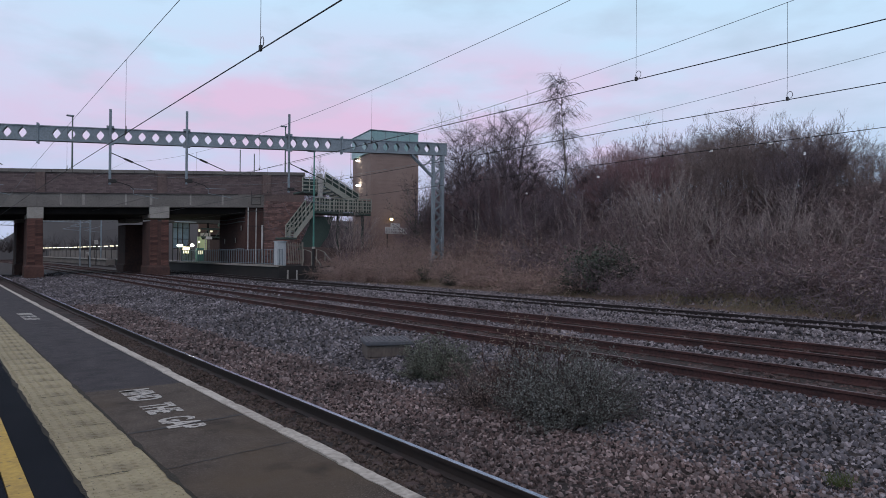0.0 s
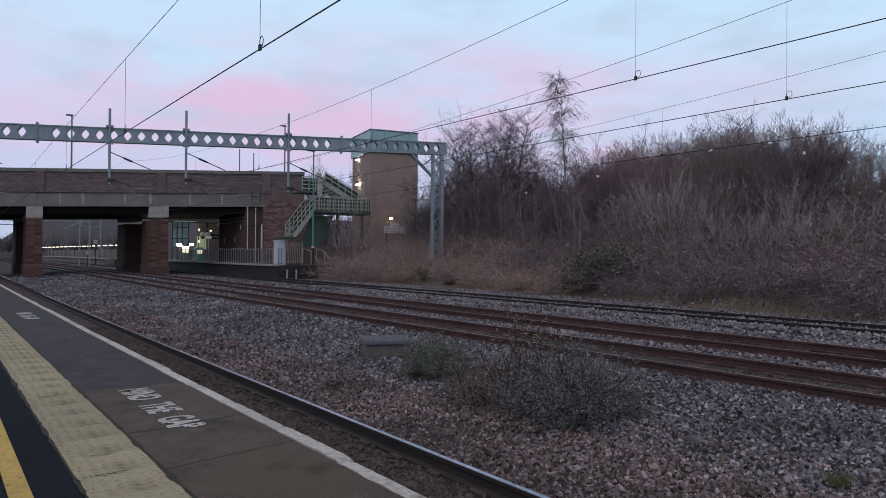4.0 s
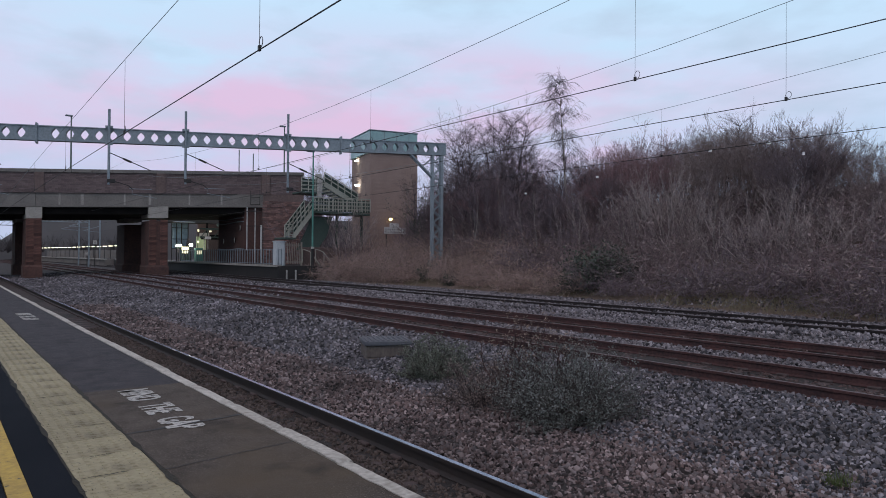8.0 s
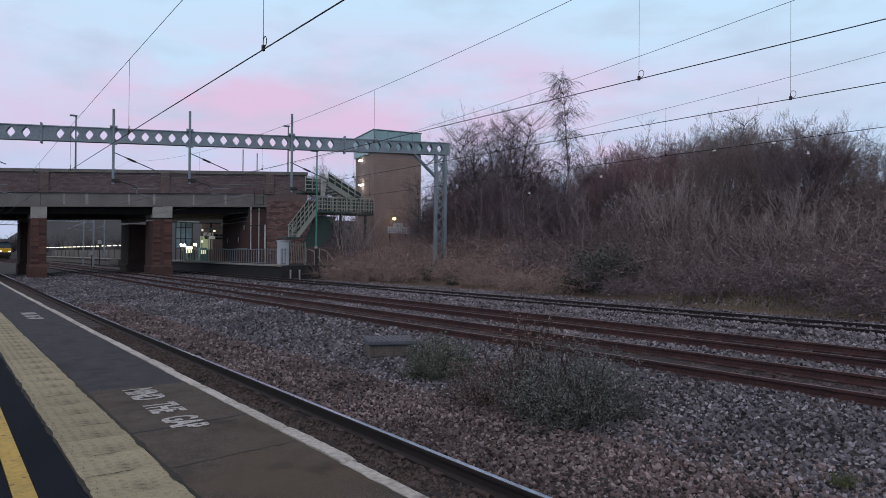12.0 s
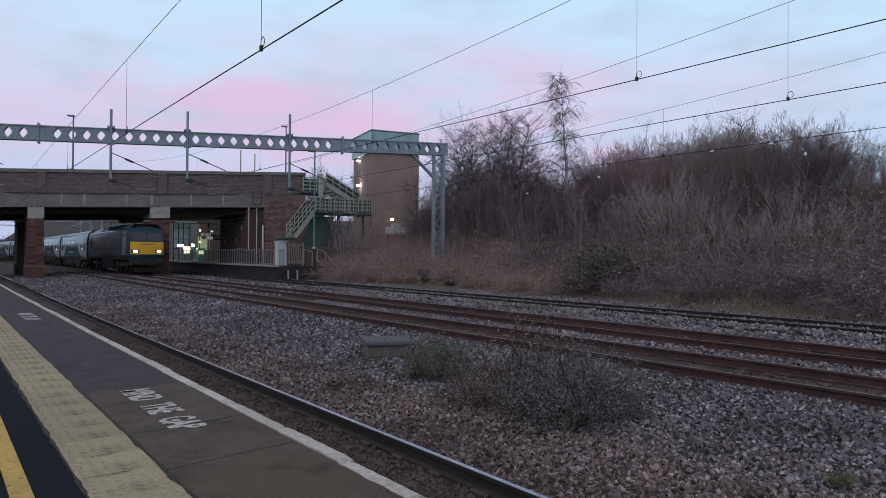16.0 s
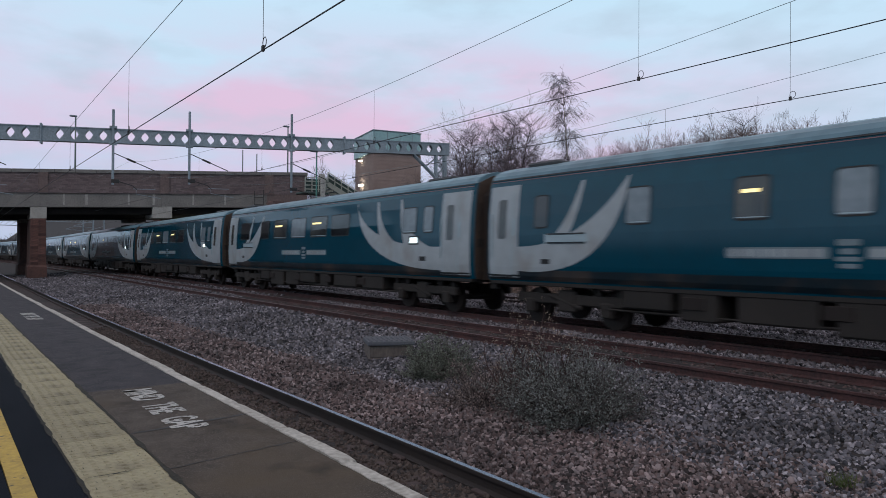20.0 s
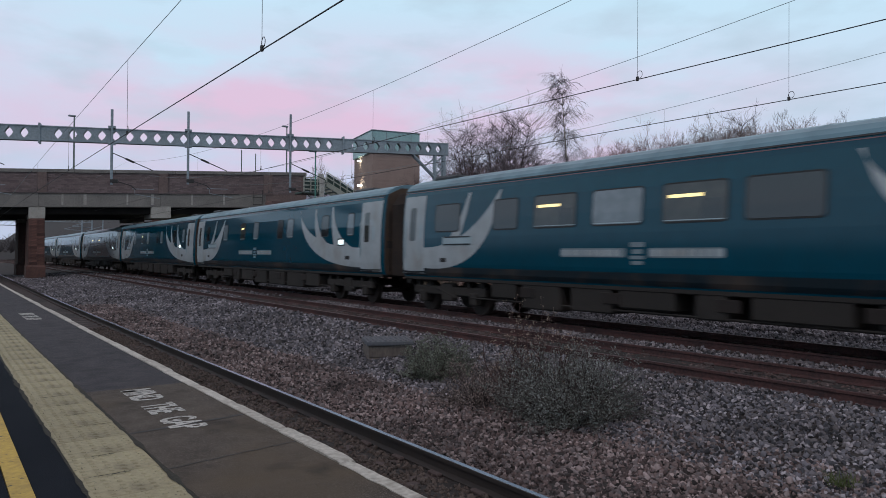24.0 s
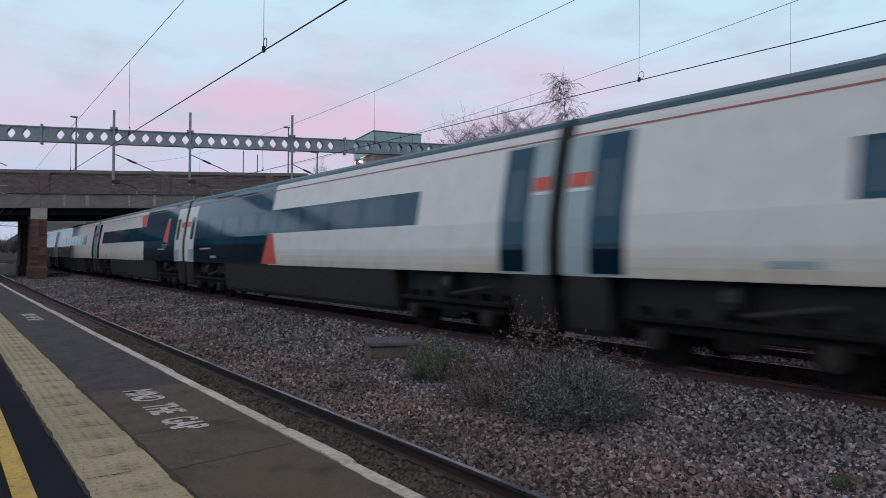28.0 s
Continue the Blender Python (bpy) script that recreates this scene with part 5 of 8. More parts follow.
    t4 = round_meshes(56, 5.4, M_CROWN, M_CROWN)
    birch = birch_meshes(54, 10.0)

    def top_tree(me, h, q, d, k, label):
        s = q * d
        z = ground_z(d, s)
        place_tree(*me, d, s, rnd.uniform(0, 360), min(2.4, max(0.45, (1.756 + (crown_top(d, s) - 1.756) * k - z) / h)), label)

    olive, red, grey = [c + " bare tree on the bank" for c in ("round-crowned olive-brown", "round-crowned reddish-brown", "round-crowned grey-brown")]
    q = 0.36
    while q < 0.90:
        for dd in (30.8, 33.0, 37.5) if q < 0.64 else (33.0, 37.5):
            kind = rnd.choice(((t2, olive), (t2, olive), (t4, grey)) if q < 0.66 else ((t3, red), (t3, red), (t4, grey)))
            top_tree(kind[0], 5.25, q + rnd.uniform(-0.02, 0.02), dd + rnd.uniform(-1, 1), rnd.uniform(0.82, 1.03) if q < 0.6 else rnd.uniform(0.76, 1.0), kind[1])
        q += 0.048
    q = 0.90
    while q < 1.42:
        for dd in (31.5, 34.5, 37.5):
            top_tree(t4 if rnd.random() < 0.7 else t3, 5.3, q + rnd.uniform(-0.02, 0.02), dd + rnd.uniform(-1, 1), rnd.uniform(0.45, 0.72), grey)
        q += 0.062
    for q, d, k in ((1.06, 32.5, 0.96), (1.12, 34.0, 1.0), (1.18, 33.0, 1.0), (1.24, 34.5, 1.0), (1.31, 33.5, 0.95), (1.38, 34.0, 0.92), (1.02, 35.0, 0.95), (1.15, 36.5, 0.9), (1.28, 31.5, 0.8), (1.09, 36.0, 0.98), (1.21, 31.5, 0.9), (1.34, 36.0, 0.95), (1.25, 37.5, 0.97), (0.97, 34.0, 0.95)):
        top_tree(t1, 8.0, q, d, k, "bare spreading tree with dark twigs on the bank")
    top_tree(t1, 8.0, 0.603, 33.0, 1.0, "bare spreading tree with dark twigs on the bank")
    place_tree(*birch, 32.5, 30.3, 40, 1.06, "slender birch with pale trunk and drooping twigs")
    place_tree(*birch, 31.0, 31.6, 160, 0.62, "slender birch with pale trunk and drooping twigs")
    # growth round the stairs and the tower
    for x, y, k, m in ((27.2, 49.4, 0.9, 1), (28.6, 49.0, 1.0, 2), (29.9, 49.6, 0.6, 1), (31.4, 50.6, 0.55, 1), (33.0, 52.0, 0.6, 2), (35.2, 53.0, 0.6, 1), (29.0, 54.5, 1.7, 1), (31.6, 55.6, 1.6, 1), (27.0, 55.0, 1.9, 1), (35.5, 50.5, 1.5, 1), (37, 49.6, 1.6, 2), (36.2, 48.0, 1.5, 1)):
        ob = new("bare_shrub", fans[m])
        ob.matrix_basis = pose(x, y, 0.2 if y < 51 else 0.8, 0, 0, rnd.uniform(0, 360)) @ Matrix.Diagonal((k, k, k, 1))
        tagged(ob, ("olive-brown", "grey-brown", "reddish-brown")[m] + " bare shrub beside the footbridge stairs", "shrub", "bare shrubs by the stairs")
    for k in range(64):
        x, y = rnd.uniform(25.4, 37), rnd.uniform(43.5, 51)
        ob = new("bramble", bram[k % 3])
        kk = rnd.uniform(0.8, 1.4)
        ob.matrix_basis = pose(x, y, -0.3 + max(0, (x - 26) * 0.22), 0, 0, rnd.uniform(0, 360)) @ Matrix.Diagonal((kk, kk, kk, 1))
        tagged(ob, "tangled brown bramble mound below the tower", "bramble", "brambles on the bank")
    place_tree(*t1, 33.2, 49.4, 200, 0.95, "bare spreading tree with dark twigs in front of the tower")
    for x, y, z, k in ((30.2, 58.4, 3.0, 1.35), (29.2, 59.6, 3.0, 1.2)):
        o = thing("bare_tree", "bare round-crowned tree behind the stairs", "tree", group="bare trees by the stairs")
        o.matrix_basis = pose(x, y, z, 0, 0, rnd.uniform(0, 360)) @ Matrix.Diagonal((k, k, k, 1))
        for nm, me in zip(("trunk", "crown"), t4):
            new(nm, me).parent = o
    for x, y, k in ((27.4, 49.7, 1.0), (28.3, 49.9, 0.8)):
        ob = new("bare_shrub", vase)
        ob.matrix_basis = pose(x, y, 0.0, 0, 0, rnd.uniform(0, 360)) @ Matrix.Diagonal((k, k, k, 1))
        tagged(ob, "tall bare shrub with pale stems in front of the stairs", "shrub", "bare shrubs by the stairs")
    for k in range(16):
        ob = new("bramble", bram[k % 3])
        kk = rnd.uniform(0.5, 0.95)
        ob.matrix_basis = pose(rnd.uniform(26.4, 30.5), rnd.uniform(47.2, 50.2), rnd.uniform(-0.2, 1.2), 0, 0, rnd.uniform(0, 360)) @ Matrix.Diagonal((kk, kk, kk, 1))
        tagged(ob, "tangled brown bramble mound below the stairs", "bramble", "brambles on the bank")
    # saplings with pale stems
    sap = tree_meshes(55, 5.0, M_BARK_PALE, M_TWIG, kids=2, spread=0.5, trunk=0.045)
    for d, s, k in ((29.8, 33.5, 1.0), (29.2, 31.2, 0.95), (30.4, 28.0, 0.9), (29.5, 36, 1.0), (29.0, 26, 0.8), (28.6, 22.8, 0.75), (29.6, 14.4, 0.7), (30.5, 11.7, 0.7), (29.2, 38.3, 0.9), (28.8, 29.5, 0.9), (30.6, 35.0, 1.1), (30.2, 37.2, 1.05), (28.4, 17.3, 0.7)):
        place_tree(*sap, d, s, rnd.uniform(0, 360), k, "thin sapling with a pale stem on the bank")
    # evergreen clumps
    ev = make_leafy(61, 0.9, 1.3, 46, 0.055).mesh("evergreen", M_TWIG, M_LEAF)
    for d, s, turn, k in ((25.9, 21.9, 30, 1.7), (26.5, 22.8, 80, 1.5), (26.6, 20.9, 200, 1.2), (25.6, 23.4, 150, 1.0), (26.0, 34.2, 130, 0.7), (26.6, 38.0, 60, 0.8)):
        place("evergreen_bush", ev, d, s, turn, k, "dark evergreen bush at the foot of the bank", "bush", "evergreen bushes")
    ivy = make_leafy(62, 0.32, 4.4, 60, 0.055).mesh("ivy", M_TWIG, M_LEAF)
    place("ivy_clad_tree", ivy, 31.0, 45.0, 0, 1.2, "dark ivy-clad tree beside the portal", "tree", dz=0.2)
    # grass along the foot, thicker towards the near end
    g = Sprig(71)
    for s in srange(4, 40, 0.32):
        for k in range(3 if s < 17 else 1):
            d = 23.9 + toe(s) + rnd.uniform(-0.3, 1.9)
            x, y, _ = at(d, s + rnd.uniform(-0.3, 0.3))
            z = ground_z(d, s)
            h = rnd.uniform(0.25, 0.55) * (1.2 if s < 17 else 0.8)
            for j in range(46):
                a, o = g.r.uniform(0, 6.28), 0.5 * math.sqrt(g.r.random())
                g.limb((x + math.cos(a) * o, y + math.sin(a) * o, z - 0.02), (g.r.gauss(0, 0.35), g.r.gauss(0, 0.35), 1), h * g.r.uniform(0.5, 1.1), 0.005, 2, 0.12, -0.08, 0.2)
    tagged(new("dry_grass", g.mesh("dry_grass", M_GRASS)), "dry straw-coloured grass along the foot of the bank", "grass", kind="stuff")
    # bushes between the tracks
    b1, b2 = bush_meshes(make_trackside(81, 0.80, 0.88, 330, 3, 0.013)), bush_meshes(make_trackside(82, 0.42, 0.62, 190, 4, 0.014), M_STEM_DARK, M_LEAF_GREEN)
    b3 = bush_meshes(make_trackside(84, 0.75, 0.42, 150, 2, 0.013), M_STEM_DARK, M_DEADLEAF_DARK)
    b4 = bush_meshes(make_stalks(85, 0.42, 1.45, 22), M_STALK_RED, M_DEADLEAF)
    place_bush(b1, 6.85, 6.25, 0, 1.0, "rounded grey-green bush with small leaves on the ballast")
    place_bush(b4, 6.85, 6.95, 40, 1.0, "tall dead reddish stalks with seed heads in the bush")
    place_bush(b2, 7.2, 9.75, 60, 1.12, "small dull green leafy bush beside the cable chamber")
    place_bush(b3, 6.6, 7.7, 200, 1.0, "low dark bramble tangle on the ballast")
    place_bush(b3, 7.5, 7.0, 80, 0.75, "low dark bramble tangle on the ballast")
    place_bush(b4, 7.0, 7.9, 190, 0.45, "short dead reddish stalks on the ballast")
    g = make_grass(83, 0.13, 0.16, 160).mesh("grass_clump", M_GRASS_GREEN)
    tagged(place("grass_clump", g, 6.92, 2.9, 0, 1.0, "small green grass clump among the stones", "grass"), "small green grass clump among the stones", "grass", kind="stuff")


build_bank()
# ---- lift tower, stairs, far platform and what lies beyond the bridge ----
M_GREEN = mat("green_enamel_post", (0.10, 0.30, 0.25), (0.07, 0.21, 0.18), 5, 0.45)
M_GREEN_DARK = mat("dark_green_panel", (0.024, 0.048, 0.042), (0.04, 0.07, 0.06), 4, 0.6)
M_GREEN_DULL = mat("dull_green_panel", (0.060, 0.095, 0.082), (0.042, 0.066, 0.057), 4, 0.6)
M_TEALGLASS = mat("teal_cladding", (0.30, 0.47, 0.47), (0.22, 0.36, 0.37), 2, 0.35)
M_TOWER = mat("tower_brick", (0.25, 0.178, 0.155), (0.32, 0.235, 0.205), 5, 0.9, bump=0.4, bscale=60)
M_RAILING = mat("pale_railing_paint", (0.42, 0.43, 0.37), (0.28, 0.29, 0.25), 5, 0.5)
M_TIMBER = mat("weathered_timber", (0.33, 0.30, 0.27), (0.22, 0.20, 0.175), 6, 0.85, bump=0.2)
M_CABINET = mat("pale_cabinet_paint", (0.58, 0.63, 0.66), (0.47, 0.51, 0.54), 3, 0.5)
M_MAST_DULL = mat("dull_green_mast", (0.16, 0.20, 0.19), (0.11, 0.14, 0.13), 5, 0.6)
G_WARM = glow("warm_lamp", (1.0, 0.74, 0.32), 9.0)
G_COOL = glow("cool_lamp", (0.95, 0.95, 0.80), 16.0)
G_SIGN = glow("lit_sign", (0.85, 0.80, 0.55), 0.9)
G_ROW = glow("platform_lamp", (1.0, 0.90, 0.66), 2.6)


def build_tower():
    m = pose(34.3, 57.05, 0, 0, 0, -12)
    t = thing("lift_tower", "brown brick lift tower with teal clad top", "tower", at=m)
    W, D = 4.95, 5.9
    part("shaft", Geo().box(0, W, 0, D, -0.8, 11.75, 0.02), M_TOWER, t, "brown brick shaft")
    # brick courses stand out as shallow bands
    for k in range(22):
        z = 3.2 + k * 0.39
        part("brick_course", Geo().box(-0.012, W + 0.012, -0.012, D + 0.01, z, z + 0.175, 0.004), M_TOWER, t)
    part("clad_top", Geo().box(-0.16, W - 0.1, -0.22, D + 0.1, 11.75, 13.85, 0.03), M_TEALGLASS, t, "teal clad machine room")
    for x in (-0.1, 1.3, 2.6, 3.9):
        part("cladding_joint", Geo().box(x, x + 0.05, -0.24, -0.2, 11.8, 13.8, 0.005), M_STEEL, t)
    part("roof_edge", Geo().box(-0.22, W - 0.04, -0.28, D + 0.16, 13.85, 13.95, 0.02), M_STEEL, t, "grey roof edge")
    lp = part("wall_lamp", Geo().box(1.85, 2.15, -0.28, -0.01, 5.2, 5.42, 0.03), M_DARKSTEEL, t, "wall lamp")
    part("bulb", Geo().box(1.84, 2.16, -0.36, -0.285, 5.16, 5.38, 0.03), G_WARM, lp, "bright warm light")
    part("wall_lamp", Geo().box(-0.35, -0.02, 3.6, 3.9, 11.3, 11.42, 0.03), G_COOL, t, "lit lamp at the tower corner")
    part("wall_lamp", Geo().box(-0.4, -0.02, 3.2, 3.7, 8.75, 8.9, 0.03), G_COOL, t, "lit lamp on the tower side")
    return t


build_tower()


M_SIGN = mat("clean_white_sign", (0.80, 0.80, 0.79), (0.66, 0.66, 0.65), 3, 0.5)


def build_sign():
    s = thing("white_sign_board", "white board with rows of dark marks beside the tower", "sign", at=pose(33.0, 52.4, -0.05, 0, 0, 8))
    part("board", Geo().box(0, 2.6, -0.03, 0.03, 3.75, 4.35, 0.01), M_SIGN, s)
    part("upper_board", Geo().box(0.65, 1.75, -0.03, 0.03, 4.36, 4.72, 0.01), M_SIGN, s)
    rnd = random.Random(2)
    for r in range(2):
        for k in range(9):
            x = 0.12 + k * 0.27
            part("mark", Geo().box(x, x + rnd.uniform(0.06, 0.12), -0.045, -0.031, 3.86 + r * 0.26, 3.94 + r * 0.26, 0.002), M_DARKSTEEL, s)
    for x in (0.3, 2.2):
        part("post", Geo().tube([(x, 0.06, 1.0), (x, 0.06, 4.3)], 0.05, 8), M_DARKSTEEL, s)


build_sign()


def railing(parent, a, b, h, n, mid=2, name="railing"):
    """A railing from a to b: handrail, rails and posts, each a part."""
    a, b = Vector(a), Vector(b)
    up = Vector((0, 0, h))
    r = part("handrail", Geo().tube([a + up, b + up], 0.04, 6), M_RAILING, parent, "pale handrail")
    for k in range(mid):
        q = up * ((k + 0.6) / (mid + 0.6))
        part("rail", Geo().bar(a + q, b + q, 0.05, 0.085), M_RAILING, parent)
    for i in range(n + 1):
        p = a + (b - a) * i / n
        part("post", Geo().tube([p, p + up], 0.045, 6), M_RAILING, parent)
    return r


def stair_flight(parent, a, b, width, label):
    """Steps between a and b with stringers and railings; width runs along y."""
    a, b = Vector(a), Vector(b)
    n = max(4, int(abs(b.z - a.z) / 0.18))
    for y in (0, width):
        o = Vector((0, y, 0))
        part("stringer", Geo().bar(a + o, b + o, 0.06, 0.3), M_RAILING, parent, "pale stair stringer")
        e = o + Vector((0, 0.07, 0))
        part("parapet_panel", Geo().add([a + e + Vector((0, 0, 0.1)), b + e + Vector((0, 0, 0.1)), b + e + Vector((0, 0, 0.98)), a + e + Vector((0, 0, 0.98)), a + e + Vector((0, 0.03, 0.1)), b + e + Vector((0, 0.03, 0.1)), b + e + Vector((0, 0.03, 0.98)), a + e + Vector((0, 0.03, 0.98))],
                                        [(0, 1, 2, 3), (7, 6, 5, 4), (0, 4, 5, 1), (1, 5, 6, 2), (2, 6, 7, 3), (3, 7, 4, 0)]), M_GREEN_DARK, parent, "dark green parapet panel")
        railing(parent, a + o, b + o, 1.05, 5, 2)
    for k in range(n):
        p = a + (b - a) * (k + 0.5) / n
        part("step", Geo().box(p.x - 0.15, p.x + 0.15, p.y, p.y + width, p.z - 0.03, p.z + 0.02, 0.006), M_STEEL, parent)


def build_stairs():
    st = thing("footbridge_stairs", "pale green steel stairs and landing from the bridge to the platform", "stairs")
    Y = 51.0
    # upper walkway off the bridge
    part("walkway", Geo().box(24.2, 26.3, Y, Y + 1.8, 6.75, 6.9, 0.02), M_GREEN_DULL, st, "walkway deck")
    railing(st, (24.2, Y, 6.9), (26.0, Y, 6.95), 1.15, 3, 3)
    part("white_post", Geo().box(25.55, 25.95, Y - 0.1, Y + 0.1, 6.5, 8.4, 0.02), M_WHITEPAINT, st, "white post panel")
    stair_flight(st, (26.4, Y + 0.3, 7.6), (29.6, Y + 0.3, 6.0), 1.6, "upper flight")
    # landing
    part("landing", Geo().box(25.0, 30.3, Y - 0.6, Y + 1.6, 5.12, 5.3, 0.02), M_GREEN_DULL, st, "green landing deck")
    railing(st, (25.0, Y - 0.6, 5.3), (30.3, Y - 0.6, 5.42), 1.1, 12, 3)
    part("parapet_panel", Geo().box(25.0, 30.3, Y - 0.53, Y - 0.50, 5.32, 6.35, 0.005), M_GREEN_DARK, st, "dark green parapet panel")
    part("parapet_panel", Geo().box(24.2, 26.0, Y + 0.06, Y + 0.09, 6.92, 7.95, 0.005), M_GREEN_DARK, st, "dark green parapet panel")
    for k in range(20):
        part("baluster", Geo().box(25.1 + k * 0.26, 25.16 + k * 0.26, Y - 0.62, Y - 0.58, 5.35, 6.3, 0.004), M_RAILING, st)
    # lower flight
    stair_flight(st, (25.0, Y - 0.4, 5.25), (23.3, Y - 0.4, 3.1), 1.5, "lower flight")
    railing(st, (22.6, Y - 0.4, 3.05), (23.3, Y - 0.4, 3.1), 1.05, 2, 2)
    part("lower_landing", Geo().box(22.4, 23.5, Y - 0.5, Y + 1.2, 2.95, 3.1, 0.02), M_GREEN_DULL, st)
    part("green_panel", Geo().add([(25.2, Y, 4.9), (27.0, Y, 4.9), (26.5, Y, 3.3), (25.6, Y, 2.1), (23.8, Y, 2.1), (25.2, Y + 0.06, 4.9), (27.0, Y + 0.06, 4.9), (26.5, Y + 0.06, 3.3), (25.6, Y + 0.06, 2.1), (23.8, Y + 0.06, 2.1)],
                                  [(0, 4, 3, 2, 1), (5, 6, 7, 8, 9), (0, 1, 6, 5), (1, 2, 7, 6), (2, 3, 8, 7), (3, 4, 9, 8), (4, 0, 5, 9)]), M_GREEN_DULL, st, "dull green side panel")
    for x in (25.1, 27.6, 30.0):
        part("column", Geo().box(x, x + 0.18, Y + 0.4, Y + 0.58, -0.5, 5.1, 0.01), M_GREEN_DULL, st)


build_stairs()


def lamp_post():
    p = thing("platform_lamp_post", "tall green lamp post with a dark base", "lamp post", at=pose(24.07, 48.7, 0))
    part("base", Geo().tube([(0, 0, -0.3), (0, 0, 2.2)], 0.11, 10), M_DARKSTEEL, p, "dark base tube")
    part("collar", Geo().tube([(0, 0, 2.2), (0, 0, 2.38)], 0.13, 10), M_WHITEPAINT, p, "white collar")
    part("pole", Geo().tube([(0, 0, 2.38), (0, 0, 9.8)], 0.075, 10, True, 0.055), M_GREEN, p, "green pole")
    part("lamp_head", Geo().box(-0.55, 0.1, -0.12, 0.12, 9.78, 9.92, 0.03), M_STEEL, p, "grey lamp head")


lamp_post()


def road_lamps():
    """Lamp columns and thin poles standing on the road over the bridge."""
    for x, y, zb, zt in ((10.38, 70.0, 7.0, 14.2), (28.45, 64.0, 7.2, 14.5)):
        p = thing("street_lamp", "slim street lamp standing on the road bridge", "street lamp", "street lamps on the bridge", at=pose(x, y, 0))
        part("pole", Geo().tube([(0, 0, zb), (0, 0, zt)], 0.09, 8, True, 0.06), M_MAST_DULL, p, "dull green pole")
        part("lamp_head", Geo().box(-0.5, 0.12, -0.14, 0.14, zt, zt + 0.14, 0.04), M_STEEL, p, "grey lamp head")
    for x, y, zt in ((24.57, 66.0, 12.1), (26.02, 66.0, 11.85)):
        p = thing("thin_pole", "thin dark pole standing behind the parapet", "pole", "thin poles on the bridge", at=pose(x, y, 0))
        part("pole", Geo().tube([(0, 0, 7.0), (0, 0, zt)], 0.05, 6), M_MAST_DULL, p)


road_lamps()


def far_platform():
    g = Geo()
    ribbon(g, 20.85, 27.0, -0.5, 0.86, 49.4, 130, 4)
    pf = solo("far_platform", g, M_DARKSTEEL, "far platform with a pale edge beyond the tracks", "platform", kind="structure")
    for k in range(34):
        g = Geo()
        ribbon(g, 20.7, 21.2, 0.78, 0.93, 49.4 + k * 1.8, 49.4 + k * 1.8 + 1.78, 0.9)
        part("coping_slab", g, M_CONC_PALE, pf, "pale edge slab" if k == 0 else "")
    fence = thing("platform_fence", "grey steel railing along the far platform", "fence")
    for k in range(46):
        s = 50.5 + k * 0.62
        x, y, _ = at(21.6, s)
        part("bar", Geo().box(x - 0.03, x + 0.03, y - 0.03, y + 0.03, 0.86, 2.2, 0.006), M_STEEL, fence)
    for z in (1.0, 2.12):
        part("rail", Geo().tube([xyz(21.6, s, z) for s in srange(50.5, 78.5, 4)], 0.03, 6), M_STEEL, fence)
    cab = thing("equipment_cabinet", "pale grey equipment cabinet at the platform end", "cabinet")
    part("body", Geo().box(22.0, 22.8, 50.9, 51.5, 0.86, 2.75, 0.03), M_CABINET, cab)
    part("door", Geo().box(22.08, 22.72, 50.88, 50.9, 1.0, 2.65, 0.008), M_CABINET, cab)
    part("roof", Geo().box(21.95, 22.85, 50.85, 51.55, 2.75, 2.83, 0.02), M_CABINET, cab)
    gate = thing("timber_gate", "weathered slatted timber gate at the platform end", "gate")
    for k in range(6):
        part("slat", Geo().bar((22.9 + k * 0.2, 50.6, 1.0), (22.78 + k * 0.2, 50.6, 2.7), 0.04, 0.11), M_TIMBER, gate)
    for z in (1.15, 2.5):
        part("rail", Geo().bar((22.75, 50.66, z), (24.05, 50.66, z), 0.05, 0.1), M_TIMBER, gate)
    part("post", Geo().box(24.0, 24.12, 50.6, 50.72, 0.0, 2.75, 0.01), M_TIMBER, gate)
    ramp = thing("ramp_handrails", "pale tubular handrails beside the platform steps", "handrail")
    for x0 in (24.12, 25.3):
        part("handrail", Geo().tube([(x0, 50.6, 1.1), (x0, 50.6, 2.2), (x0 + 0.45, 50.2, 2.0), (x0 + 1.0, 49.6, 1.0), (x0 + 1.0, 49.6, -0.2)], 0.035, 6), M_RAILING, ramp)
        part("post", Geo().tube([(x0 + 0.5, 50.1, 1.95), (x0 + 0.5, 50.1, -0.2)], 0.03, 6), M_RAILING, ramp)
    for k in range(5):
        part("step", Geo().box(24.2 + k * 0.0, 26.2, 49.6 + k * 0.28, 49.9 + k * 0.28, -0.4, 0.0 + k * 0.18, 0.01), M_CONC, ramp)
    mk = thing("marker_post", "small white trackside marker post", "marker post", group="marker posts")
    part("post", Geo().box(-0.05, 0.05, -0.05, 0.05, -0.3, 0.55, 0.01), M_WHITEPAINT, mk)
    part("cap", Geo().box(-0.06, 0.06, -0.06, 0.06, 0.55, 0.6, 0.01), M_DARKSTEEL, mk)
    mk.matrix_basis = pose(21.75, 48.3, 0)
    copy_thing(mk, pose(22.4, 48.1, 0))
    # retaining wall between steps and bank
    part("retaining_wall", Geo().box(24.3, 31.0, 50.9, 51.15, -0.5, 2.35, 0.02), M_BRICKWALL, pf, "dark retaining wall")


far_platform()


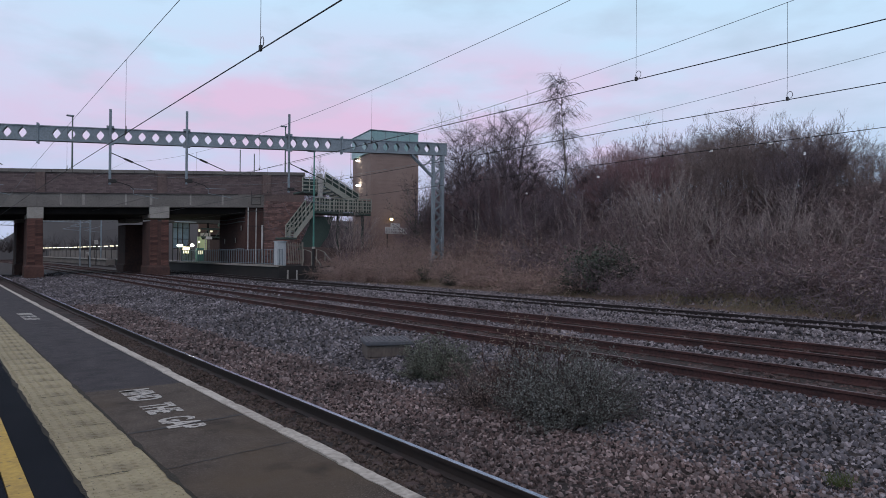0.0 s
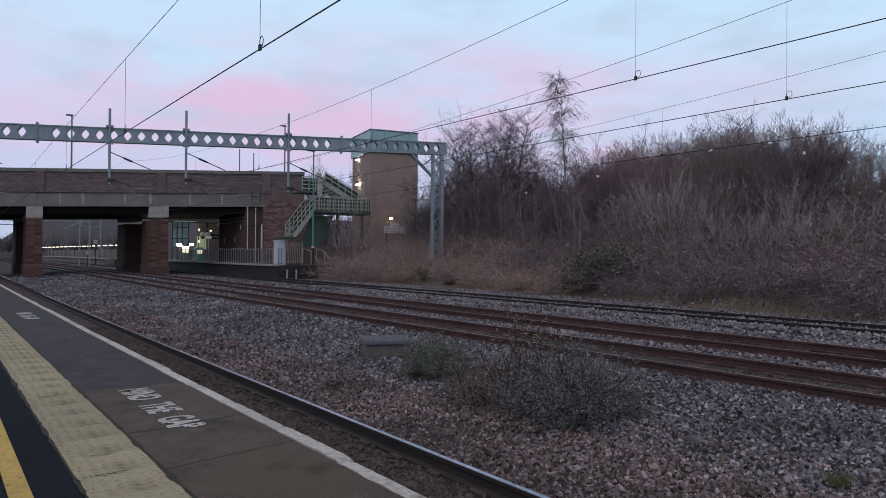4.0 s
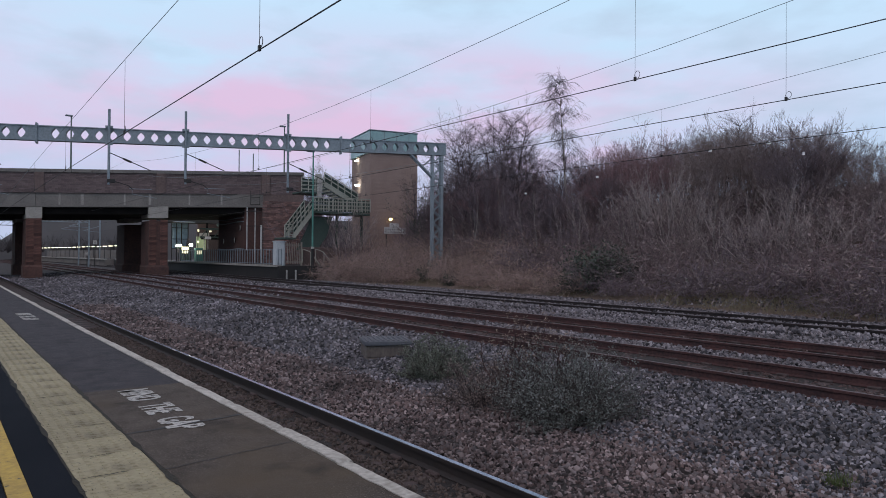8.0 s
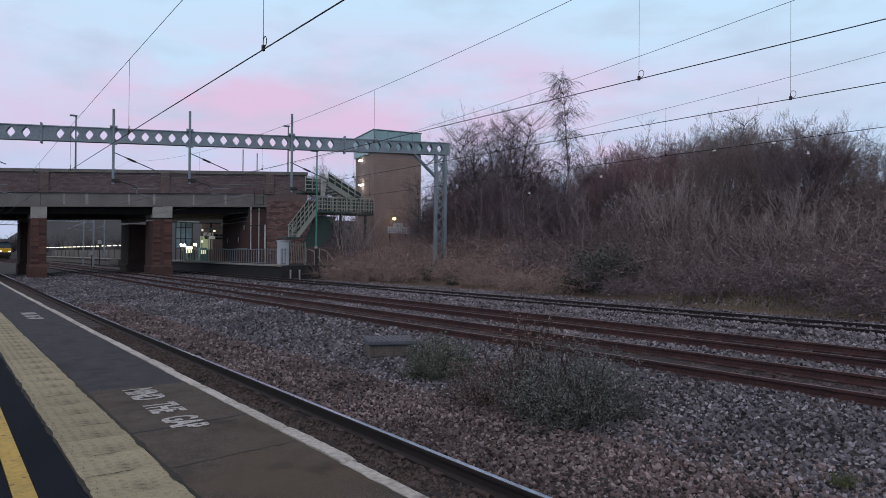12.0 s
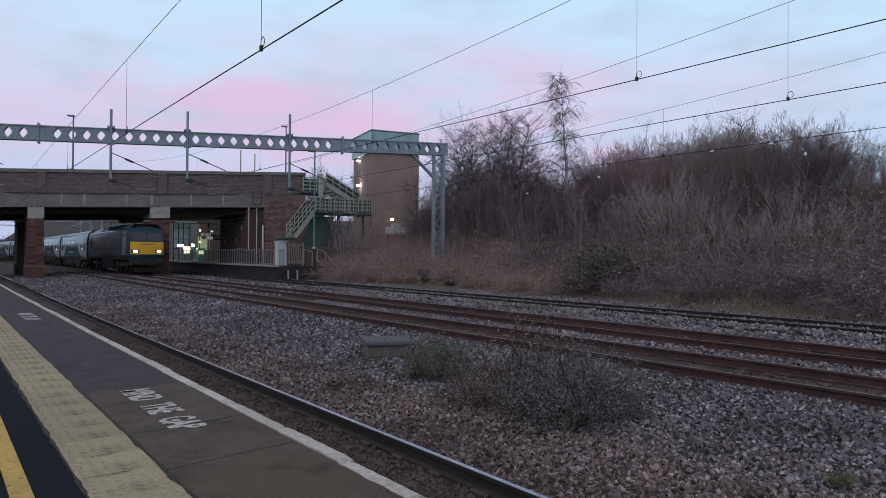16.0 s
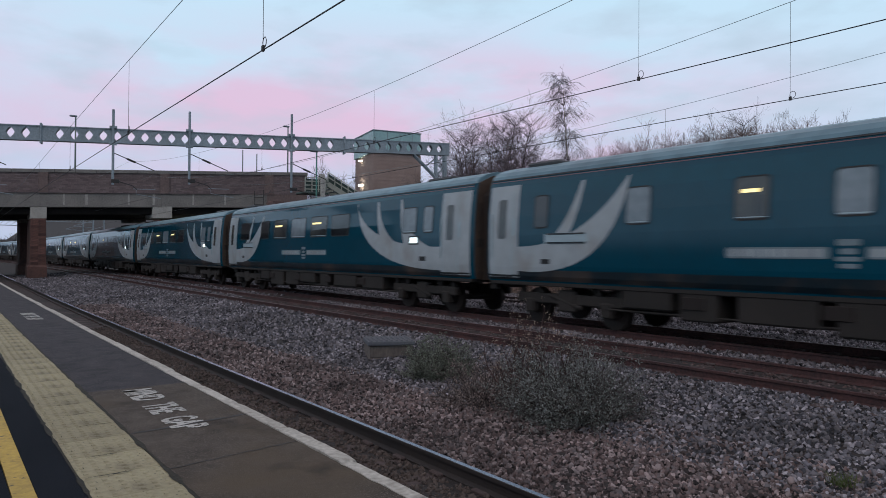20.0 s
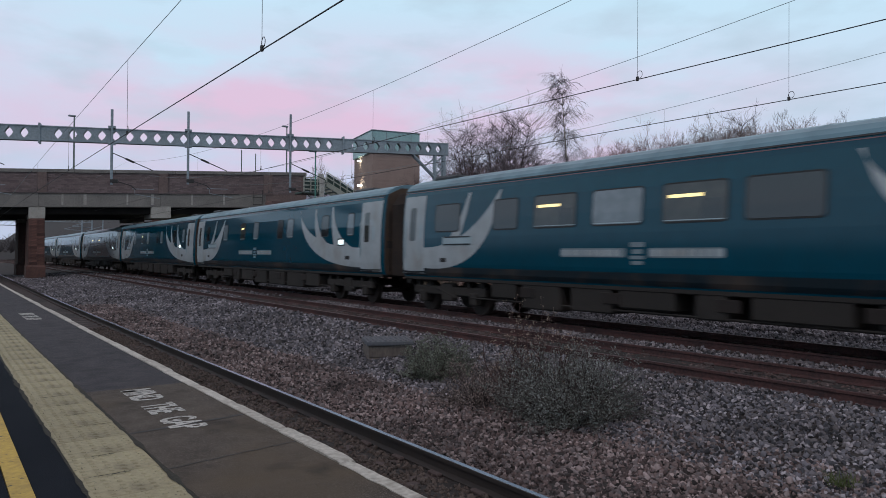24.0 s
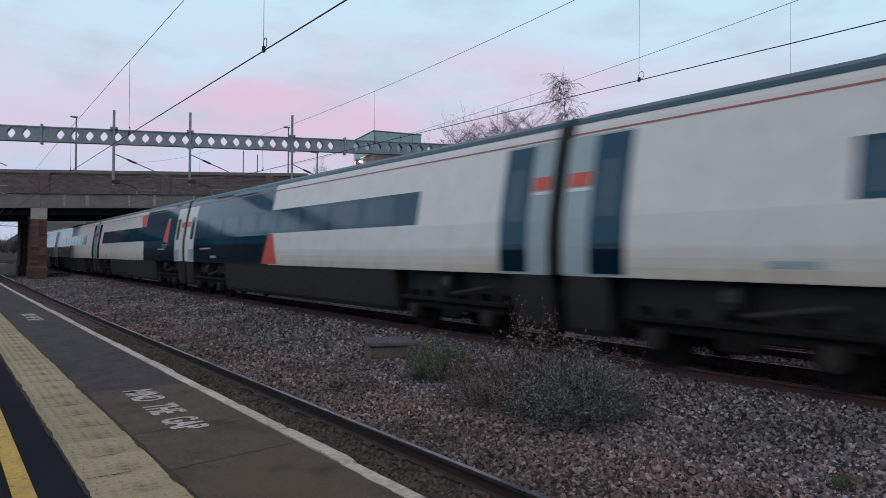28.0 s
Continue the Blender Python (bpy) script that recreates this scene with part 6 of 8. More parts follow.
def beyond_bridge():
    """Station things seen through the bridge's openings."""
    b = thing("station_building", "dark station building under the bridge with lit lamps", "building")
    part("wall", Geo().box(28.1, 46, 90, 90.6, 0.8, 9.5, 0.02), M_BRICKWALL, b)
    part("canopy", Geo().box(28.5, 44, 78, 84, 5.1, 5.5, 0.03), M_GREEN_DULL, b, "dark canopy")
    for x in (29.4, 32.4, 35.4, 38.4):
        part("column", Geo().tube([(x, 79.0, 0.8), (x, 79.0, 5.1)], 0.12, 8), M_GREEN, b, "green canopy column")
        part("bracket", Geo().bar((x, 79.0, 4.3), (x + 0.9, 79.0, 5.1), 0.08, 0.1), M_GREEN, b)
    for x in (30.9, 34.2, 36.5, 39.5):
        part("window", Geo().box(x - 3, x - 1.8, 89.9, 90.0, 2.2, 4.0, 0.02), P_DIM, b, "dim window")
    part("footbridge_beam", Geo().box(22.5, 44, 87, 89, 5.6, 6.6, 0.03), M_DARKSTEEL, b, "dark footbridge girder")
    for k, (x, z, g, w) in enumerate(((24.0, 2.72, G_COOL, 0.62), (25.45, 2.80, G_COOL, 0.42), (24.75, 2.2, G_SIGN, 0.8), (26.3, 4.6, G_SIGN, 0.22), (27.2, 4.2, G_SIGN, 0.18), (26.3, 3.2, G_SIGN, 0.2))):
        nm = "platform_lamp" if k != 2 else "lit_notice_board"
        o = thing(nm, "bright lit platform lamp beyond the bridge" if k != 2 else "lit yellowish notice board on the far platform", "lamp" if k != 2 else "sign")
        part("lamp" if k != 2 else "board", Geo().box(x - w / 2, x + w / 2, 84.0 if x < 27 else 77.8, 84.1 if x < 27 else 77.9, z - (0.14 if k != 2 else 0.4), z + (0.14 if k != 2 else 0.4), 0.03), g, o, "glowing")
        part("post", Geo().tube([(x, 84.2 if x < 27 else 78.0, 0.6), (x, 84.2 if x < 27 else 78.0, z)], 0.05, 6), M_DARKSTEEL, o)
    part("footbridge_beam", Geo().box(27.2, 36, 85, 86, 3.55, 4.15, 0.03), M_MATT_BLACK, b, "dark lower girder")
    for x in (27.6, 29.2, 30.8, 32.4, 34.0):
        part("girder_post", Geo().box(x, x + 0.18, 85, 85.3, 4.15, 5.6, 0.01), M_MATT_BLACK, b)
    for x, z in ((31.0, 4.6), (31.5, 4.6), (30.4, 4.55)):
        part("green_lamp", Geo().box(x, x + 0.12, 84.8, 84.9, z - 0.5, z + 0.5, 0.02), P_DIM, b, "dim green light tube")
    # framed pale panel added for the bright sky patch, and hanging girders, under the deck
    sh = thing("platform_shelter", "framed pale panel added for the bright sky patch under the bridge", "shelter")
    part("back_panel", Geo().box(24.4, 26.4, 88.5, 88.56, 2.4, 5.6, 0.01), M_BRIGHT_PATCH, sh, "pale blue-grey panel in place of bright sky")
    for x in (24.4, 25.0, 25.6, 26.4):
        part("mullion", Geo().box(x - 0.05, x + 0.05, 88.4, 88.5, 0.8, 5.7, 0.01), M_DARKSTEEL, sh)
    for z in (2.4, 3.6, 5.0):
        part("transom", Geo().box(24.4, 26.4, 88.42, 88.5, z - 0.04, z + 0.04, 0.01), M_DARKSTEEL, sh)
    part("roof", Geo().box(24.1, 26.7, 86.5, 88.7, 5.62, 5.75, 0.02), M_STEEL, sh)
    hg = thing("green_girder", "dark green lattice girder hanging under the station roof", "girder")
    for z in (3.75, 4.75):
        part("chord", Geo().box(25.9, 33.0, 82.0, 82.25, z - 0.09, z + 0.09, 0.01), M_GREEN_DARK, hg)
    for k in range(9):
        part("lattice_bar", Geo().bar((26.0 + k * 0.78, 82.1, 3.75), (26.0 + (k + (k % 2 == 0)) * 0.78, 82.1, 4.75), 0.08, 0.08), M_GREEN_DARK, hg)
    for x in (26.9, 29.3, 31.6):
        part("lamp_box", Geo().box(x, x + 0.26, 81.8, 81.98, 4.35, 4.55, 0.02), G_SIGN, hg, "small lit box")
    for x, z in ((26.15, 3.5), (27.9, 3.0), (30.3, 3.3)):
        sg = thing("platform_sign", "small white sign on a post on the far platform", "sign", "far platform signs", at=pose(x, 80.0, 0))
        part("post", Geo().tube([(0, 0, 0.8), (0, 0, z)], 0.05, 6), M_WHITEPAINT, sg)
        part("panel", Geo().box(-0.35, 0.35, -0.05, 0.0, z - 0.05, z + 0.28, 0.01), M_SIGN, sg)
    # dark bush before the pale panel, a made-up glowing green cabinet, hanging signs
    lb = Sprig(402)
    for k in range(16):
        a = lb.r.uniform(0, 6.28)
        lb.limb((25.4, 86.2, 2.2), (math.cos(a) * 0.7, math.sin(a) * 0.4, 1), 1.7, 0.03, 5, 0.2, 0.0, 0.4)
    ob = tagged(new("bare_bush", lb.mesh("bare_bush", M_CROWN_DARK)), "dark bare bush in front of the pale panel", "bush")
    part("planter", Geo().box(24.9, 25.9, 85.8, 86.6, 0.7, 2.3, 0.03), M_GREEN_DARK, ob, "dark green planter")
    tm = thing("ticket_machine", "added green cabinet with a glowing panel on the far platform", "ticket machine", at=pose(26.0, 82.6, 0))
    part("cabinet", Geo().box(-0.42, 0.42, 0.0, 0.6, 0.75, 2.45, 0.03), M_GREEN, tm)
    part("screen", Geo().box(-0.3, 0.3, -0.03, 0.0, 1.7, 2.2, 0.01), G_SIGN, tm, "lit screen")
    for x, z, w in ((28.3, 4.55, 0.45), (29.9, 4.35, 0.35), (31.9, 4.4, 0.4), (33.0, 4.0, 0.4)):
        hs = thing("hanging_sign", "small pale hanging sign under the station girder", "sign", "hanging signs", at=pose(x, 81.4, 0))
        part("panel", Geo().box(-w / 2, w / 2, -0.05, 0.05, z - 0.2, z, 0.01), M_SIGN, hs)
        for u in (-w / 3, w / 3):
            part("hanger", Geo().tube([(u, 0, z), (u, 0, 5.4)], 0.03, 6), M_STEEL, hs)
    wb = thing("white_platform_sign", "white sign on a post on the far platform", "sign")
    part("post", Geo().tube([(27.0, 84, 0.8), (27.0, 84, 4.3)], 0.06, 6), M_WHITEPAINT, wb)
    part("panel", Geo().box(26.4, 27.6, 83.9, 83.97, 3.9, 4.3, 0.01), M_WHITEPAINT, wb)
    # island platform further down the line, with its row of lamps
    g = Geo()
    ribbon(g, 19.6, 24.0, -0.5, 0.85, 112, 190, 6)
    ip = solo("island_platform", g, M_CONC, "distant platform with a pale edge and a row of lamps", "platform", kind="structure")
    g = Geo()
    ribbon(g, 19.4, 19.9, 0.75, 0.92, 112, 190, 6)
    part("edge", g, M_WHITEPAINT, ip, "pale platform edge")
    for k in range(17):
        x, y, _ = at(21.2, 112 + k * 4.6)
        lm = thing("platform_lamp", "small bright platform lamp on a post", "lamp", group="distant platform lamps")
        part("post", Geo().tube([(0, 0, 0), (0, 0, 2.0)], 0.05, 6), M_DARKSTEEL, lm)
        part("lamp", Geo().box(-0.28, 0.28, -0.2, 0.0, 1.97, 2.09, 0.03), G_ROW, lm, "glowing lamp")
        lm.matrix_basis = pose(x, y, 0.85)
    part("back_fence", Geo().loft([[xyz(23.2, s, 0.85), xyz(23.3, s, 0.85), xyz(23.3, s, 2.3), xyz(23.2, s, 2.3)] for s in srange(112, 190, 6)], True, True), M_CONC, ip, "pale fence behind the platform")
    # distant portals
    for s, d0, d1, z in ((128, 6.5, 12.3, 6.1), (150, 5, 24, 7.8)):
        po = thing("distant_portal", "distant pale steel overhead line portal", "gantry", group="distant portals")
        for zz in (z, z + 0.7):
            part("chord", Geo().tube([xyz(d0, s, zz), xyz(d1, s, zz)], 0.07, 6), M_STEEL, po)
        g = Geo()
        n = int((d1 - d0) / 0.8)
        for k in range(n):
            a, c = d0 + (d1 - d0) * k / n, d0 + (d1 - d0) * (k + 1) / n
            g.bar(xyz(a, s, z), xyz(c, s, z + 0.7), 0.05, 0.05)
        part("lacing", g, M_STEEL, po)
        for d in (d0, d1):
            part("mast", Geo().tube([xyz(d, s, -0.5), xyz(d, s, z + 0.8)], 0.12, 8), M_STEEL, po)
    for d, s, h in ((17.6, 108, 3.0), (18.9, 116, 3.2), (16.3, 106, 1.4)):
        sg = thing("trackside_signal", "small signal post with a white head beside the far tracks", "signal", group="trackside signals")
        part("post", Geo().tube([xyz(d, s, -0.4), xyz(d, s, h)], 0.06, 6), M_DARKSTEEL, sg)
        x, y, z = xyz(d, s, h)
        part("head", Geo().box(x - 0.25, x + 0.25, y - 0.1, y + 0.1, z, z + 0.5, 0.03), M_WHITEPAINT, sg, "white signal head")
    for d, s, h in ((17.0, 118, 8.5), (16.2, 104, 8.0), (21.0, 124, 8)):
        po = thing("overhead_line_mast", "tall grey overhead line mast with bracket", "mast", group="overhead line masts")
        part("mast", Geo().tube([xyz(d, s, -0.5), xyz(d, s, h)], 0.11, 8), M_STEEL, po)
        part("bracket", Geo().tube([xyz(d, s, 6.2), xyz(d - 2.4, s, 5.4)], 0.04, 6).tube([xyz(d, s, 5.2), xyz(d - 2.4, s, 5.4)], 0.04, 6), M_STEEL, po)
    # rising ground and woods far off
    hill = Geo()
    rise = lambda x: max(0.36, min(1.0, (x - 18) / 24.0)) if x > 0 else 0.36
    hill.loft([[(x, 215, -0.8), (x, 250, (9.0 + 2.5 * noise.noise((x * 0.02, 0, 1))) * rise(x)), (x, 290, (18.0 + 3.0 * noise.noise((x * 0.03, 0, 2))) * rise(x)), (x, 380, 19.0 * rise(x))] for x in range(-260, 460, 6)], False)
    solo("distant_hill", hill, M_HILL, "dark distant rising ground", "hill", kind="structure", smooth=True)
    rnd = random.Random(77)
    s = Sprig(5)
    for k in range(420):
        x = rnd.uniform(-120, 60)
        base = Vector((x, rnd.uniform(218, 262), rnd.uniform(0.5, 2.0)))
        h = rnd.uniform(3, 6.5)
        for j in range(14):
            a = rnd.uniform(0, 6.28)
            s.limb(base + Vector((0, 0, h * 0.15)), (math.cos(a) * 0.55, math.sin(a) * 0.55, 1), h * rnd.uniform(0.6, 1), 0.075, 4, 0.22, 0.0, 0.3)
    wood = new("distant_woods", s.mesh("distant_woods", M_TWIG_FAR))
    tagged(wood, "brown leafless woods far beyond the bridge", "woods", kind="stuff")


M_BRIGHT_PATCH = mat("pale_sky_patch", (0.30, 0.42, 0.52), (0.16, 0.24, 0.32), 2, 0.3)
M_HILL = mat("dark_hill", (0.035, 0.034, 0.037), (0.05, 0.046, 0.046), 0.3, 0.95)
M_TWIG_FAR = mat("far_twigs", (0.045, 0.038, 0.04), (0.065, 0.055, 0.056), 3, 0.9, island=True, vary=0.3)
P_DIM = glow("dim_window_light", (0.50, 0.58, 0.34), 0.22)
beyond_bridge()


# ---- mind-the-gap lettering, cable chamber, litter ----
def lettering():
    for s, d, lab in ((5.52, 1.31, "worn white painted warning words on the asphalt"), (14.75, 1.33, "worn white painted warning words further along the asphalt")):
        x, y, a = at(d, s)
        t = thing("platform_lettering", lab, "lettering", group="painted platform words")
        k = 0.0
        for words, off in (("MIND", 0.56), ("THE", -0.06), ("GAP", -0.60)):
            x, y, a = at(d, s + off)
            text_mesh("word", words, 0.33, M_WHITEPAINT, pose(x, y, PLAT + 0.0035, 0, 0, -90 - math.degrees(a)) @ Matrix.Diagonal((0.62, 1.0, 1, 1)), t)


lettering()


M_LID = mat("blue_grey_lid", (0.075, 0.082, 0.10), (0.12, 0.125, 0.14), 8, 0.7, bump=0.3)
M_BLOCK = mat("brown_grey_block", (0.16, 0.135, 0.12), (0.10, 0.085, 0.078), 7, 0.9, bump=0.3)


def cable_chamber():
    c = thing("cable_chamber", "grey concrete cable chamber with a lid on the ballast", "cable box", at=pose(7.72, 12.2, -0.30, 0, 0, -22) @ Matrix.Diagonal((0.72, 0.8, 1.45, 1)))
    for x, y, w, l in ((-0.62, -0.5, 0.09, 1.0), (0.53, -0.5, 0.09, 1.0), (-0.53, -0.5, 1.06, 0.09), (-0.53, 0.41, 1.06, 0.09)):
        for k in range(2):
            part("wall_block", Geo().box(x, x + w, y, y + l, -0.2 + k * 0.17, -0.035 + k * 0.17, 0.012), M_BLOCK, c)
    part("lid", Geo().box(-0.68, 0.68, -0.56, 0.02, 0.14, 0.20, 0.012), M_LID, c, "dark grey ribbed lid")
    part("lid", Geo().box(-0.66, 0.69, 0.04, 0.57, 0.14, 0.20, 0.012), M_LID, c, "dark grey ribbed lid")
    for k in range(9):
        part("lid_rib", Geo().box(-0.6 + k * 0.145, -0.54 + k * 0.145, -0.5, 0.5, 0.2, 0.212, 0.004), M_LID, c)


cable_chamber()


def litter():
    rnd = random.Random(12)
    for d, s, k in ((26.05, 18.5, 1.0), (26.6, 20.6, 1.3), (25.6, 17.0, 0.6), (27.4, 16.6, 0.6), (26.2, 26.0, 0.7)):
        x, y, _ = at(d, s)
        g = Geo()
        n = 5
        rows = [[(0.15 * k * (i - 2) + rnd.uniform(-0.03, 0.03), rnd.uniform(-0.05, 0.05), 0.14 * k * j + rnd.uniform(-0.02, 0.03)) for i in range(n)] for j in range(4)]
        g.loft(rows, False)
        o = solo("plastic_bag", g, M_WHITEPAINT, "scrap of white plastic caught at the foot of the bank", "litter", "scraps of litter")
        o.matrix_basis = pose(x, y, ground_z(d, s) + 0.25, 0, 0, rnd.uniform(0, 360))


    for d, s, z in SCRAPS:
        g = Geo()
        g.loft([[(0.05 * (i - 1) + rnd.uniform(-0.02, 0.02), rnd.uniform(-0.03, 0.03), 0.05 * j + rnd.uniform(-0.015, 0.015)) for i in range(4)] for j in range(3)], False)
        o = solo("plastic_scrap", g, M_SIGN, "small white scrap placed before the twigs to fit the camera's view", "litter", "scraps of litter")
        x, y, _ = at(d, s)
        o.matrix_basis = pose(x, y, z, 0, 0, rnd.uniform(0, 360))


# white specks, all at one assumed depth, placed to fit the camera's view
SCRAPS = ((28.0, 17.4, 6.5), (28.0, 14.6, 6.5), (28.0, 13.2, 5.9), (28.0, 24.0, 5.9), (28.0, 29.5, 5.4))
litter()
# ---- trains: local x across (the camera's side is -x), local y along (+y towards the bridge), z from the rail tops ----
def paint(name, c1, c2, rough=0.42, coat=0.08):
    m = mat(name, c1, c2, 1.2, rough, bump=0.0)
    b = m.node_tree.nodes["Principled BSDF"]
    b.inputs["Specular IOR Level"].default_value = 0.35
    b.inputs["Coat Weight"].default_value, b.inputs["Coat Roughness"].default_value = coat, 0.12
    spread = b.inputs["Roughness"].links[0].from_node
    spread.inputs["To Min"].default_value, spread.inputs["To Max"].default_value = rough - 0.03, rough + 0.05
    return m


P_TEAL = paint("teal_coach_paint", (0.001, 0.055, 0.090), (0.001, 0.046, 0.076), 0.10, 0.0)
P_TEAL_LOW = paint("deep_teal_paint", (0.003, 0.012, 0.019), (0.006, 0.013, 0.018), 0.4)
P_LOCO = paint("dark_blue_loco_paint", (0.001, 0.036, 0.066), (0.001, 0.028, 0.053), 0.10, 0.0)
P_SILVER = paint("pale_silver_paint", (0.38, 0.42, 0.445), (0.30, 0.33, 0.35))
P_LETTER = paint("dull_silver_lettering", (0.19, 0.245, 0.27), (0.13, 0.17, 0.19))
P_ROOF = paint("blue_grey_roof", (0.15, 0.27, 0.33), (0.09, 0.16, 0.20), 0.5, 0.2)
# roof blue lighter than the sides: sky reflection is put into it
P_LOCO_ROOF = paint("sky_toned_loco_roof", (0.014, 0.125, 0.21), (0.012, 0.09, 0.15), 0.4, 0.2)
P_TROOF = paint("dark_blue_roof", (0.022, 0.085, 0.130), (0.018, 0.062, 0.095), 0.45, 0.1)
P_DARKROOF = mat("dark_roof", (0.04, 0.045, 0.05), (0.022, 0.024, 0.028), 5, 0.6)
P_YELLOW = paint("warning_yellow_paint", (0.82, 0.46, 0.015), (0.68, 0.36, 0.02), 0.4, 0.3)
P_WHITE = paint("white_train_paint", (0.74, 0.755, 0.76), (0.66, 0.665, 0.66), 0.35)
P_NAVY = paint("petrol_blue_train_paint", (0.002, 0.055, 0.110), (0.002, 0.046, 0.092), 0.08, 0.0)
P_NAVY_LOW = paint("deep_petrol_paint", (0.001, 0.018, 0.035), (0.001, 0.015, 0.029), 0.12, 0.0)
# lead car's blue, lightened so the sky's reflection is in the paint
P_NAVY_SKY = paint("sky_toned_petrol_paint", (0.016, 0.118, 0.230), (0.013, 0.100, 0.195), 0.10, 0.1)
for _m in (P_TEAL, P_LOCO, P_NAVY, P_NAVY_SKY, P_NAVY_LOW):
    _m.node_tree.nodes["Principled BSDF"].inputs["Specular IOR Level"].default_value = 0.38
P_RED = paint("orange_red_paint", (0.66, 0.115, 0.08), (0.56, 0.09, 0.065))
P_GRIME = paint("dirty_white_paint", (0.66, 0.62, 0.54), (0.50, 0.45, 0.38))
P_GRIME_MID = paint("thinner_dirt_on_white", (0.69, 0.67, 0.62), (0.58, 0.55, 0.50))
P_GRIME_THIN = paint("thin_dirt_on_white", (0.72, 0.72, 0.70), (0.63, 0.625, 0.60))
P_GREY = paint("grey_door_paint", (0.36, 0.46, 0.50), (0.30, 0.38, 0.42))
P_RUSTEND = mat("rusty_coach_end", (0.045, 0.032, 0.026), (0.085, 0.055, 0.038), 4, 0.9, bump=0.2)
P_LINE = mat("salmon_line", (0.46, 0.14, 0.12), (0.34, 0.11, 0.10), 5, 0.5)
P_LINE_DULL = mat("dull_pink_line", (0.20, 0.115, 0.13), (0.13, 0.08, 0.09), 5, 0.5)
# darker than the grimy underframe, for the express bogies
P_GEAR_BLACK = mat("black_gear", (0.006, 0.006, 0.006), (0.014, 0.012, 0.011), 5, 0.9, bump=0.2, spec=0.2)
P_SKIRT = mat("dark_skirt", (0.019, 0.018, 0.018), (0.010, 0.010, 0.011), 3, 0.6)
P_UNDER = mat("grimy_underframe", (0.014, 0.012, 0.011), (0.030, 0.024, 0.021), 5, 0.85, bump=0.2)
P_WHEEL = mat("rusty_wheel", (0.032, 0.022, 0.019), (0.022, 0.017, 0.016), 8, 0.7, metal=0.4)
P_BELLOWS = mat("black_bellows", (0.014, 0.012, 0.012), (0.042, 0.028, 0.022), 6, 0.9)
P_GLASS = mat("tinted_glass", (0.010, 0.013, 0.017), (0.015, 0.019, 0.022), 2, 0.09, spec=0.8)
P_GLASS_PALE = mat("blind_behind_glass", (0.20, 0.24, 0.27), (0.13, 0.165, 0.19), 2, 0.12, spec=0.7)
P_GLASS_DIM = mat("dim_room_behind_glass", (0.055, 0.058, 0.055), (0.028, 0.032, 0.034), 1.5, 0.09, spec=0.7)
# glass tint, with the bluish sky reflection mixed into its base colour
P_GLASS_BLUE = mat("blue_glass_with_sky_tone", (0.018, 0.062, 0.115), (0.014, 0.048, 0.09), 2, 0.08, spec=0.6)
P_LIT = glow("lit_window", (1.0, 0.80, 0.38), 1.1)
# pane coloured orange to stand for light in the cab
P_CAB_LIT = mat("orange_lit_pane", (0.42, 0.20, 0.12), (0.32, 0.15, 0.10), 2, 0.2)
P_LAMP = glow("headlamp", (1.0, 0.92, 0.70), 9.0)
P_DISPLAY = glow("lit_display", (0.80, 0.95, 1.0), 1.6)
P_BLACK = mat("black_rubber_and_shade", (0.01, 0.01, 0.011), (0.015, 0.015, 0.016), 6, 0.6)


speckle(P_SILVER, (0.24, 0.215, 0.19), 0.7, 0.52, 0.80, 5)
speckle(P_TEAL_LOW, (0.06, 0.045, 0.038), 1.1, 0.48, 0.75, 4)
speckle(P_WHITE, (0.58, 0.55, 0.50), 0.5, 0.58, 0.90, 5)


def half(prof, z):
    """Half-width of a body profile [(z, w), ...] at height z."""
    if z <= prof[0][0]:
        return prof[0][1]
    for (za, wa), (zb, wb) in zip(prof, prof[1:]):
        if z <= zb:
            return wa + (wb - wa) * (z - za) / (zb - za)
    return prof[-1][1]


class Side:
    """Lays panels on both long sides of a body; u runs from the +y end."""

    def __init__(self, prof, y_end):
        self.p, self.y = prof, y_end

    def pt(self, u, z, off, sx):
        return (sx * (half(self.p, z) + off), self.y - u, z)

    def strip(self, g, A, B, off, sides=(-1,)):
        """Skin between two polylines of (u, z)."""
        for sx in sides:
            k = max(5, int(abs(A[0][1] - B[0][1]) / 0.1), int(abs(A[-1][1] - B[-1][1]) / 0.1))
            rows = [[self.pt(a[0] + (b[0] - a[0]) * i / k, a[1] + (b[1] - a[1]) * i / k, off, sx) for i in range(k + 1)] for a, b in zip(A, B)]
            g.loft(rows if sx < 0 else rows[::-1], False)
        return g

    def rect(self, g, u0, u1, z0, z1, off, r=0.0, sides=(-1,)):
        if r:
            us = [u0, u0 + 0.3 * r, u0 + r, u1 - r, u1 - 0.3 * r, u1]
            ins = [r, 0.3 * r, 0, 0, 0.3 * r, r]
        else:
            us, ins = [u0, (u0 + u1) / 2, u1], [0, 0, 0]
        return self.strip(g, [(u, z0 + i) for u, i in zip(us, ins)], [(u, z1 - i) for u, i in zip(us, ins)], off, sides)


def bez(a, b, c, n=10):
    """Quadratic curve through control points."""
    return [tuple((1 - t) ** 2 * p + 2 * t * (1 - t) * q + t * t * r for p, q, r in zip(a, b, c)) for t in [i / n for i in range(n + 1)]]


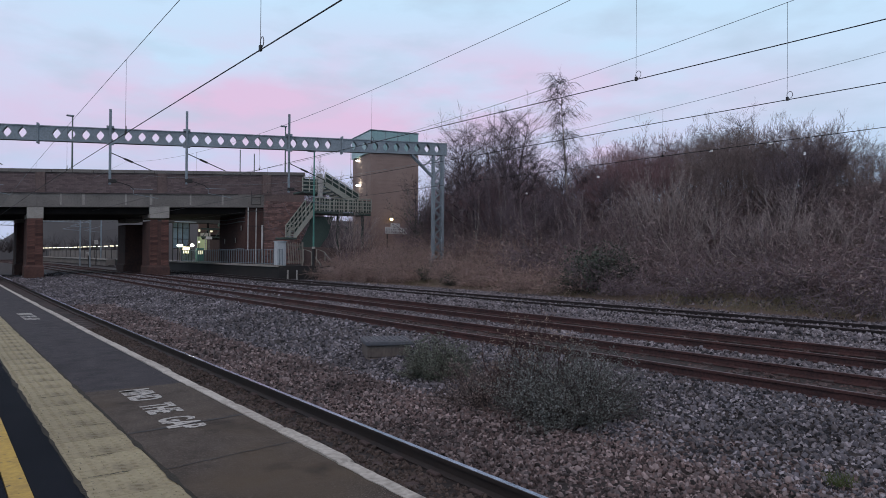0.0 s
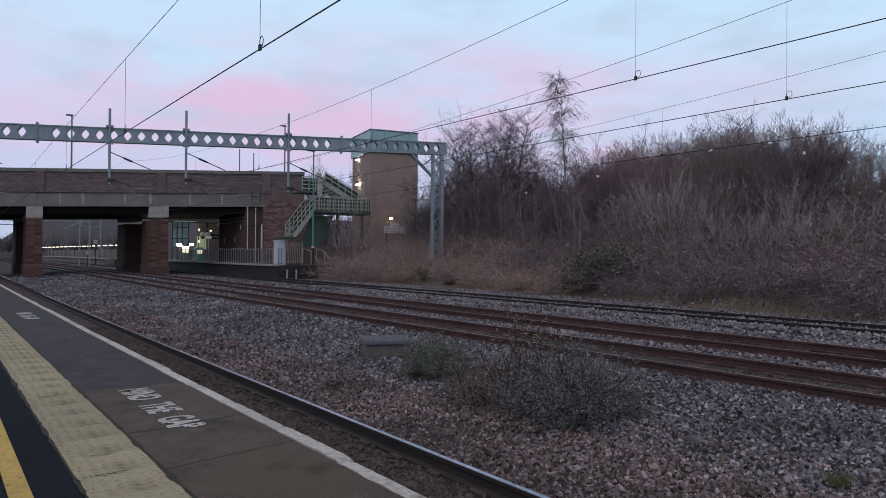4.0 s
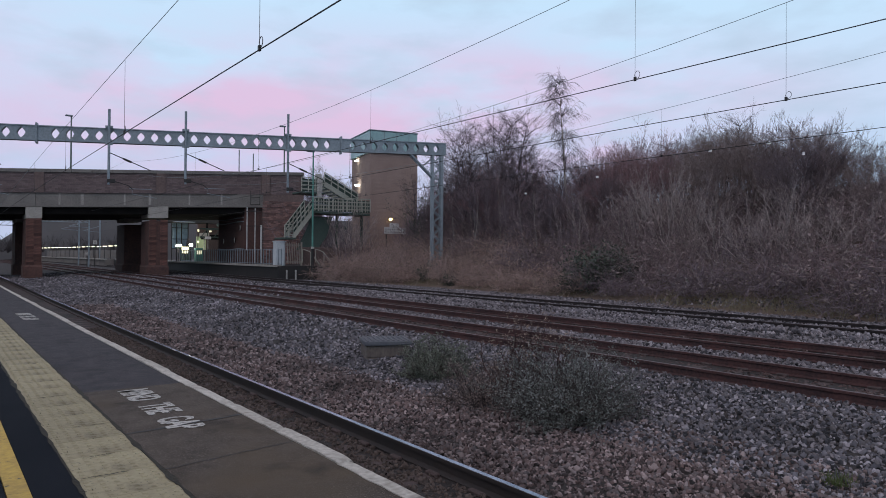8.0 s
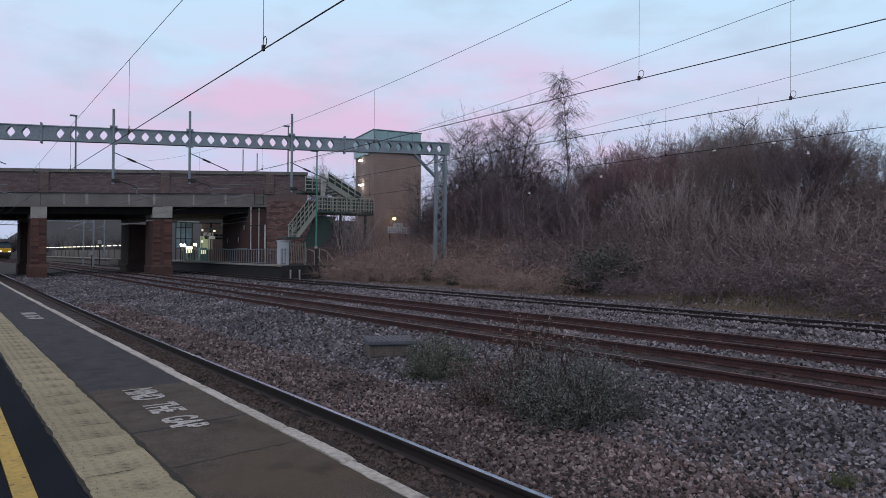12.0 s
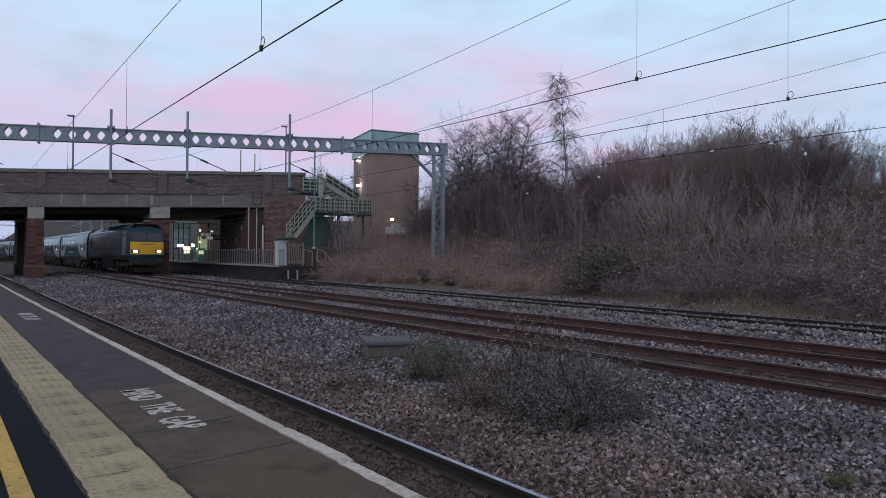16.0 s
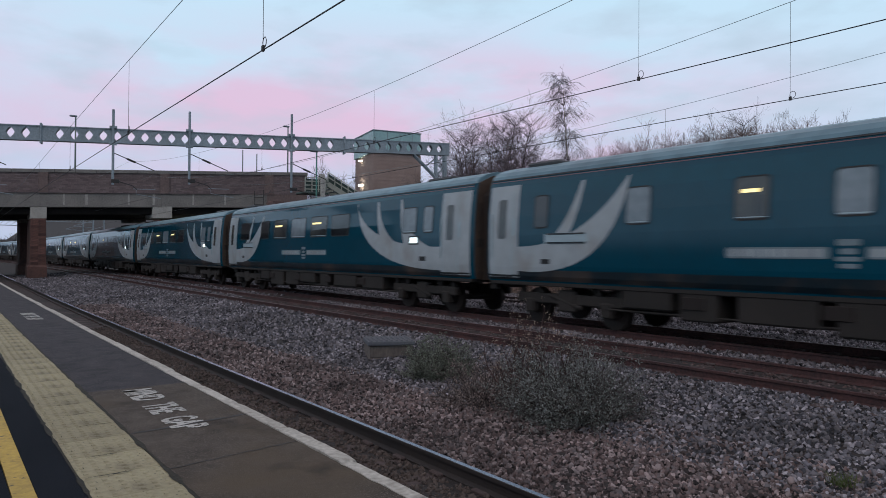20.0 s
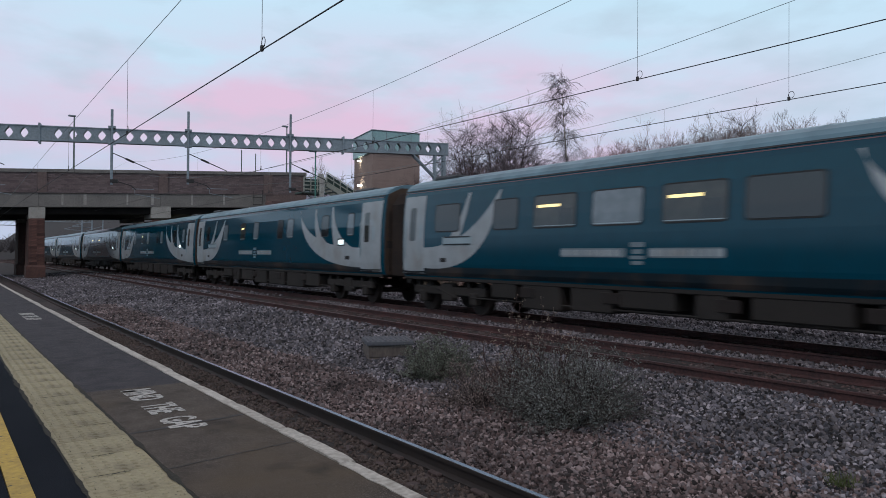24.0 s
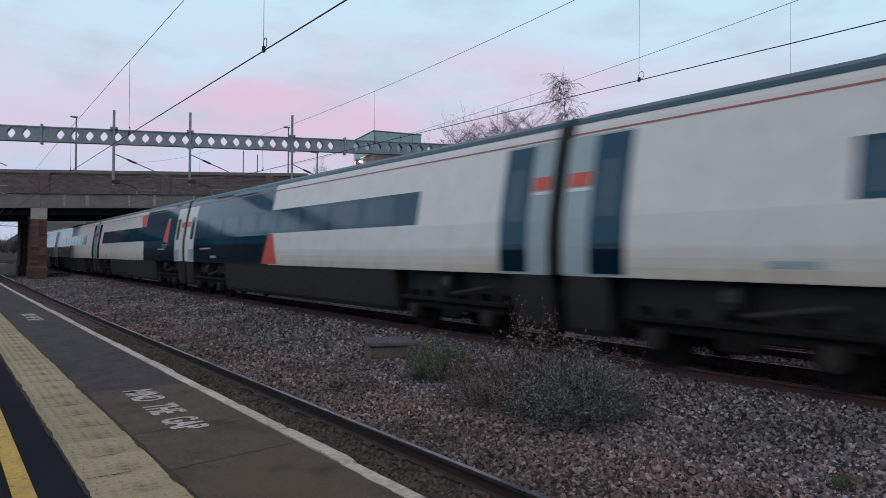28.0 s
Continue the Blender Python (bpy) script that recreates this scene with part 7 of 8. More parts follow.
def bogie(parent, yc, axles, r, zf, wheel_label="dark steel wheel", gear=None, wheels=None):
    g = Geo()
    span = max(axles) - min(axles) + 0.5
    for x in (-1.06, 1.06):
        g.box(x - 0.09, x + 0.09, yc - span / 2 - 0.25, yc + span / 2 + 0.25, zf - 0.12, zf + 0.14, 0.03)
        for a in axles:
            g.box(x - 0.14, x + 0.14, yc + a - 0.17, yc + a + 0.17, r - 0.17, r + 0.2, 0.04)
            g.tube([(x, yc + a - 0.32, zf - 0.1), (x, yc + a - 0.32, zf + 0.3)], 0.09, 8)
            g.tube([(x, yc + a + 0.32, zf - 0.1), (x, yc + a + 0.32, zf + 0.3)], 0.09, 8)
        g.tube([(x * 1.08, yc - 0.5, zf - 0.18), (x * 1.08, yc + 0.55, zf + 0.1)], 0.05, 6)
        g.box(x - 0.12, x + 0.12, yc - 0.3, yc + 0.3, zf - 0.3, zf + 0.24, 0.04)
    g.box(-1.08, 1.08, yc - 0.22, yc + 0.22, zf - 0.08, zf + 0.14, 0.03)
    bo = part("bogie", g, gear or P_UNDER, parent, "grimy bogie frame")
    for a in axles:
        w = Geo().disc((-0.79, yc + a, r), "x", r, 0.13, 24).disc((-0.71, yc + a, r), "x", r + 0.03, 0.03, 24).disc((-0.87, yc + a, r), "x", r * 0.45, 0.06, 16)
        w.disc((0.79, yc + a, r), "x", r, 0.13, 24).tube([(-0.8, yc + a, r), (0.8, yc + a, r)], 0.09, 8)
        part("wheelset", w, wheels or P_WHEEL, bo, wheel_label)
    return bo


def body_shell(prof, y0, y1, zmax=None, ends=0.0):
    """A lofted shell with the given half profile between y0 and y1."""
    g = Geo()
    pr = [p for p in prof if zmax is None or p[0] <= zmax]
    ring = [(-w, z) for z, w in pr] + [(w, z) for z, w in reversed(pr)]
    rows = []
    for y, k in ((y0, 0.94), (y0 + 0.06, 0.985), (y0 + 0.16, 1.0), (y1 - 0.16, 1.0), (y1 - 0.06, 0.985), (y1, 0.94)):
        rows.append([(x * k, y, z) for x, z in ring])
    g.loft(rows, True, True)
    return g


C_PROF = [(1.08, 1.30), (1.22, 1.355), (1.5, 1.38), (2.3, 1.38), (2.8, 1.36), (3.3, 1.315), (3.66, 1.265), (3.88, 1.20)]
C_ROOF = [(3.86, 1.225), (3.94, 1.19), (4.06, 1.05), (4.16, 0.82), (4.24, 0.5), (4.27, 0.2), (4.275, 0.02)]
C_LEN = 22.2


def sleeping_coach(wide):
    kind = "wide windows" if wide else "narrow compartment windows"
    c = thing("sleeper_coach", "dark teal sleeper coach with silver antler marking and " + kind, "railway coach", group="sleeper train coaches")
    L = 21.45
    o = 0.58 if wide else 0.0                      # this kind ends further from its trailing coupling
    y0, y1 = -L / 2, L / 2 - o
    part("body", body_shell(C_PROF, y0, y1), P_TEAL, c, "dark teal painted body")
    part("roof", body_shell(C_ROOF, y0 + 0.02, y1 - 0.02), P_ROOF, c, "blue-grey roof")
    sd = Side(C_PROF, C_LEN / 2)
    part("gutter", sd.rect(Geo(), 0.45 + o, C_LEN - 0.45, 3.825, 3.868, 0.016), P_DARKROOF, c, "dark gutter under the roof")
    # band darker than the side above it, with brown dirt flecks
    part("lower_band", sd.rect(Geo(), 0.5 + o, C_LEN - 0.5, 1.12, 1.40, 0.004), P_TEAL_LOW, c, "darker deep teal lower band with brown dirt")
    part("cantrail_line", sd.rect(Geo(), 0.45 + o, C_LEN - 0.45, 3.772, 3.790, 0.006), P_LINE_DULL, c, "thin salmon line below the roof")
    # brown grimy end walls with a corridor door frame
    for y, sy in ((y0, -1), (y1, 1)):
        g = Geo()
        ring = [(-w * 0.93, z) for z, w in C_PROF] + [(-0.6, 4.12), (0.6, 4.12)] + [(w * 0.93, z) for z, w in reversed(C_PROF)]
        g.loft([[(x, y + sy * e, z) for x, z in ring] for e in (-0.02, 0.03)], True, True)
        ew = part("end_wall", g, P_RUSTEND, c, "brown grimy end wall")
        part("step_iron", Geo().tube([(-1.1, y + sy * 0.06, 1.2), (-1.1, y + sy * 0.06, 3.3)], 0.02, 6).box(-1.2, -0.9, y + sy * 0.05 - 0.02, y + sy * 0.05 + 0.02, 2.0, 2.25, 0.005), P_UNDER, ew)
    # silver end panels with doors
    for u0, u1, d0, d1 in ((0.52 + o, 1.68 + o, 0.72 + o, 1.42 + o), (20.3, 21.74, 20.42, 21.14)):
        ep = part("door_panel", sd.rect(Geo(), u0, u1, 1.18, 3.66, 0.007), P_SILVER, c, "silver end panel")
        part("door", sd.rect(Geo(), d0, d1, 1.25, 3.5, 0.016), P_SILVER, ep, "silver passenger door")
        part("door_seam", sd.rect(Geo(), d0 - 0.025, d0, 1.25, 3.5, 0.018), P_GREY, ep)
        part("door_seam", sd.rect(Geo(), d1, d1 + 0.025, 1.25, 3.5, 0.018), P_GREY, ep)
        part("door_window", sd.rect(Geo(), d0 + 0.17, d1 - 0.2, 2.22, 3.28, 0.021, 0.06), P_GLASS_DIM, ep, "narrow dark door window")
        part("grab_rail", Geo().tube([sd.pt(d0 - 0.07, 1.7, 0.05, -1), sd.pt(d0 - 0.07, 2.9, 0.05, -1)], 0.016, 6), P_GREY, ep)
        part("handle_panel", sd.rect(Geo(), d1 + 0.05, d1 + 0.16, 2.3, 2.75, 0.02), P_GREY, ep)
        part("sill_plate", sd.rect(Geo(), d0 - 0.05, d1 + 0.05, 1.19, 1.225, 0.03), P_DARKROOF, ep)
    # small antler at the trailing end: base sweep and one prong
    g = Geo()
    sd.strip(g, bez((1.68 + o, 1.36), (4.9 + o, 1.15), (5.26 + o, 3.60), 14), bez((1.68 + o, 2.0), (4.0 + o, 2.0), (5.20 + o, 3.60), 14), 0.007)
    part("antler_base", g, P_SILVER, c, "silver antler sweep")
    g = Geo()
    sd.strip(g, bez((2.4 + o, 1.98), (3.4 + o, 2.30), (3.82 + o, 3.60)), bez((3.2 + o, 1.96), (3.78 + o, 2.5), (3.93 + o, 3.60)), 0.0075)
    part("antler_prong", g, P_SILVER, c, "silver antler prong")
    # large antler at the leading end: base sweep and two prongs
    g = Geo()
    sd.strip(g, bez((14.98, 3.62), (15.35, 1.30), (20.3, 1.30), 16), bez((14.90, 3.62), (15.75, 2.06), (20.3, 2.02), 16), 0.007)
    part("antler_base", g, P_SILVER, c, "large silver antler sweep")
    for t0, b0, b1 in ((16.36, 16.92, 18.3), (17.88, 18.3, 19.9)):
        g = Geo()
        sd.strip(g, bez((t0, 3.62), (t0 + 0.12, 2.5), (b0, 1.98)), bez((t0 + 0.13, 3.62), (t0 + 0.42, 2.36), (b1, 1.98)), 0.0075)
        part("antler_prong", g, P_SILVER, c, "silver antler prong")
    # windows: some with a lowered blind, some dim with a lit room behind
    if wide:
        wins = [(2.86, 4.05, 1), (5.6, 6.55, 1), (7.2, 8.6, 2), (9.15, 10.55, 0), (11.1, 12.55, 2), (12.95, 14.4, 1), (18.12, 18.92, 0), (19.37, 19.84, 3)]
    else:
        wins = [(2.3, 2.75, 1), (5.22, 5.83, 0), (7.81, 8.46, 2), (9.66, 10.24, 0), (12.6, 13.2, 1), (13.7, 14.3, 0), (17.1, 17.7, 1), (19.3, 19.75, 3)]
    for a, b, look_in in wins:
        w = part("window", sd.rect(Geo(), a - 0.035, b + 0.035, 2.465, 3.325, 0.010, 0.09), P_BLACK, c, "dark rubber window surround")
        part("pane", sd.rect(Geo(), a, b, 2.5, 3.29, 0.014, 0.08), (P_GLASS_PALE, P_GLASS, P_GLASS_DIM, P_GLASS_PALE)[look_in], w, ("pale blind behind the pane", "", "dim room behind the pane", "blind behind the pane")[look_in])
        if look_in != 1:
            part("lower_rail", sd.rect(Geo(), a + 0.02, b - 0.02, 2.515, 2.535, 0.016), P_GREY, w)
        if look_in == 2:
            part("light_strip", sd.rect(Geo(), a + 0.12, a + 0.12 + (b - a) * 0.55, 3.0, 3.07, 0.017), P_LIT, w, "warm interior light")
            part("seat_back", sd.rect(Geo(), a + (b - a) * 0.62, b - 0.08, 2.54, 2.95, 0.0165, 0.06), P_GLASS, w, "dark seat behind the pane")
    d = part("destination_display", sd.rect(Geo(), 18.55, 19.1, 2.10, 2.38, 0.016), P_BLACK, c)
    part("screen", sd.rect(Geo(), 18.62, 19.03, 2.15, 2.33, 0.021), P_DISPLAY, d, "lit white display")
    part("vent_grille", sd.rect(Geo(), 2.68 + o, 4.08 + o, 2.08, 2.32, 0.018), P_GREY, c, "grey ventilation grille")
    for z in (2.09, 2.31):
        part("grille_slat", sd.rect(Geo(), 2.74 + o, 4.02 + o, z - 0.02, z + 0.02, 0.024), P_TEAL_LOW, c)
    part("data_plate", sd.rect(Geo(), 19.15, 19.5, 1.58, 1.72, 0.015), P_BLACK, c)
    part("data_plate", sd.rect(Geo(), 2.55 + o, 2.85 + o, 1.56, 1.68, 0.015), P_BLACK, c)
    # lettering along the side as bars of uneven length, with an emblem between two words
    lr = random.Random(3)
    for a, b in ((7.62 + o * 0.9, 9.55 + o), (10.15 + o, 11.95 + o)):
        part("name_bar", sd.rect(Geo(), a, b, 1.74, 1.95, 0.009, 0.05), P_LETTER, c, "dull silver lettering bar")
        u = a + 0.06
        while u < b - 0.12:
            wd = lr.uniform(0.08, 0.16)
            part("letter_bar", sd.rect(Geo(), u, min(u + wd, b - 0.05), 1.775, 1.915, 0.012), P_SILVER, c)
            u += wd + lr.uniform(0.04, 0.08)
    for z0, z1, e in ((1.58, 1.66, 0.16), (1.70, 1.78, 0.2), (1.82, 1.92, 0.14), (1.97, 2.08, 0.19)):
        part("emblem", sd.rect(Geo(), 9.86 + o - e, 9.86 + o + e, z0, z1, 0.010, 0.03), P_LETTER, c, "small silver emblem")
    # underframe boxes
    rnd = random.Random(5 if wide else 9)
    y = -5.6
    while y < 5.4:
        ln = rnd.uniform(0.7, 1.9)
        part("equipment_box", Geo().box(-1.28, 1.28, y, y + ln, rnd.uniform(0.36, 0.6), 1.1, 0.04), P_UNDER, c, "grimy underframe box")
        y += ln + rnd.uniform(0.15, 0.5)
    part("solebar", Geo().box(-1.3, 1.3, y0 + 0.1, y1 - 0.1, 0.98, 1.12, 0.02), P_UNDER, c)
    part("centre_tank", Geo().box(-0.6, 0.6, -6.3, 6.3, 0.42, 1.0, 0.05), P_BLACK, c, "black tanks and pipes between the boxes")
    for y in (-4.4, -1.7, 1.2, 4.0):
        part("box_lid", Geo().box(-1.31, -1.27, y, y + 0.5, 0.66, 0.92, 0.01), P_WHEEL, c)
    part("brake_pipe", Geo().tube([(-1.2, -6.6, 0.52), (-1.2, 6.6, 0.52)], 0.025, 6), P_UNDER, c)
    bogie(c, -7.9, (-1.28, 1.28), 0.46, 0.66)
    bogie(c, 7.9, (-1.28, 1.28), 0.46, 0.66)
    # gangway bellows and corridor end
    g = Geo()
    folds = []
    fold = (0.80 + o) / 14
    for k in range(15):
        w = 0.92 if k % 2 else 1.02
        folds.append([(-w, y1 - 0.05 + k * fold, 1.05), (w, y1 - 0.05 + k * fold, 1.05), (w, y1 - 0.05 + k * fold, 3.5), (w * 0.7, y1 - 0.05 + k * fold, 2.9 + w), (-w * 0.7, y1 - 0.05 + k * fold, 2.9 + w), (-w, y1 - 0.05 + k * fold, 3.5)])
    g.loft(folds, True, True)
    part("gangway", g, P_BELLOWS, c, "black ribbed gangway bellows")
    part("coupler", Geo().tube([(0, y1 - 0.1, 0.95), (0, y1 + 0.78 + o, 0.95)], 0.12, 8).box(-0.95, -0.75, y1, y1 + 0.3, 0.8, 1.05, 0.03), P_UNDER, c)
    part("roof_pod", Geo().box(-0.7, 0.7, y1 - 2.1, y1 - 0.9, 4.12, 4.32, 0.06), P_DARKROOF, c, "dark roof pod")
    part("roof_pod", Geo().box(-0.6, 0.6, y0 + 2.0, y0 + 3.4, 4.12, 4.31, 0.06), P_DARKROOF, c, "dark roof pod")
    for y in (-6.2, -3.0, 0.4, 3.6, 6.6):
        part("roof_rib", Geo().loft([[(x, y + e, z + 0.012) for z, w in C_ROOF for x in (-w,)] + [(w, y + e, z + 0.012) for z, w in reversed(C_ROOF)] for e in (-0.03, 0.03)], False), P_ROOF, c)
    return c


L_PROF = [(1.42, 1.30), (1.55, 1.335), (2.4, 1.335), (3.3, 1.325), (3.72, 1.31)]
L_ROOF = [(3.72, 1.31), (3.80, 1.29), (4.10, 0.98), (4.20, 0.72), (4.23, 0.3), (4.235, 0.02)]


def locomotive():
    c = thing("electric_locomotive", "dark blue electric locomotive with yellow front and lit headlamps", "locomotive")
    yb = 9.72
    # body with raked cab fronts
    ring = [(-w, z) for z, w in L_PROF + L_ROOF[1:]] + [(w, z) for z, w in reversed(L_PROF + L_ROOF[1:])]

    def nose(z):
        return 0.62 if z < 2.7 else 0.62 - 0.62 * (z - 2.7) / 1.0 * 0.9 if z < 3.8 else -0.05
    g = Geo()
    g.loft([[(x, y, z) for x, z in ring] for y in (-yb, yb)], True, False)
    part("body", g, P_LOCO, c, "dark blue body side").data.materials.append(P_LOCO_ROOF)
    ob = c.children[0]
    nL = len(L_PROF)
    for p in ob.data.polygons:
        zc = sum(ob.data.vertices[i].co.z for i in p.vertices) / len(p.vertices)
        if zc > 3.76:
            p.material_index = 1
    sd = Side(L_PROF, yb)
    part("cantrail_line", sd.rect(Geo(), 0.2, 2 * yb - 0.1, 3.66, 3.70, 0.006), P_LINE, c, "thin salmon cantrail line")
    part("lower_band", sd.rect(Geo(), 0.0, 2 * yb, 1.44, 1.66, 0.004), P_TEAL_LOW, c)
    # fronts
    for sg, lab in ((-1, "front"), (1, "rear")):
        def fr(x, z, off=0.0):
            # y of the front face with rounded corners
            k = min(1.0, abs(x) / 1.335)
            return sg * (yb + (nose(z) + off) * (1 - 0.18 * k ** 4))
        def face(z0, z1, x0, x1, off, nx=10, nz=4):
            rows = []
            for i in range(nz + 1):
                z = z0 + (z1 - z0) * i / nz
                rows.append([(x0 + (x1 - x0) * j / nx, fr(x0 + (x1 - x0) * j / nx, z, off), z) for j in range(nx + 1)])
            return Geo().loft(rows, False)
        cab = part("cab_front", face(1.42, 3.86, -1.335, 1.335, 0, 14, 14), P_LOCO, c, "dark blue cab front")
        # cheeks close the step between body and front
        for sx in (-1, 1):
            gg = Geo()
            zs = [1.42 + (3.86 - 1.42) * i / 14 for i in range(15)]
            gg.loft([[(sx * half(L_PROF, z), sg * (yb - 0.01), z) for z in zs], [(sx * 1.335, fr(1.335, z), z) for z in zs]], False)
            part("cab_cheek", gg, P_LOCO, cab)
        part("warning_panel", face(1.68, 2.72, -1.30, 1.30, 0.012), P_YELLOW, cab, "bright yellow warning panel")
        part("grille", face(2.5, 2.56, -0.5, 0.5, 0.02), P_BLACK, cab)
        for x0, x1 in ((-1.16, -0.07), (0.07, 1.16)):
            part("windscreen", face(2.82, 3.5, x0, x1, 0.012, 8, 4), P_GLASS, cab, "dark reflecting windscreen")
        part("roof_dome", Geo().loft([[(x, sg * (yb - 0.12 + 0.16 * (1 - (abs(x) / 1.3) ** 2)), 3.82) for x in (-1.3, -0.9, -0.4, 0, 0.4, 0.9, 1.3)],
                                      [(x * 0.9, sg * (yb - 0.42 + 0.22 * (1 - (abs(x) / 1.3) ** 2)), 4.08) for x in (-1.3, -0.9, -0.4, 0, 0.4, 0.9, 1.3)],
                                      [(x * 0.6, sg * (yb - 1.6), 4.245) for x in (-1.3, -0.9, -0.4, 0, 0.4, 0.9, 1.3)]], False), P_DARKROOF, cab, "black cab roof dome")
        part("horn_box", Geo().box(-0.35, 0.35, sg * (yb - 0.35) - 0.2, sg * (yb - 0.35) + 0.2, 4.1, 4.28, 0.05), P_DARKROOF, cab)
        for x in (-0.92, 0.92):
            la = part("headlamp_housing", face(1.78, 2.06, x - 0.3, x + 0.3, 0.02, 4, 2), P_BLACK, cab, "black headlamp housing")
            if sg < 0:
                part("headlamp", face(1.84, 2.0, x - 0.2 + 0.05, x + 0.2 - 0.05, 0.05, 4, 2), P_LAMP, la, "bright lit headlamp")
            bf = Geo().tube([(x, sg * (yb + 0.55), 1.08), (x, sg * (yb + 0.95), 1.08)], 0.11, 10)
            bf.box(x - 0.28, x + 0.28, sg * (yb + 0.98) - 0.03, sg * (yb + 0.98) + 0.03, 0.9, 1.26, 0.02)
            part("buffer", bf, P_UNDER, cab, "black oval buffer")
        part("buffer_beam", Geo().box(-1.25, 1.25, sg * (yb + 0.2) - 0.42, sg * (yb + 0.2) + 0.42, 0.72, 1.44, 0.05), P_UNDER, cab, "grimy buffer beam")
        pipes = Geo()
        for x in (-0.5, -0.3, 0.25, 0.45):
            pipes.tube([(x, sg * (yb + 0.6), 1.0), (x, sg * (yb + 0.75), 0.75), (x, sg * (yb + 0.7), 0.45)], 0.03, 6)
        pipes.box(-0.12, 0.12, sg * (yb + 0.7) - 0.12, sg * (yb + 0.7) + 0.12, 0.75, 1.05, 0.03)
        pipes.box(-1.0, 1.0, sg * (yb + 0.35) - 0.05, sg * (yb + 0.35) + 0.05, 0.2, 0.6, 0.03)
        part("coupling_gear", pipes, P_UNDER, cab)
    # side doors, windows, grab rails and marks; u runs from the bridge end
    for u in (1.05, 2 * yb - 1.95):
        d = part("cab_door", sd.rect(Geo(), u, u + 0.85, 1.62, 3.55, 0.012), P_GREY, c, "grey framed cab door")
        part("door_leaf", sd.rect(Geo(), u + 0.13, u + 0.72, 1.66, 3.5, 0.018), P_LOCO, d)
        part("door_window", sd.rect(Geo(), u + 0.22, u + 0.63, 2.75, 3.4, 0.024, 0.05), P_GLASS, d)
        part("grab_rail", Geo().tube([sd.pt(u + 0.02, 1.7, 0.06, -1), sd.pt(u + 0.02, 3.2, 0.06, -1)], 0.02, 6).tube([sd.pt(u + 0.83, 1.7, 0.06, -1), sd.pt(u + 0.83, 3.2, 0.06, -1)], 0.02, 6), P_SILVER, d)
        part("notice", sd.rect(Geo(), u - 0.25 if u > 5 else u + 0.9, u + 0.05 if u > 5 else u + 1.15, 1.75, 2.15, 0.02), P_SILVER, d, "white notice plate")
    for u in (0.15, 2 * yb - 0.95):
        part("cab_side_window", sd.rect(Geo(), u, u + 0.8, 2.78, 3.52, 0.012, 0.07), P_GLASS, c, "cab side window")
    for u in (2 * yb - 4.72, 2 * yb - 3.85):
        part("louvre_window", sd.rect(Geo(), u, u + 0.55, 2.55, 3.48, 0.012, 0.04), P_GLASS, c, "dark machine-room window")
    em = Geo()
    ue = 2 * yb - 9.6
    sd.strip(em, bez((ue - 0.45, 3.4), (ue - 0.25, 2.9), (ue - 0.4, 2.45), 6), bez((ue - 0.2, 3.4), (ue - 0.02, 2.9), (ue - 0.15, 2.45), 6), 0.01)
    sd.strip(em, bez((ue - 0.3, 2.9), (ue + 0.2, 3.1), (ue + 0.15, 2.4), 6), bez((ue - 0.3, 2.75), (ue + 0.02, 2.85), (ue, 2.4), 6), 0.01)
    ring_o = [(ue - 0.1 + 0.42 * math.cos(t * 0.5236), 2.0 + 0.42 * math.sin(t * 0.5236)) for t in range(13)]
    ring_i = [(ue - 0.1 + 0.25 * math.cos(t * 0.5236), 2.0 + 0.25 * math.sin(t * 0.5236)) for t in range(13)]
    sd.strip(em, ring_o, ring_i, 0.01)
    part("silver_emblem", em, P_SILVER, c, "silver abstract emblem")
    for u in (3.2, 3.7, 5.0, 8.9, 10.2, 14.6, 15.2):
        part("sole_plate", sd.rect(Geo(), u, u + 0.42, 1.47, 1.53, 0.012), P_SILVER, c)
    part("number_bar", sd.rect(Geo(), 0.25, 1.0, 2.55, 2.68, 0.012), P_SILVER, c, "white number bar")
    # roof gear: two pantographs folded, one raised partly, insulators
    for k, y in enumerate((-5.6, 5.2)):
        h = 4.28
        pg = part("pantograph_base", Geo().box(-0.55, 0.55, y - 0.8, y + 0.8, 4.2, 4.3, 0.02), P_DARKROOF, c)
        lift = 0.55 if k == 1 else 0.12
        part("pantograph_arm", Geo().tube([(0, y - 0.6, 4.32), (0, y + 0.8, 4.32 + lift * 0.5), (0, y - 0.5, 4.34 + lift)], 0.04, 6), P_DARKROOF, pg)
        part("pantograph_head", Geo().tube([(-0.75, y - 0.5, 4.3 + lift), (-0.5, y - 0.5, 4.37 + lift), (0.5, y - 0.5, 4.37 + lift), (0.75, y - 0.5, 4.3 + lift)], 0.03, 6).tube([(-0.6, y - 0.3, 4.37 + lift), (0.6, y - 0.3, 4.37 + lift)], 0.03, 6), P_DARKROOF, pg)
    part("roof_hatch", Geo().box(-0.7, 0.7, -3.9, -0.4, 4.18, 4.31, 0.05), P_DARKROOF, c, "dark roof hatch")
    part("roof_hatch", Geo().box(-0.7, 0.7, -0.1, 3.2, 4.18, 4.29, 0.05), P_DARKROOF, c, "dark roof hatch")
    for y in (-7.4, -1.0, 2.2, 7.2):
        part("roof_louvre", Geo().add([(-1.302, y, 3.8), (-1.302, y + 1.1, 3.8), (-1.0, y + 1.1, 4.11), (-1.0, y, 4.11)], [(0, 1, 2, 3)]), P_DARKROOF, c)
    # underframe and three-axle bogies
    for y in (-6.1, 6.1):
        bogie(c, y, (-1.95, 0.0, 1.95), 0.56, 0.78)
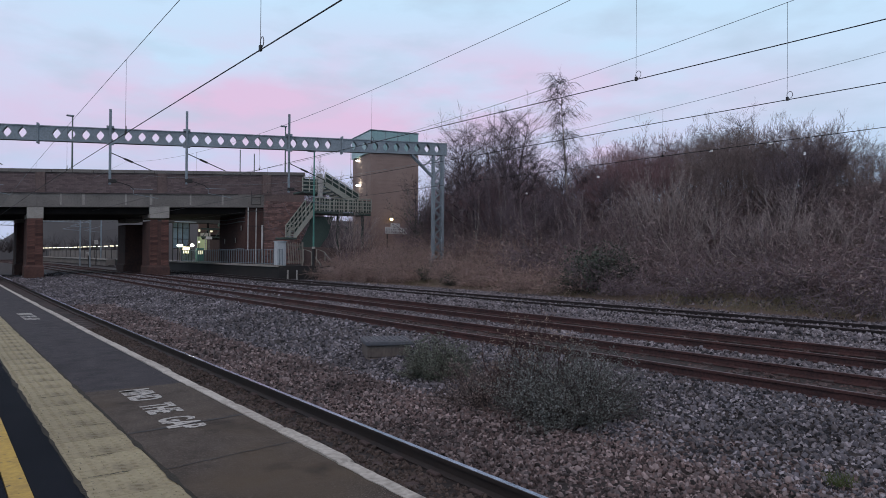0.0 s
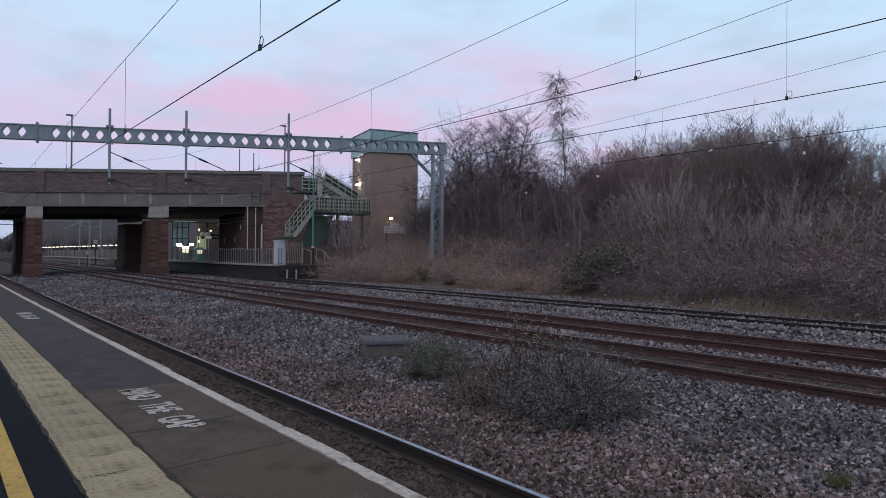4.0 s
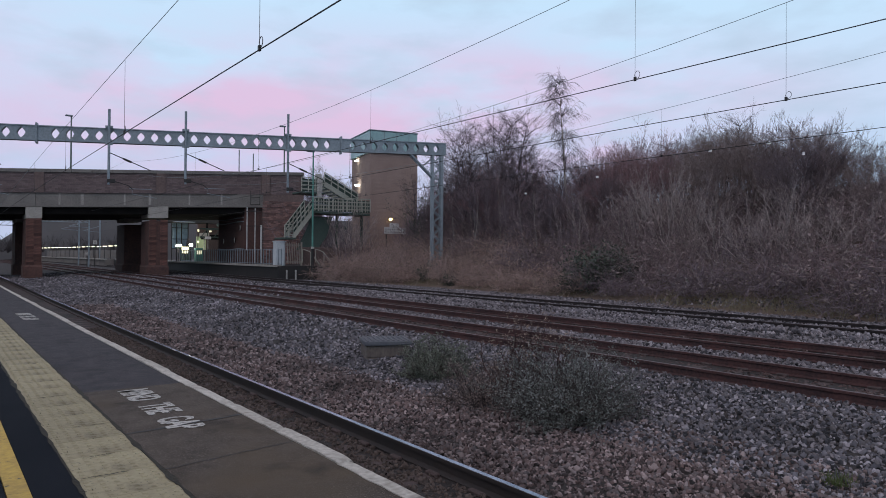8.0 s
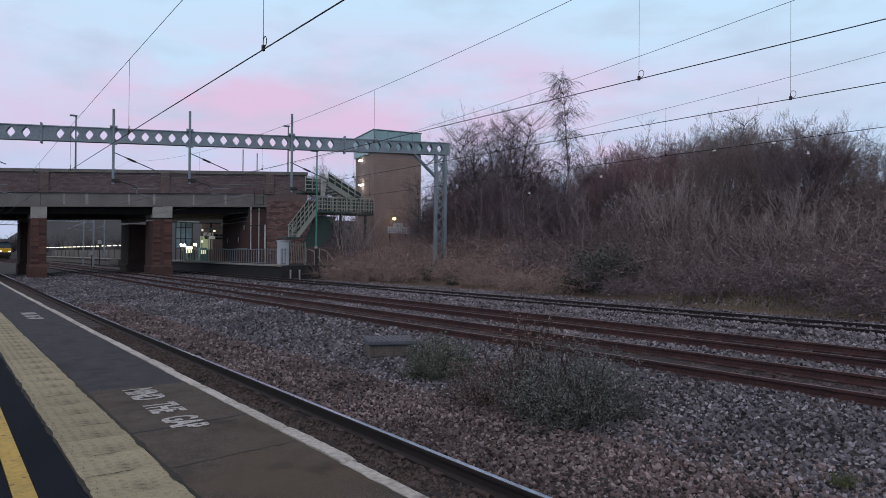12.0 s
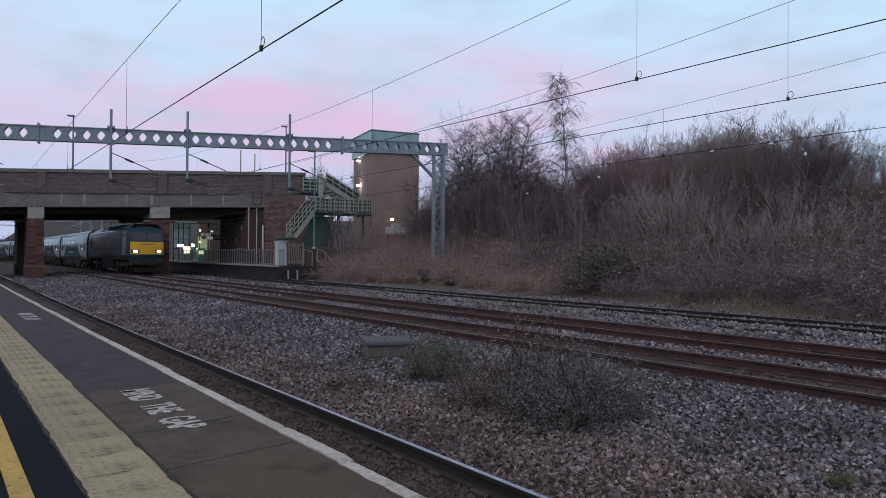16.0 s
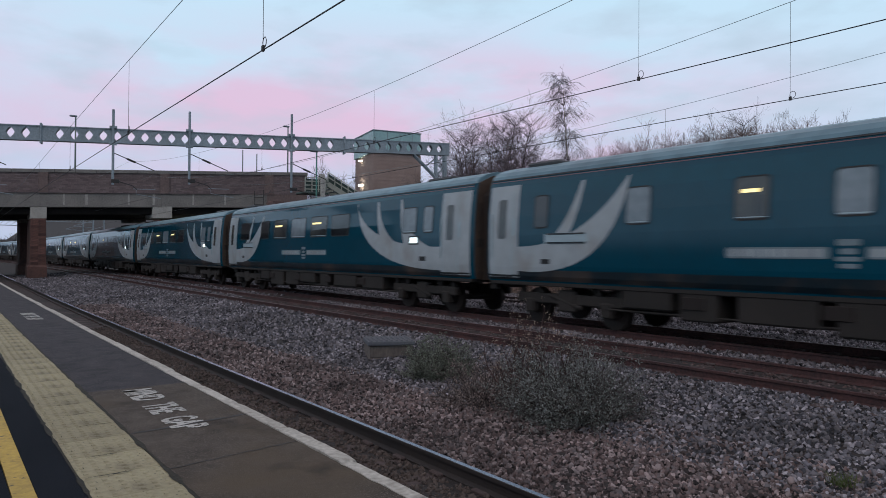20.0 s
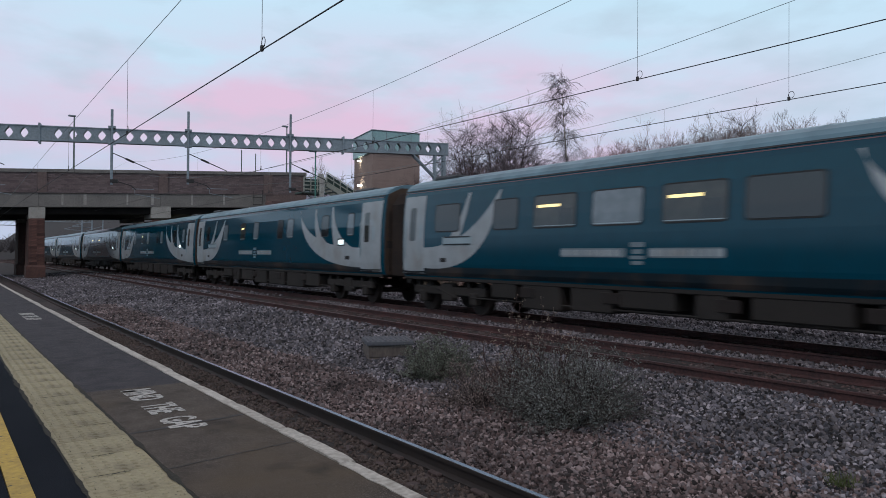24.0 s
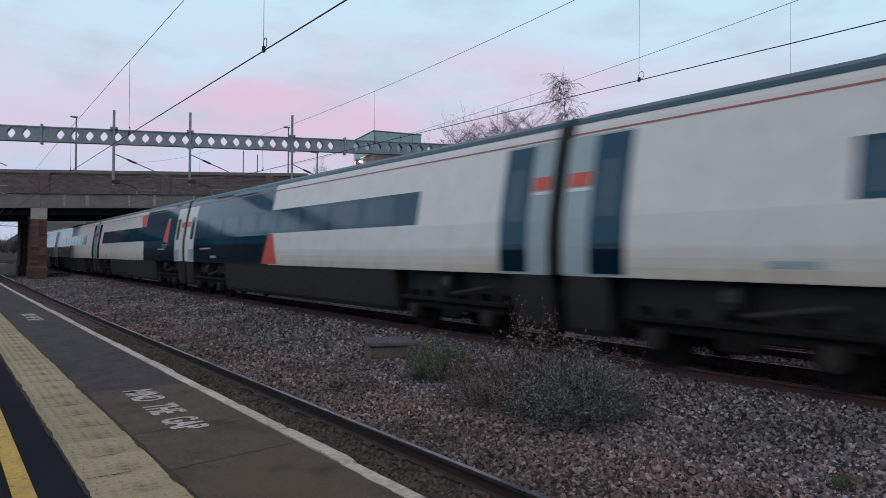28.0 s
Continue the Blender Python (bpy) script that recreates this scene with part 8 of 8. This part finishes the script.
    part("battery_box", Geo().box(-1.28, 1.28, -2.6, 2.6, 0.35, 1.4, 0.05), P_UNDER, c, "grimy battery boxes")
    for y in (-2.0, -0.6, 0.8):
        part("box_door", Geo().box(-1.31, -1.27, y, y + 1.2, 0.45, 1.3, 0.015), P_UNDER, c)
    part("underframe", Geo().box(-1.26, 1.26, -yb + 0.1, yb - 0.1, 1.2, 1.45, 0.03), P_UNDER, c)
    return c


T_PROF = [(0.38, 1.20), (0.5, 1.26), (1.42, 1.345), (1.9, 1.36), (2.45, 1.335), (3.3, 1.20), (4.08, 1.05), (4.2, 1.01)]
T_ROOF = [(4.18, 1.03), (4.28, 0.96), (4.38, 0.78), (4.45, 0.5), (4.48, 0.2), (4.485, 0.02)]
T_LEN = 23.9


def ends_gear(c, y1):
    g = Geo()
    g.loft([[(-w, y, 0.95), (w, y, 0.95), (w * 0.9, y, 3.2 + w), (-w * 0.9, y, 3.2 + w)] for w, y in [(0.98 - 0.06 * (k % 2), y1 - 0.03 + k * 0.065) for k in range(9)]], True, True)
    part("gangway", g, P_BELLOWS, c, "black gangway bellows")


def end_frame(c, y, sy):
    """Black cap over a car's end, facing sy, that puts the shade of the gap there."""
    pr = [(z, w * 0.975) for z, w in T_PROF if z > 1.0]
    part("end_frame", body_shell(pr, min(y, y + sy * 0.17), max(y, y + sy * 0.17)), P_BLACK, c, "black cap that puts the gap's shade on the car end")


def running_gear(c, sides, y):
    """A bogie in its dark opening: frame, beam, dampers, brake gear and wheels."""
    # solid black box stands in for the shaded space over the bogie
    part("bogie_recess", Geo().box(-0.95, 0.95, y - 2.15, y + 2.15, 0.62, 1.41, 0.03), P_BLACK, c, "black filler box, its colour the shade over the bogie")
    bo = bogie(c, y, (-1.35, 1.35), 0.44, 0.66, "black wheel", P_GEAR_BLACK, P_GEAR_BLACK)
    part("bogie_beam", Geo().box(-1.24, -1.14, y - 1.95, y + 1.95, 0.70, 0.82, 0.03), P_GEAR_BLACK, bo, "black side beam")
    part("damper", Geo().tube([(-1.25, y - 1.5, 1.12), (-1.25, y - 0.2, 0.92)], 0.05, 8), P_UNDER, bo, "grimy damper")
    for a in (-1.35, 1.35):
        part("axle_cover", Geo().disc((-1.24, y + a, 0.46), "x", 0.17, 0.07, 14).disc((-1.28, y + a, 0.46), "x", 0.09, 0.04, 10), P_UNDER, bo, "grimy axle-box cover")
    part("air_spring", Geo().disc((-1.05, y, 1.12), "z", 0.28, 0.26, 16), P_BLACK, bo)


def tilt_coach(white_first, first=2.6, split=14.45, dart=False):
    """An intermediate car; u runs from the leading (+y) end."""
    c = thing("express_train_car", "white and petrol blue express train car with dark window band", "train car", group="express train cars")
    L = 23.45
    y0, y1 = -L / 2, L / 2
    part("body", body_shell([p for p in T_PROF if p[0] > 1.4], y0, y1), P_WHITE, c, "white painted body")
    low = [p for p in T_PROF if p[0] < 1.45]
    for a, b in ((y0 + 0.01, -10.75), (-6.3, 6.3), (10.75, y1 - 0.01)):
        part("underbody", body_shell(low, a, b), P_SKIRT, c, "dark grey underbody skirt")
    for a in (-5.9, -3.2, -0.6, 2.3):
        part("access_panel", Side(T_PROF, 0).rect(Geo(), a, a + 2.1, 0.56, 1.22, 0.006), P_SKIRT, c)
    part("skirt_rail", Side(T_PROF, 0).rect(Geo(), -6.2, 6.2, 1.36, 1.415, 0.012), P_UNDER, c)
    end_frame(c, y1 - 0.05, 1)
    end_frame(c, y0 + 0.05, -1)
    part("roof", body_shell(T_ROOF, y0 + 0.02, y1 - 0.02), P_TROOF, c, "blue-grey roof")
    sd = Side(T_PROF, T_LEN / 2)
    part("cantrail_line", sd.rect(Geo(), 0.25, T_LEN - 0.25, 3.975, 4.003, 0.010), P_LINE, c, "thin orange-red cantrail line")
    if white_first:
        blue = (split, 23.66)
        band = (first, split)
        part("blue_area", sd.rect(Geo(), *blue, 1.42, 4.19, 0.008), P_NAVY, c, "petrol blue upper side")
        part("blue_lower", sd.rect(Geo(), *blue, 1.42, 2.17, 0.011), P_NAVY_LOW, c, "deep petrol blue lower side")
        part("red_flash", sd.strip(Geo(), [(split - 1.0, 3.30), (split - 0.6, 3.30), (split, 3.30)], [(split - 2.1 + 0.6 * dart, 3.96), (split - 1.3, 3.96), (split, 3.96)], 0.012), P_RED, c, "orange-red flash")
        if dart:
            part("red_dart", sd.strip(Geo(), [(20.0, 2.42), (20.4, 2.36), (21.0, 2.30)], [(20.55, 3.58), (20.72, 3.58), (20.9, 3.58)], 0.012), P_RED, c, "red dart marking")
            part("name_bar", sd.rect(Geo(), 19.85, 21.05, 2.2, 2.27, 0.013), P_LETTER, c, "pale lettering bar")
            part("name_bar", sd.rect(Geo(), 19.95, 20.8, 2.1, 2.15, 0.013), P_LETTER, c, "pale lettering bar")
    else:
        blue = (0.24, 10.25)
        band = (10.25, 19.3)
        part("blue_area", sd.rect(Geo(), *blue, 1.42, 4.19, 0.008), P_NAVY, c, "petrol blue upper side")
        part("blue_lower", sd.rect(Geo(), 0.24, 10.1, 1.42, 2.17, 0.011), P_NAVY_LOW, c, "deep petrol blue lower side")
        part("red_flash", sd.strip(Geo(), [(9.65, 1.45), (10.05, 1.45), (11.0, 1.45)], [(10.25, 2.48), (10.45, 2.48), (10.65, 2.48)], 0.013), P_RED, c, "orange-red flash")
    part("window_band", sd.rect(Geo(), *band, 2.5, 3.3, 0.010), P_NAVY, c, "petrol blue window band")
    wu = first + 0.1 if white_first else 1.9
    k = 0
    while wu + 1.3 < (18.6 if dart else 20.9 if white_first else 18.8):
        part("window", sd.rect(Geo(), wu, wu + 1.45, 2.58, 3.22, 0.015, 0.07), P_GLASS_BLUE, c, "tinted window")
        wu += 1.86
        k += 1
    # doors: dark at the white ends, white at the blue ends
    for u0, dark in ((0.85, white_first), (T_LEN - 1.55, not white_first)):
        pn = part("door_panel", sd.rect(Geo(), u0 - 0.62 if u0 < 5 else u0 - 0.06, u0 + 0.76 if u0 < 5 else T_LEN - 0.23, 1.44, 3.94, 0.012), P_GREY if dark else P_WHITE, c, "grey end panel" if dark else "white end panel")
        part("door", sd.rect(Geo(), u0, u0 + 0.78, 1.47, 3.9, 0.018), P_NAVY if dark else P_WHITE, pn, "dark blue door" if dark else "white door")
        part("kick_panel", sd.rect(Geo(), u0 + 0.02, u0 + 0.76, 1.48, 2.0, 0.021), P_NAVY_LOW if dark else P_GREY, pn, "darker lower door panel")
        part("door_window", sd.rect(Geo(), u0 + 0.14, u0 + 0.62, 2.45, 3.45, 0.024, 0.06), P_GLASS_BLUE, pn)
        part("end_sign", sd.rect(Geo(), u0 - 0.55 if u0 < 5 else u0 + 0.84, u0 - 0.05 if u0 < 5 else u0 + 1.28, 3.02, 3.27, 0.018), P_RED, pn, "orange-red end sign")
        part("end_sign_bar", sd.rect(Geo(), u0 - 0.55 if u0 < 5 else u0 + 0.84, u0 - 0.05 if u0 < 5 else u0 + 1.28, 2.93, 2.99, 0.018), P_WHITE, pn, "white bar")
    part("name_bar", sd.rect(Geo(), 19.0 if white_first else 2.6, 20.4 if white_first else 4.0, 1.98, 2.05, 0.013), P_GREY, c, "pale lettering bar")
    part("step_plate", sd.rect(Geo(), 4.0, 4.7, 1.62, 1.72, 0.012), P_GREY, c)
    for y in (-8.5, 8.5):
        running_gear(c, sd, y)
    for z0, z1, m in ((1.43, 1.60, P_GRIME), (1.60, 1.76, P_GRIME_MID), (1.76, 1.95, P_GRIME_THIN)):
        part("dirt_band", sd.rect(Geo(), 1.62 if white_first else 11.05, split - 0.04 if white_first else 22.28, z0, z1, 0.006), m, c, "beige road-dirt band along the lower side")
    ends_gear(c, y1)
    return c


def lead_car():
    """The leading car; its rounded nose points to +y, u runs from the nose tip."""
    c = thing("express_train_nose_car", "petrol blue express train driving car with sloping nose", "train car", group="express train cars")
    LT = 24.25
    yt = LT - T_LEN / 2
    ring = lambda pr: [(-w, z) for z, w in pr] + [(w, z) for z, w in reversed(pr)]
    full = [p for p in T_PROF if p[0] > 1.4] + T_ROOF[1:]
    y0 = -T_LEN / 2 + 0.22
    rows = [[(x, y0, z if z < 4.05 else 4.05 + (z - 4.05) * 0.805) for x, z in ring(full)]]
    zlo0, zhi0 = full[0][0], full[-1][0]
    # behind the cab the roof is low, then steps up to full height
    for back, hi in ((10.7, 4.40), (10.2, 4.36), (9.7, 4.25), (9.2, 4.22), (6.2, 4.19)):
        rows.append([(x, yt - back, z if z < 4.05 else 4.05 + (z - 4.05) * (hi - 4.05) / 0.435) for x, z in ring(full)])
    for back, lo, hi, wk in ((5.0, 1.41, 4.16, 0.992), (3.8, 1.38, 4.09, 0.978), (2.7, 1.32, 3.97, 0.955), (1.8, 1.2, 3.76, 0.92), (1.15, 1.08, 3.48, 0.87), (0.65, 0.98, 3.15, 0.79), (0.3, 0.92, 2.75, 0.68), (0.1, 0.94, 2.35, 0.54), (0.0, 1.02, 2.05, 0.42)):
        rows.append([(x * wk, yt - back, lo + (z - zlo0) * (hi - lo) / (zhi0 - zlo0)) for x, z in ring(full)])
    g = Geo().loft(rows, True, True)
    body = part("body", g, P_NAVY_SKY, c, "petrol blue body with sloping nose")
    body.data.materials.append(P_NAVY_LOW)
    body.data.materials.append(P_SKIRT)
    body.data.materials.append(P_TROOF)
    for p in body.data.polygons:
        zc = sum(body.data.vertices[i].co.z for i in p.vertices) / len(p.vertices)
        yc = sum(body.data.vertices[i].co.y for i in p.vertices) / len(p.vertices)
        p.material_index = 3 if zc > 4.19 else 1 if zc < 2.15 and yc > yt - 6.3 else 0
    sd = Side(T_PROF, yt)
    e = LT - 0.22
    low = [p for p in T_PROF if p[0] < 1.45]
    for a, b in ((y0 + 0.01, -10.75), (-6.3, yt - 6.5)):
        part("skirt", body_shell(low, a, b), P_SKIRT, c, "dark grey skirt")
    for a in (-5.6, -2.9, -0.2, 2.5):
        part("access_panel", Side(T_PROF, 0).rect(Geo(), a, a + 2.1, 0.56, 1.22, 0.006), P_SKIRT, c)
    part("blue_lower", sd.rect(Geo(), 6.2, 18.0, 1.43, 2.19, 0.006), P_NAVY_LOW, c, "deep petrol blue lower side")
    part("cantrail_line", sd.rect(Geo(), 5.0, e, 3.975, 4.003, 0.010), P_LINE, c, "thin orange-red cantrail line")
    part("white_block", sd.strip(Geo(), [(17.6, 1.45), (18.3, 1.45), (20.0, 1.45), (22.5, 1.45)], [(18.0, 2.35), (19.4, 3.78), (20.3, 3.78), (22.5, 3.78)], 0.007), P_WHITE, c, "white block")
    part("red_flash", sd.strip(Geo(), [(16.8, 1.45), (17.4, 1.45), (18.3, 1.45)], [(17.9, 2.4), (18.0, 2.4), (18.15, 2.4)], 0.009), P_RED, c, "orange-red flash")
    part("red_dart", sd.strip(Geo(), [(5.5, 2.30), (6.0, 2.24), (6.6, 2.18)], [(6.3, 3.52), (6.42, 3.52), (6.52, 3.52)], 0.009), P_RED, c, "red dart marking")
    for z0, z1, a, b in ((2.50, 2.60, 4.1, 5.2), (2.37, 2.46, 3.9, 5.5), (2.26, 2.33, 4.0, 5.75)):
        part("name_bar", sd.rect(Geo(), a, b, z0, z1, 0.024), P_LETTER, c, "pale lettering bar")
    for z in (2.60, 2.70, 2.80):
        part("notice_bar", sd.rect(Geo(), 7.9, 8.55, z, z + 0.05, 0.016), P_LETTER, c)
    part("data_plate", sd.rect(Geo(), 9.8, 10.5, 1.84, 2.02, 0.014), P_LETTER, c, "pale data plate")
    part("side_plate", sd.rect(Geo(), 5.2, 5.7, 1.62, 1.72, 0.014), P_SILVER, c)
    cd = part("cab_door", sd.rect(Geo(), 8.05, 8.8, 2.12, 3.65, 0.010), P_NAVY_SKY, c, "cab door")
    part("door_window", sd.rect(Geo(), 8.2, 8.7, 3.12, 3.55, 0.015, 0.05), P_CAB_LIT, cd, "orange-lit door window")
    for k in range(4):
        u = 10.1 + k * 1.95
        part("window", sd.rect(Geo(), u, u + 1.5, 2.58, 3.22, 0.013, 0.07), P_GLASS_BLUE, c, "tinted window")
    pn = part("door_panel", sd.rect(Geo(), 22.55, e, 1.44, 3.94, 0.010), P_GREY, c, "grey end panel")
    part("door", sd.rect(Geo(), 22.62, 23.4, 1.47, 3.9, 0.016), P_NAVY, pn, "dark blue door")
    part("end_sign", sd.rect(Geo(), 23.45, 23.95, 3.02, 3.27, 0.018), P_RED, pn, "orange-red end sign")
    # windscreen wrapped over the slope of the nose
    ws = []
    for back, hi, wk in ((2.9, 4.12, 0.66), (1.8, 3.82, 0.74), (1.15, 3.52, 0.78), (0.65, 3.17, 0.76), (0.35, 2.83, 0.66)):
        ws.append([(x * wk, yt - back + 0.02, hi - 0.16 * abs(x) ** 2 + 0.03) for x in (-1.0, -0.6, -0.2, 0.2, 0.6, 1.0)])
    part("windscreen", Geo().loft(ws, False), P_GLASS, c, "black wrap-round windscreen")
    for y in (yt - 4.3, -8.5):
        running_gear(c, sd, y)
    part("valance", Geo().loft([[(-0.95, yt - 1.3, 0.4), (0.95, yt - 1.3, 0.4), (1.05, yt - 1.3, 1.3), (-1.05, yt - 1.3, 1.3)], [(-0.85, yt - 0.6, 0.36), (0.85, yt - 0.6, 0.36), (0.95, yt - 0.6, 1.2), (-0.95, yt - 0.6, 1.2)], [(-0.45, yt - 0.15, 0.45), (0.45, yt - 0.15, 0.45), (0.5, yt - 0.15, 1.1), (-0.5, yt - 0.15, 1.1)]], True, True), P_NAVY_LOW, c, "dark front valance")
    end_frame(c, y0, -1)
    cover = [(-0.97, 4.26), (-0.80, 4.37), (-0.5, 4.425), (0.5, 4.425), (0.80, 4.37), (0.97, 4.26)]
    rc = part("roof_cover", Geo().loft([[(x, yt - u, z) for x, z in cover] for u in (10.8, 22.6)], False), P_DARKROOF, c, "dark ribbed roof equipment cover")
    for k in range(22):
        y = yt - 11.0 - k * 0.52
        part("cover_rib", Geo().loft([[(x * 1.012, y + e, z + 0.012) for x, z in cover] for e in (-0.06, 0.06)], False), P_TROOF, rc)
    part("name_bar", sd.rect(Geo(), 13.4, 15.1, 2.08, 2.18, 0.012), P_SILVER, c, "pale lettering bar")
    return c


LOCO = locomotive()
coach_w, coach_n = sleeping_coach(True), sleeping_coach(False)
COACHES = []
for k, kind in enumerate("wwnwwnwnwnnwnn"):
    first = {"w": coach_w, "n": coach_n}[kind]
    COACHES.append(first if first not in COACHES else copy_thing(first, pose(0, 0, 0)))
LEAD = lead_car()
car_a, car_b, car_c, car_d = tilt_coach(True), tilt_coach(False), tilt_coach(True, 5.1), tilt_coach(True, 2.6, 15.75, True)
CARS = [LEAD]
for k in range(8):
    first = car_c if k == 4 else car_d if k == 2 else car_a if k % 2 == 0 else car_b
    CARS.append(first if first not in CARS else copy_thing(first, pose(0, 0, 0)))
# ---- motion ----
def head_gap(t):
    """Distance s of the gap behind the locomotive at time t."""
    rows = [(0, 614.0), (17.0, 48.0), (20.0, -51.6), (25.6, -231.2), (28.0, -307.6)]
    for (a, p), (b, q) in zip(rows, rows[1:]):
        if t <= b:
            return p + (q - p) * (t - a) / (b - a)
    return rows[-1][1]


def riding(d, s, bogies):
    """Pose of a vehicle whose middle is at s, carried by two bogies that far from it."""
    x0, y0, _ = at(d, s - bogies)
    x1, y1, _ = at(d, s + bogies)
    return pose((x0 + x1) / 2, (y0 + y1) / 2, 0, 0, 0, math.degrees(math.atan2(-(x1 - x0), y1 - y0)))


def motions():
    ts = [0, 2, 4, 6, 8, 9, 10, 11, 12, 13, 14, 14.5, 15, 15.5, 16, 16.5, 17, 17.5, 18, 18.5, 19, 19.5, 20, 20.5, 21, 21.5, 22, 22.5, 23, 23.5, 24, 24.5, 25, 25.5, 26, 26.5, 27, 27.5, 28]
    walk(LOCO, [(t, riding(D3, head_gap(t) - 10.55, 6.1)) for t in ts])
    for k, c in enumerate(COACHES):
        walk(c, [(t, riding(D3, head_gap(t) + (k + 0.5) * C_LEN, 7.9)) for t in ts])
    for k, c in enumerate(CARS):
        walk(c, [(t, riding(D2, 49.0 + 55.4 * (t - 27) + (0.5 - k) * T_LEN, 8.5)) for t in ts])


motions()
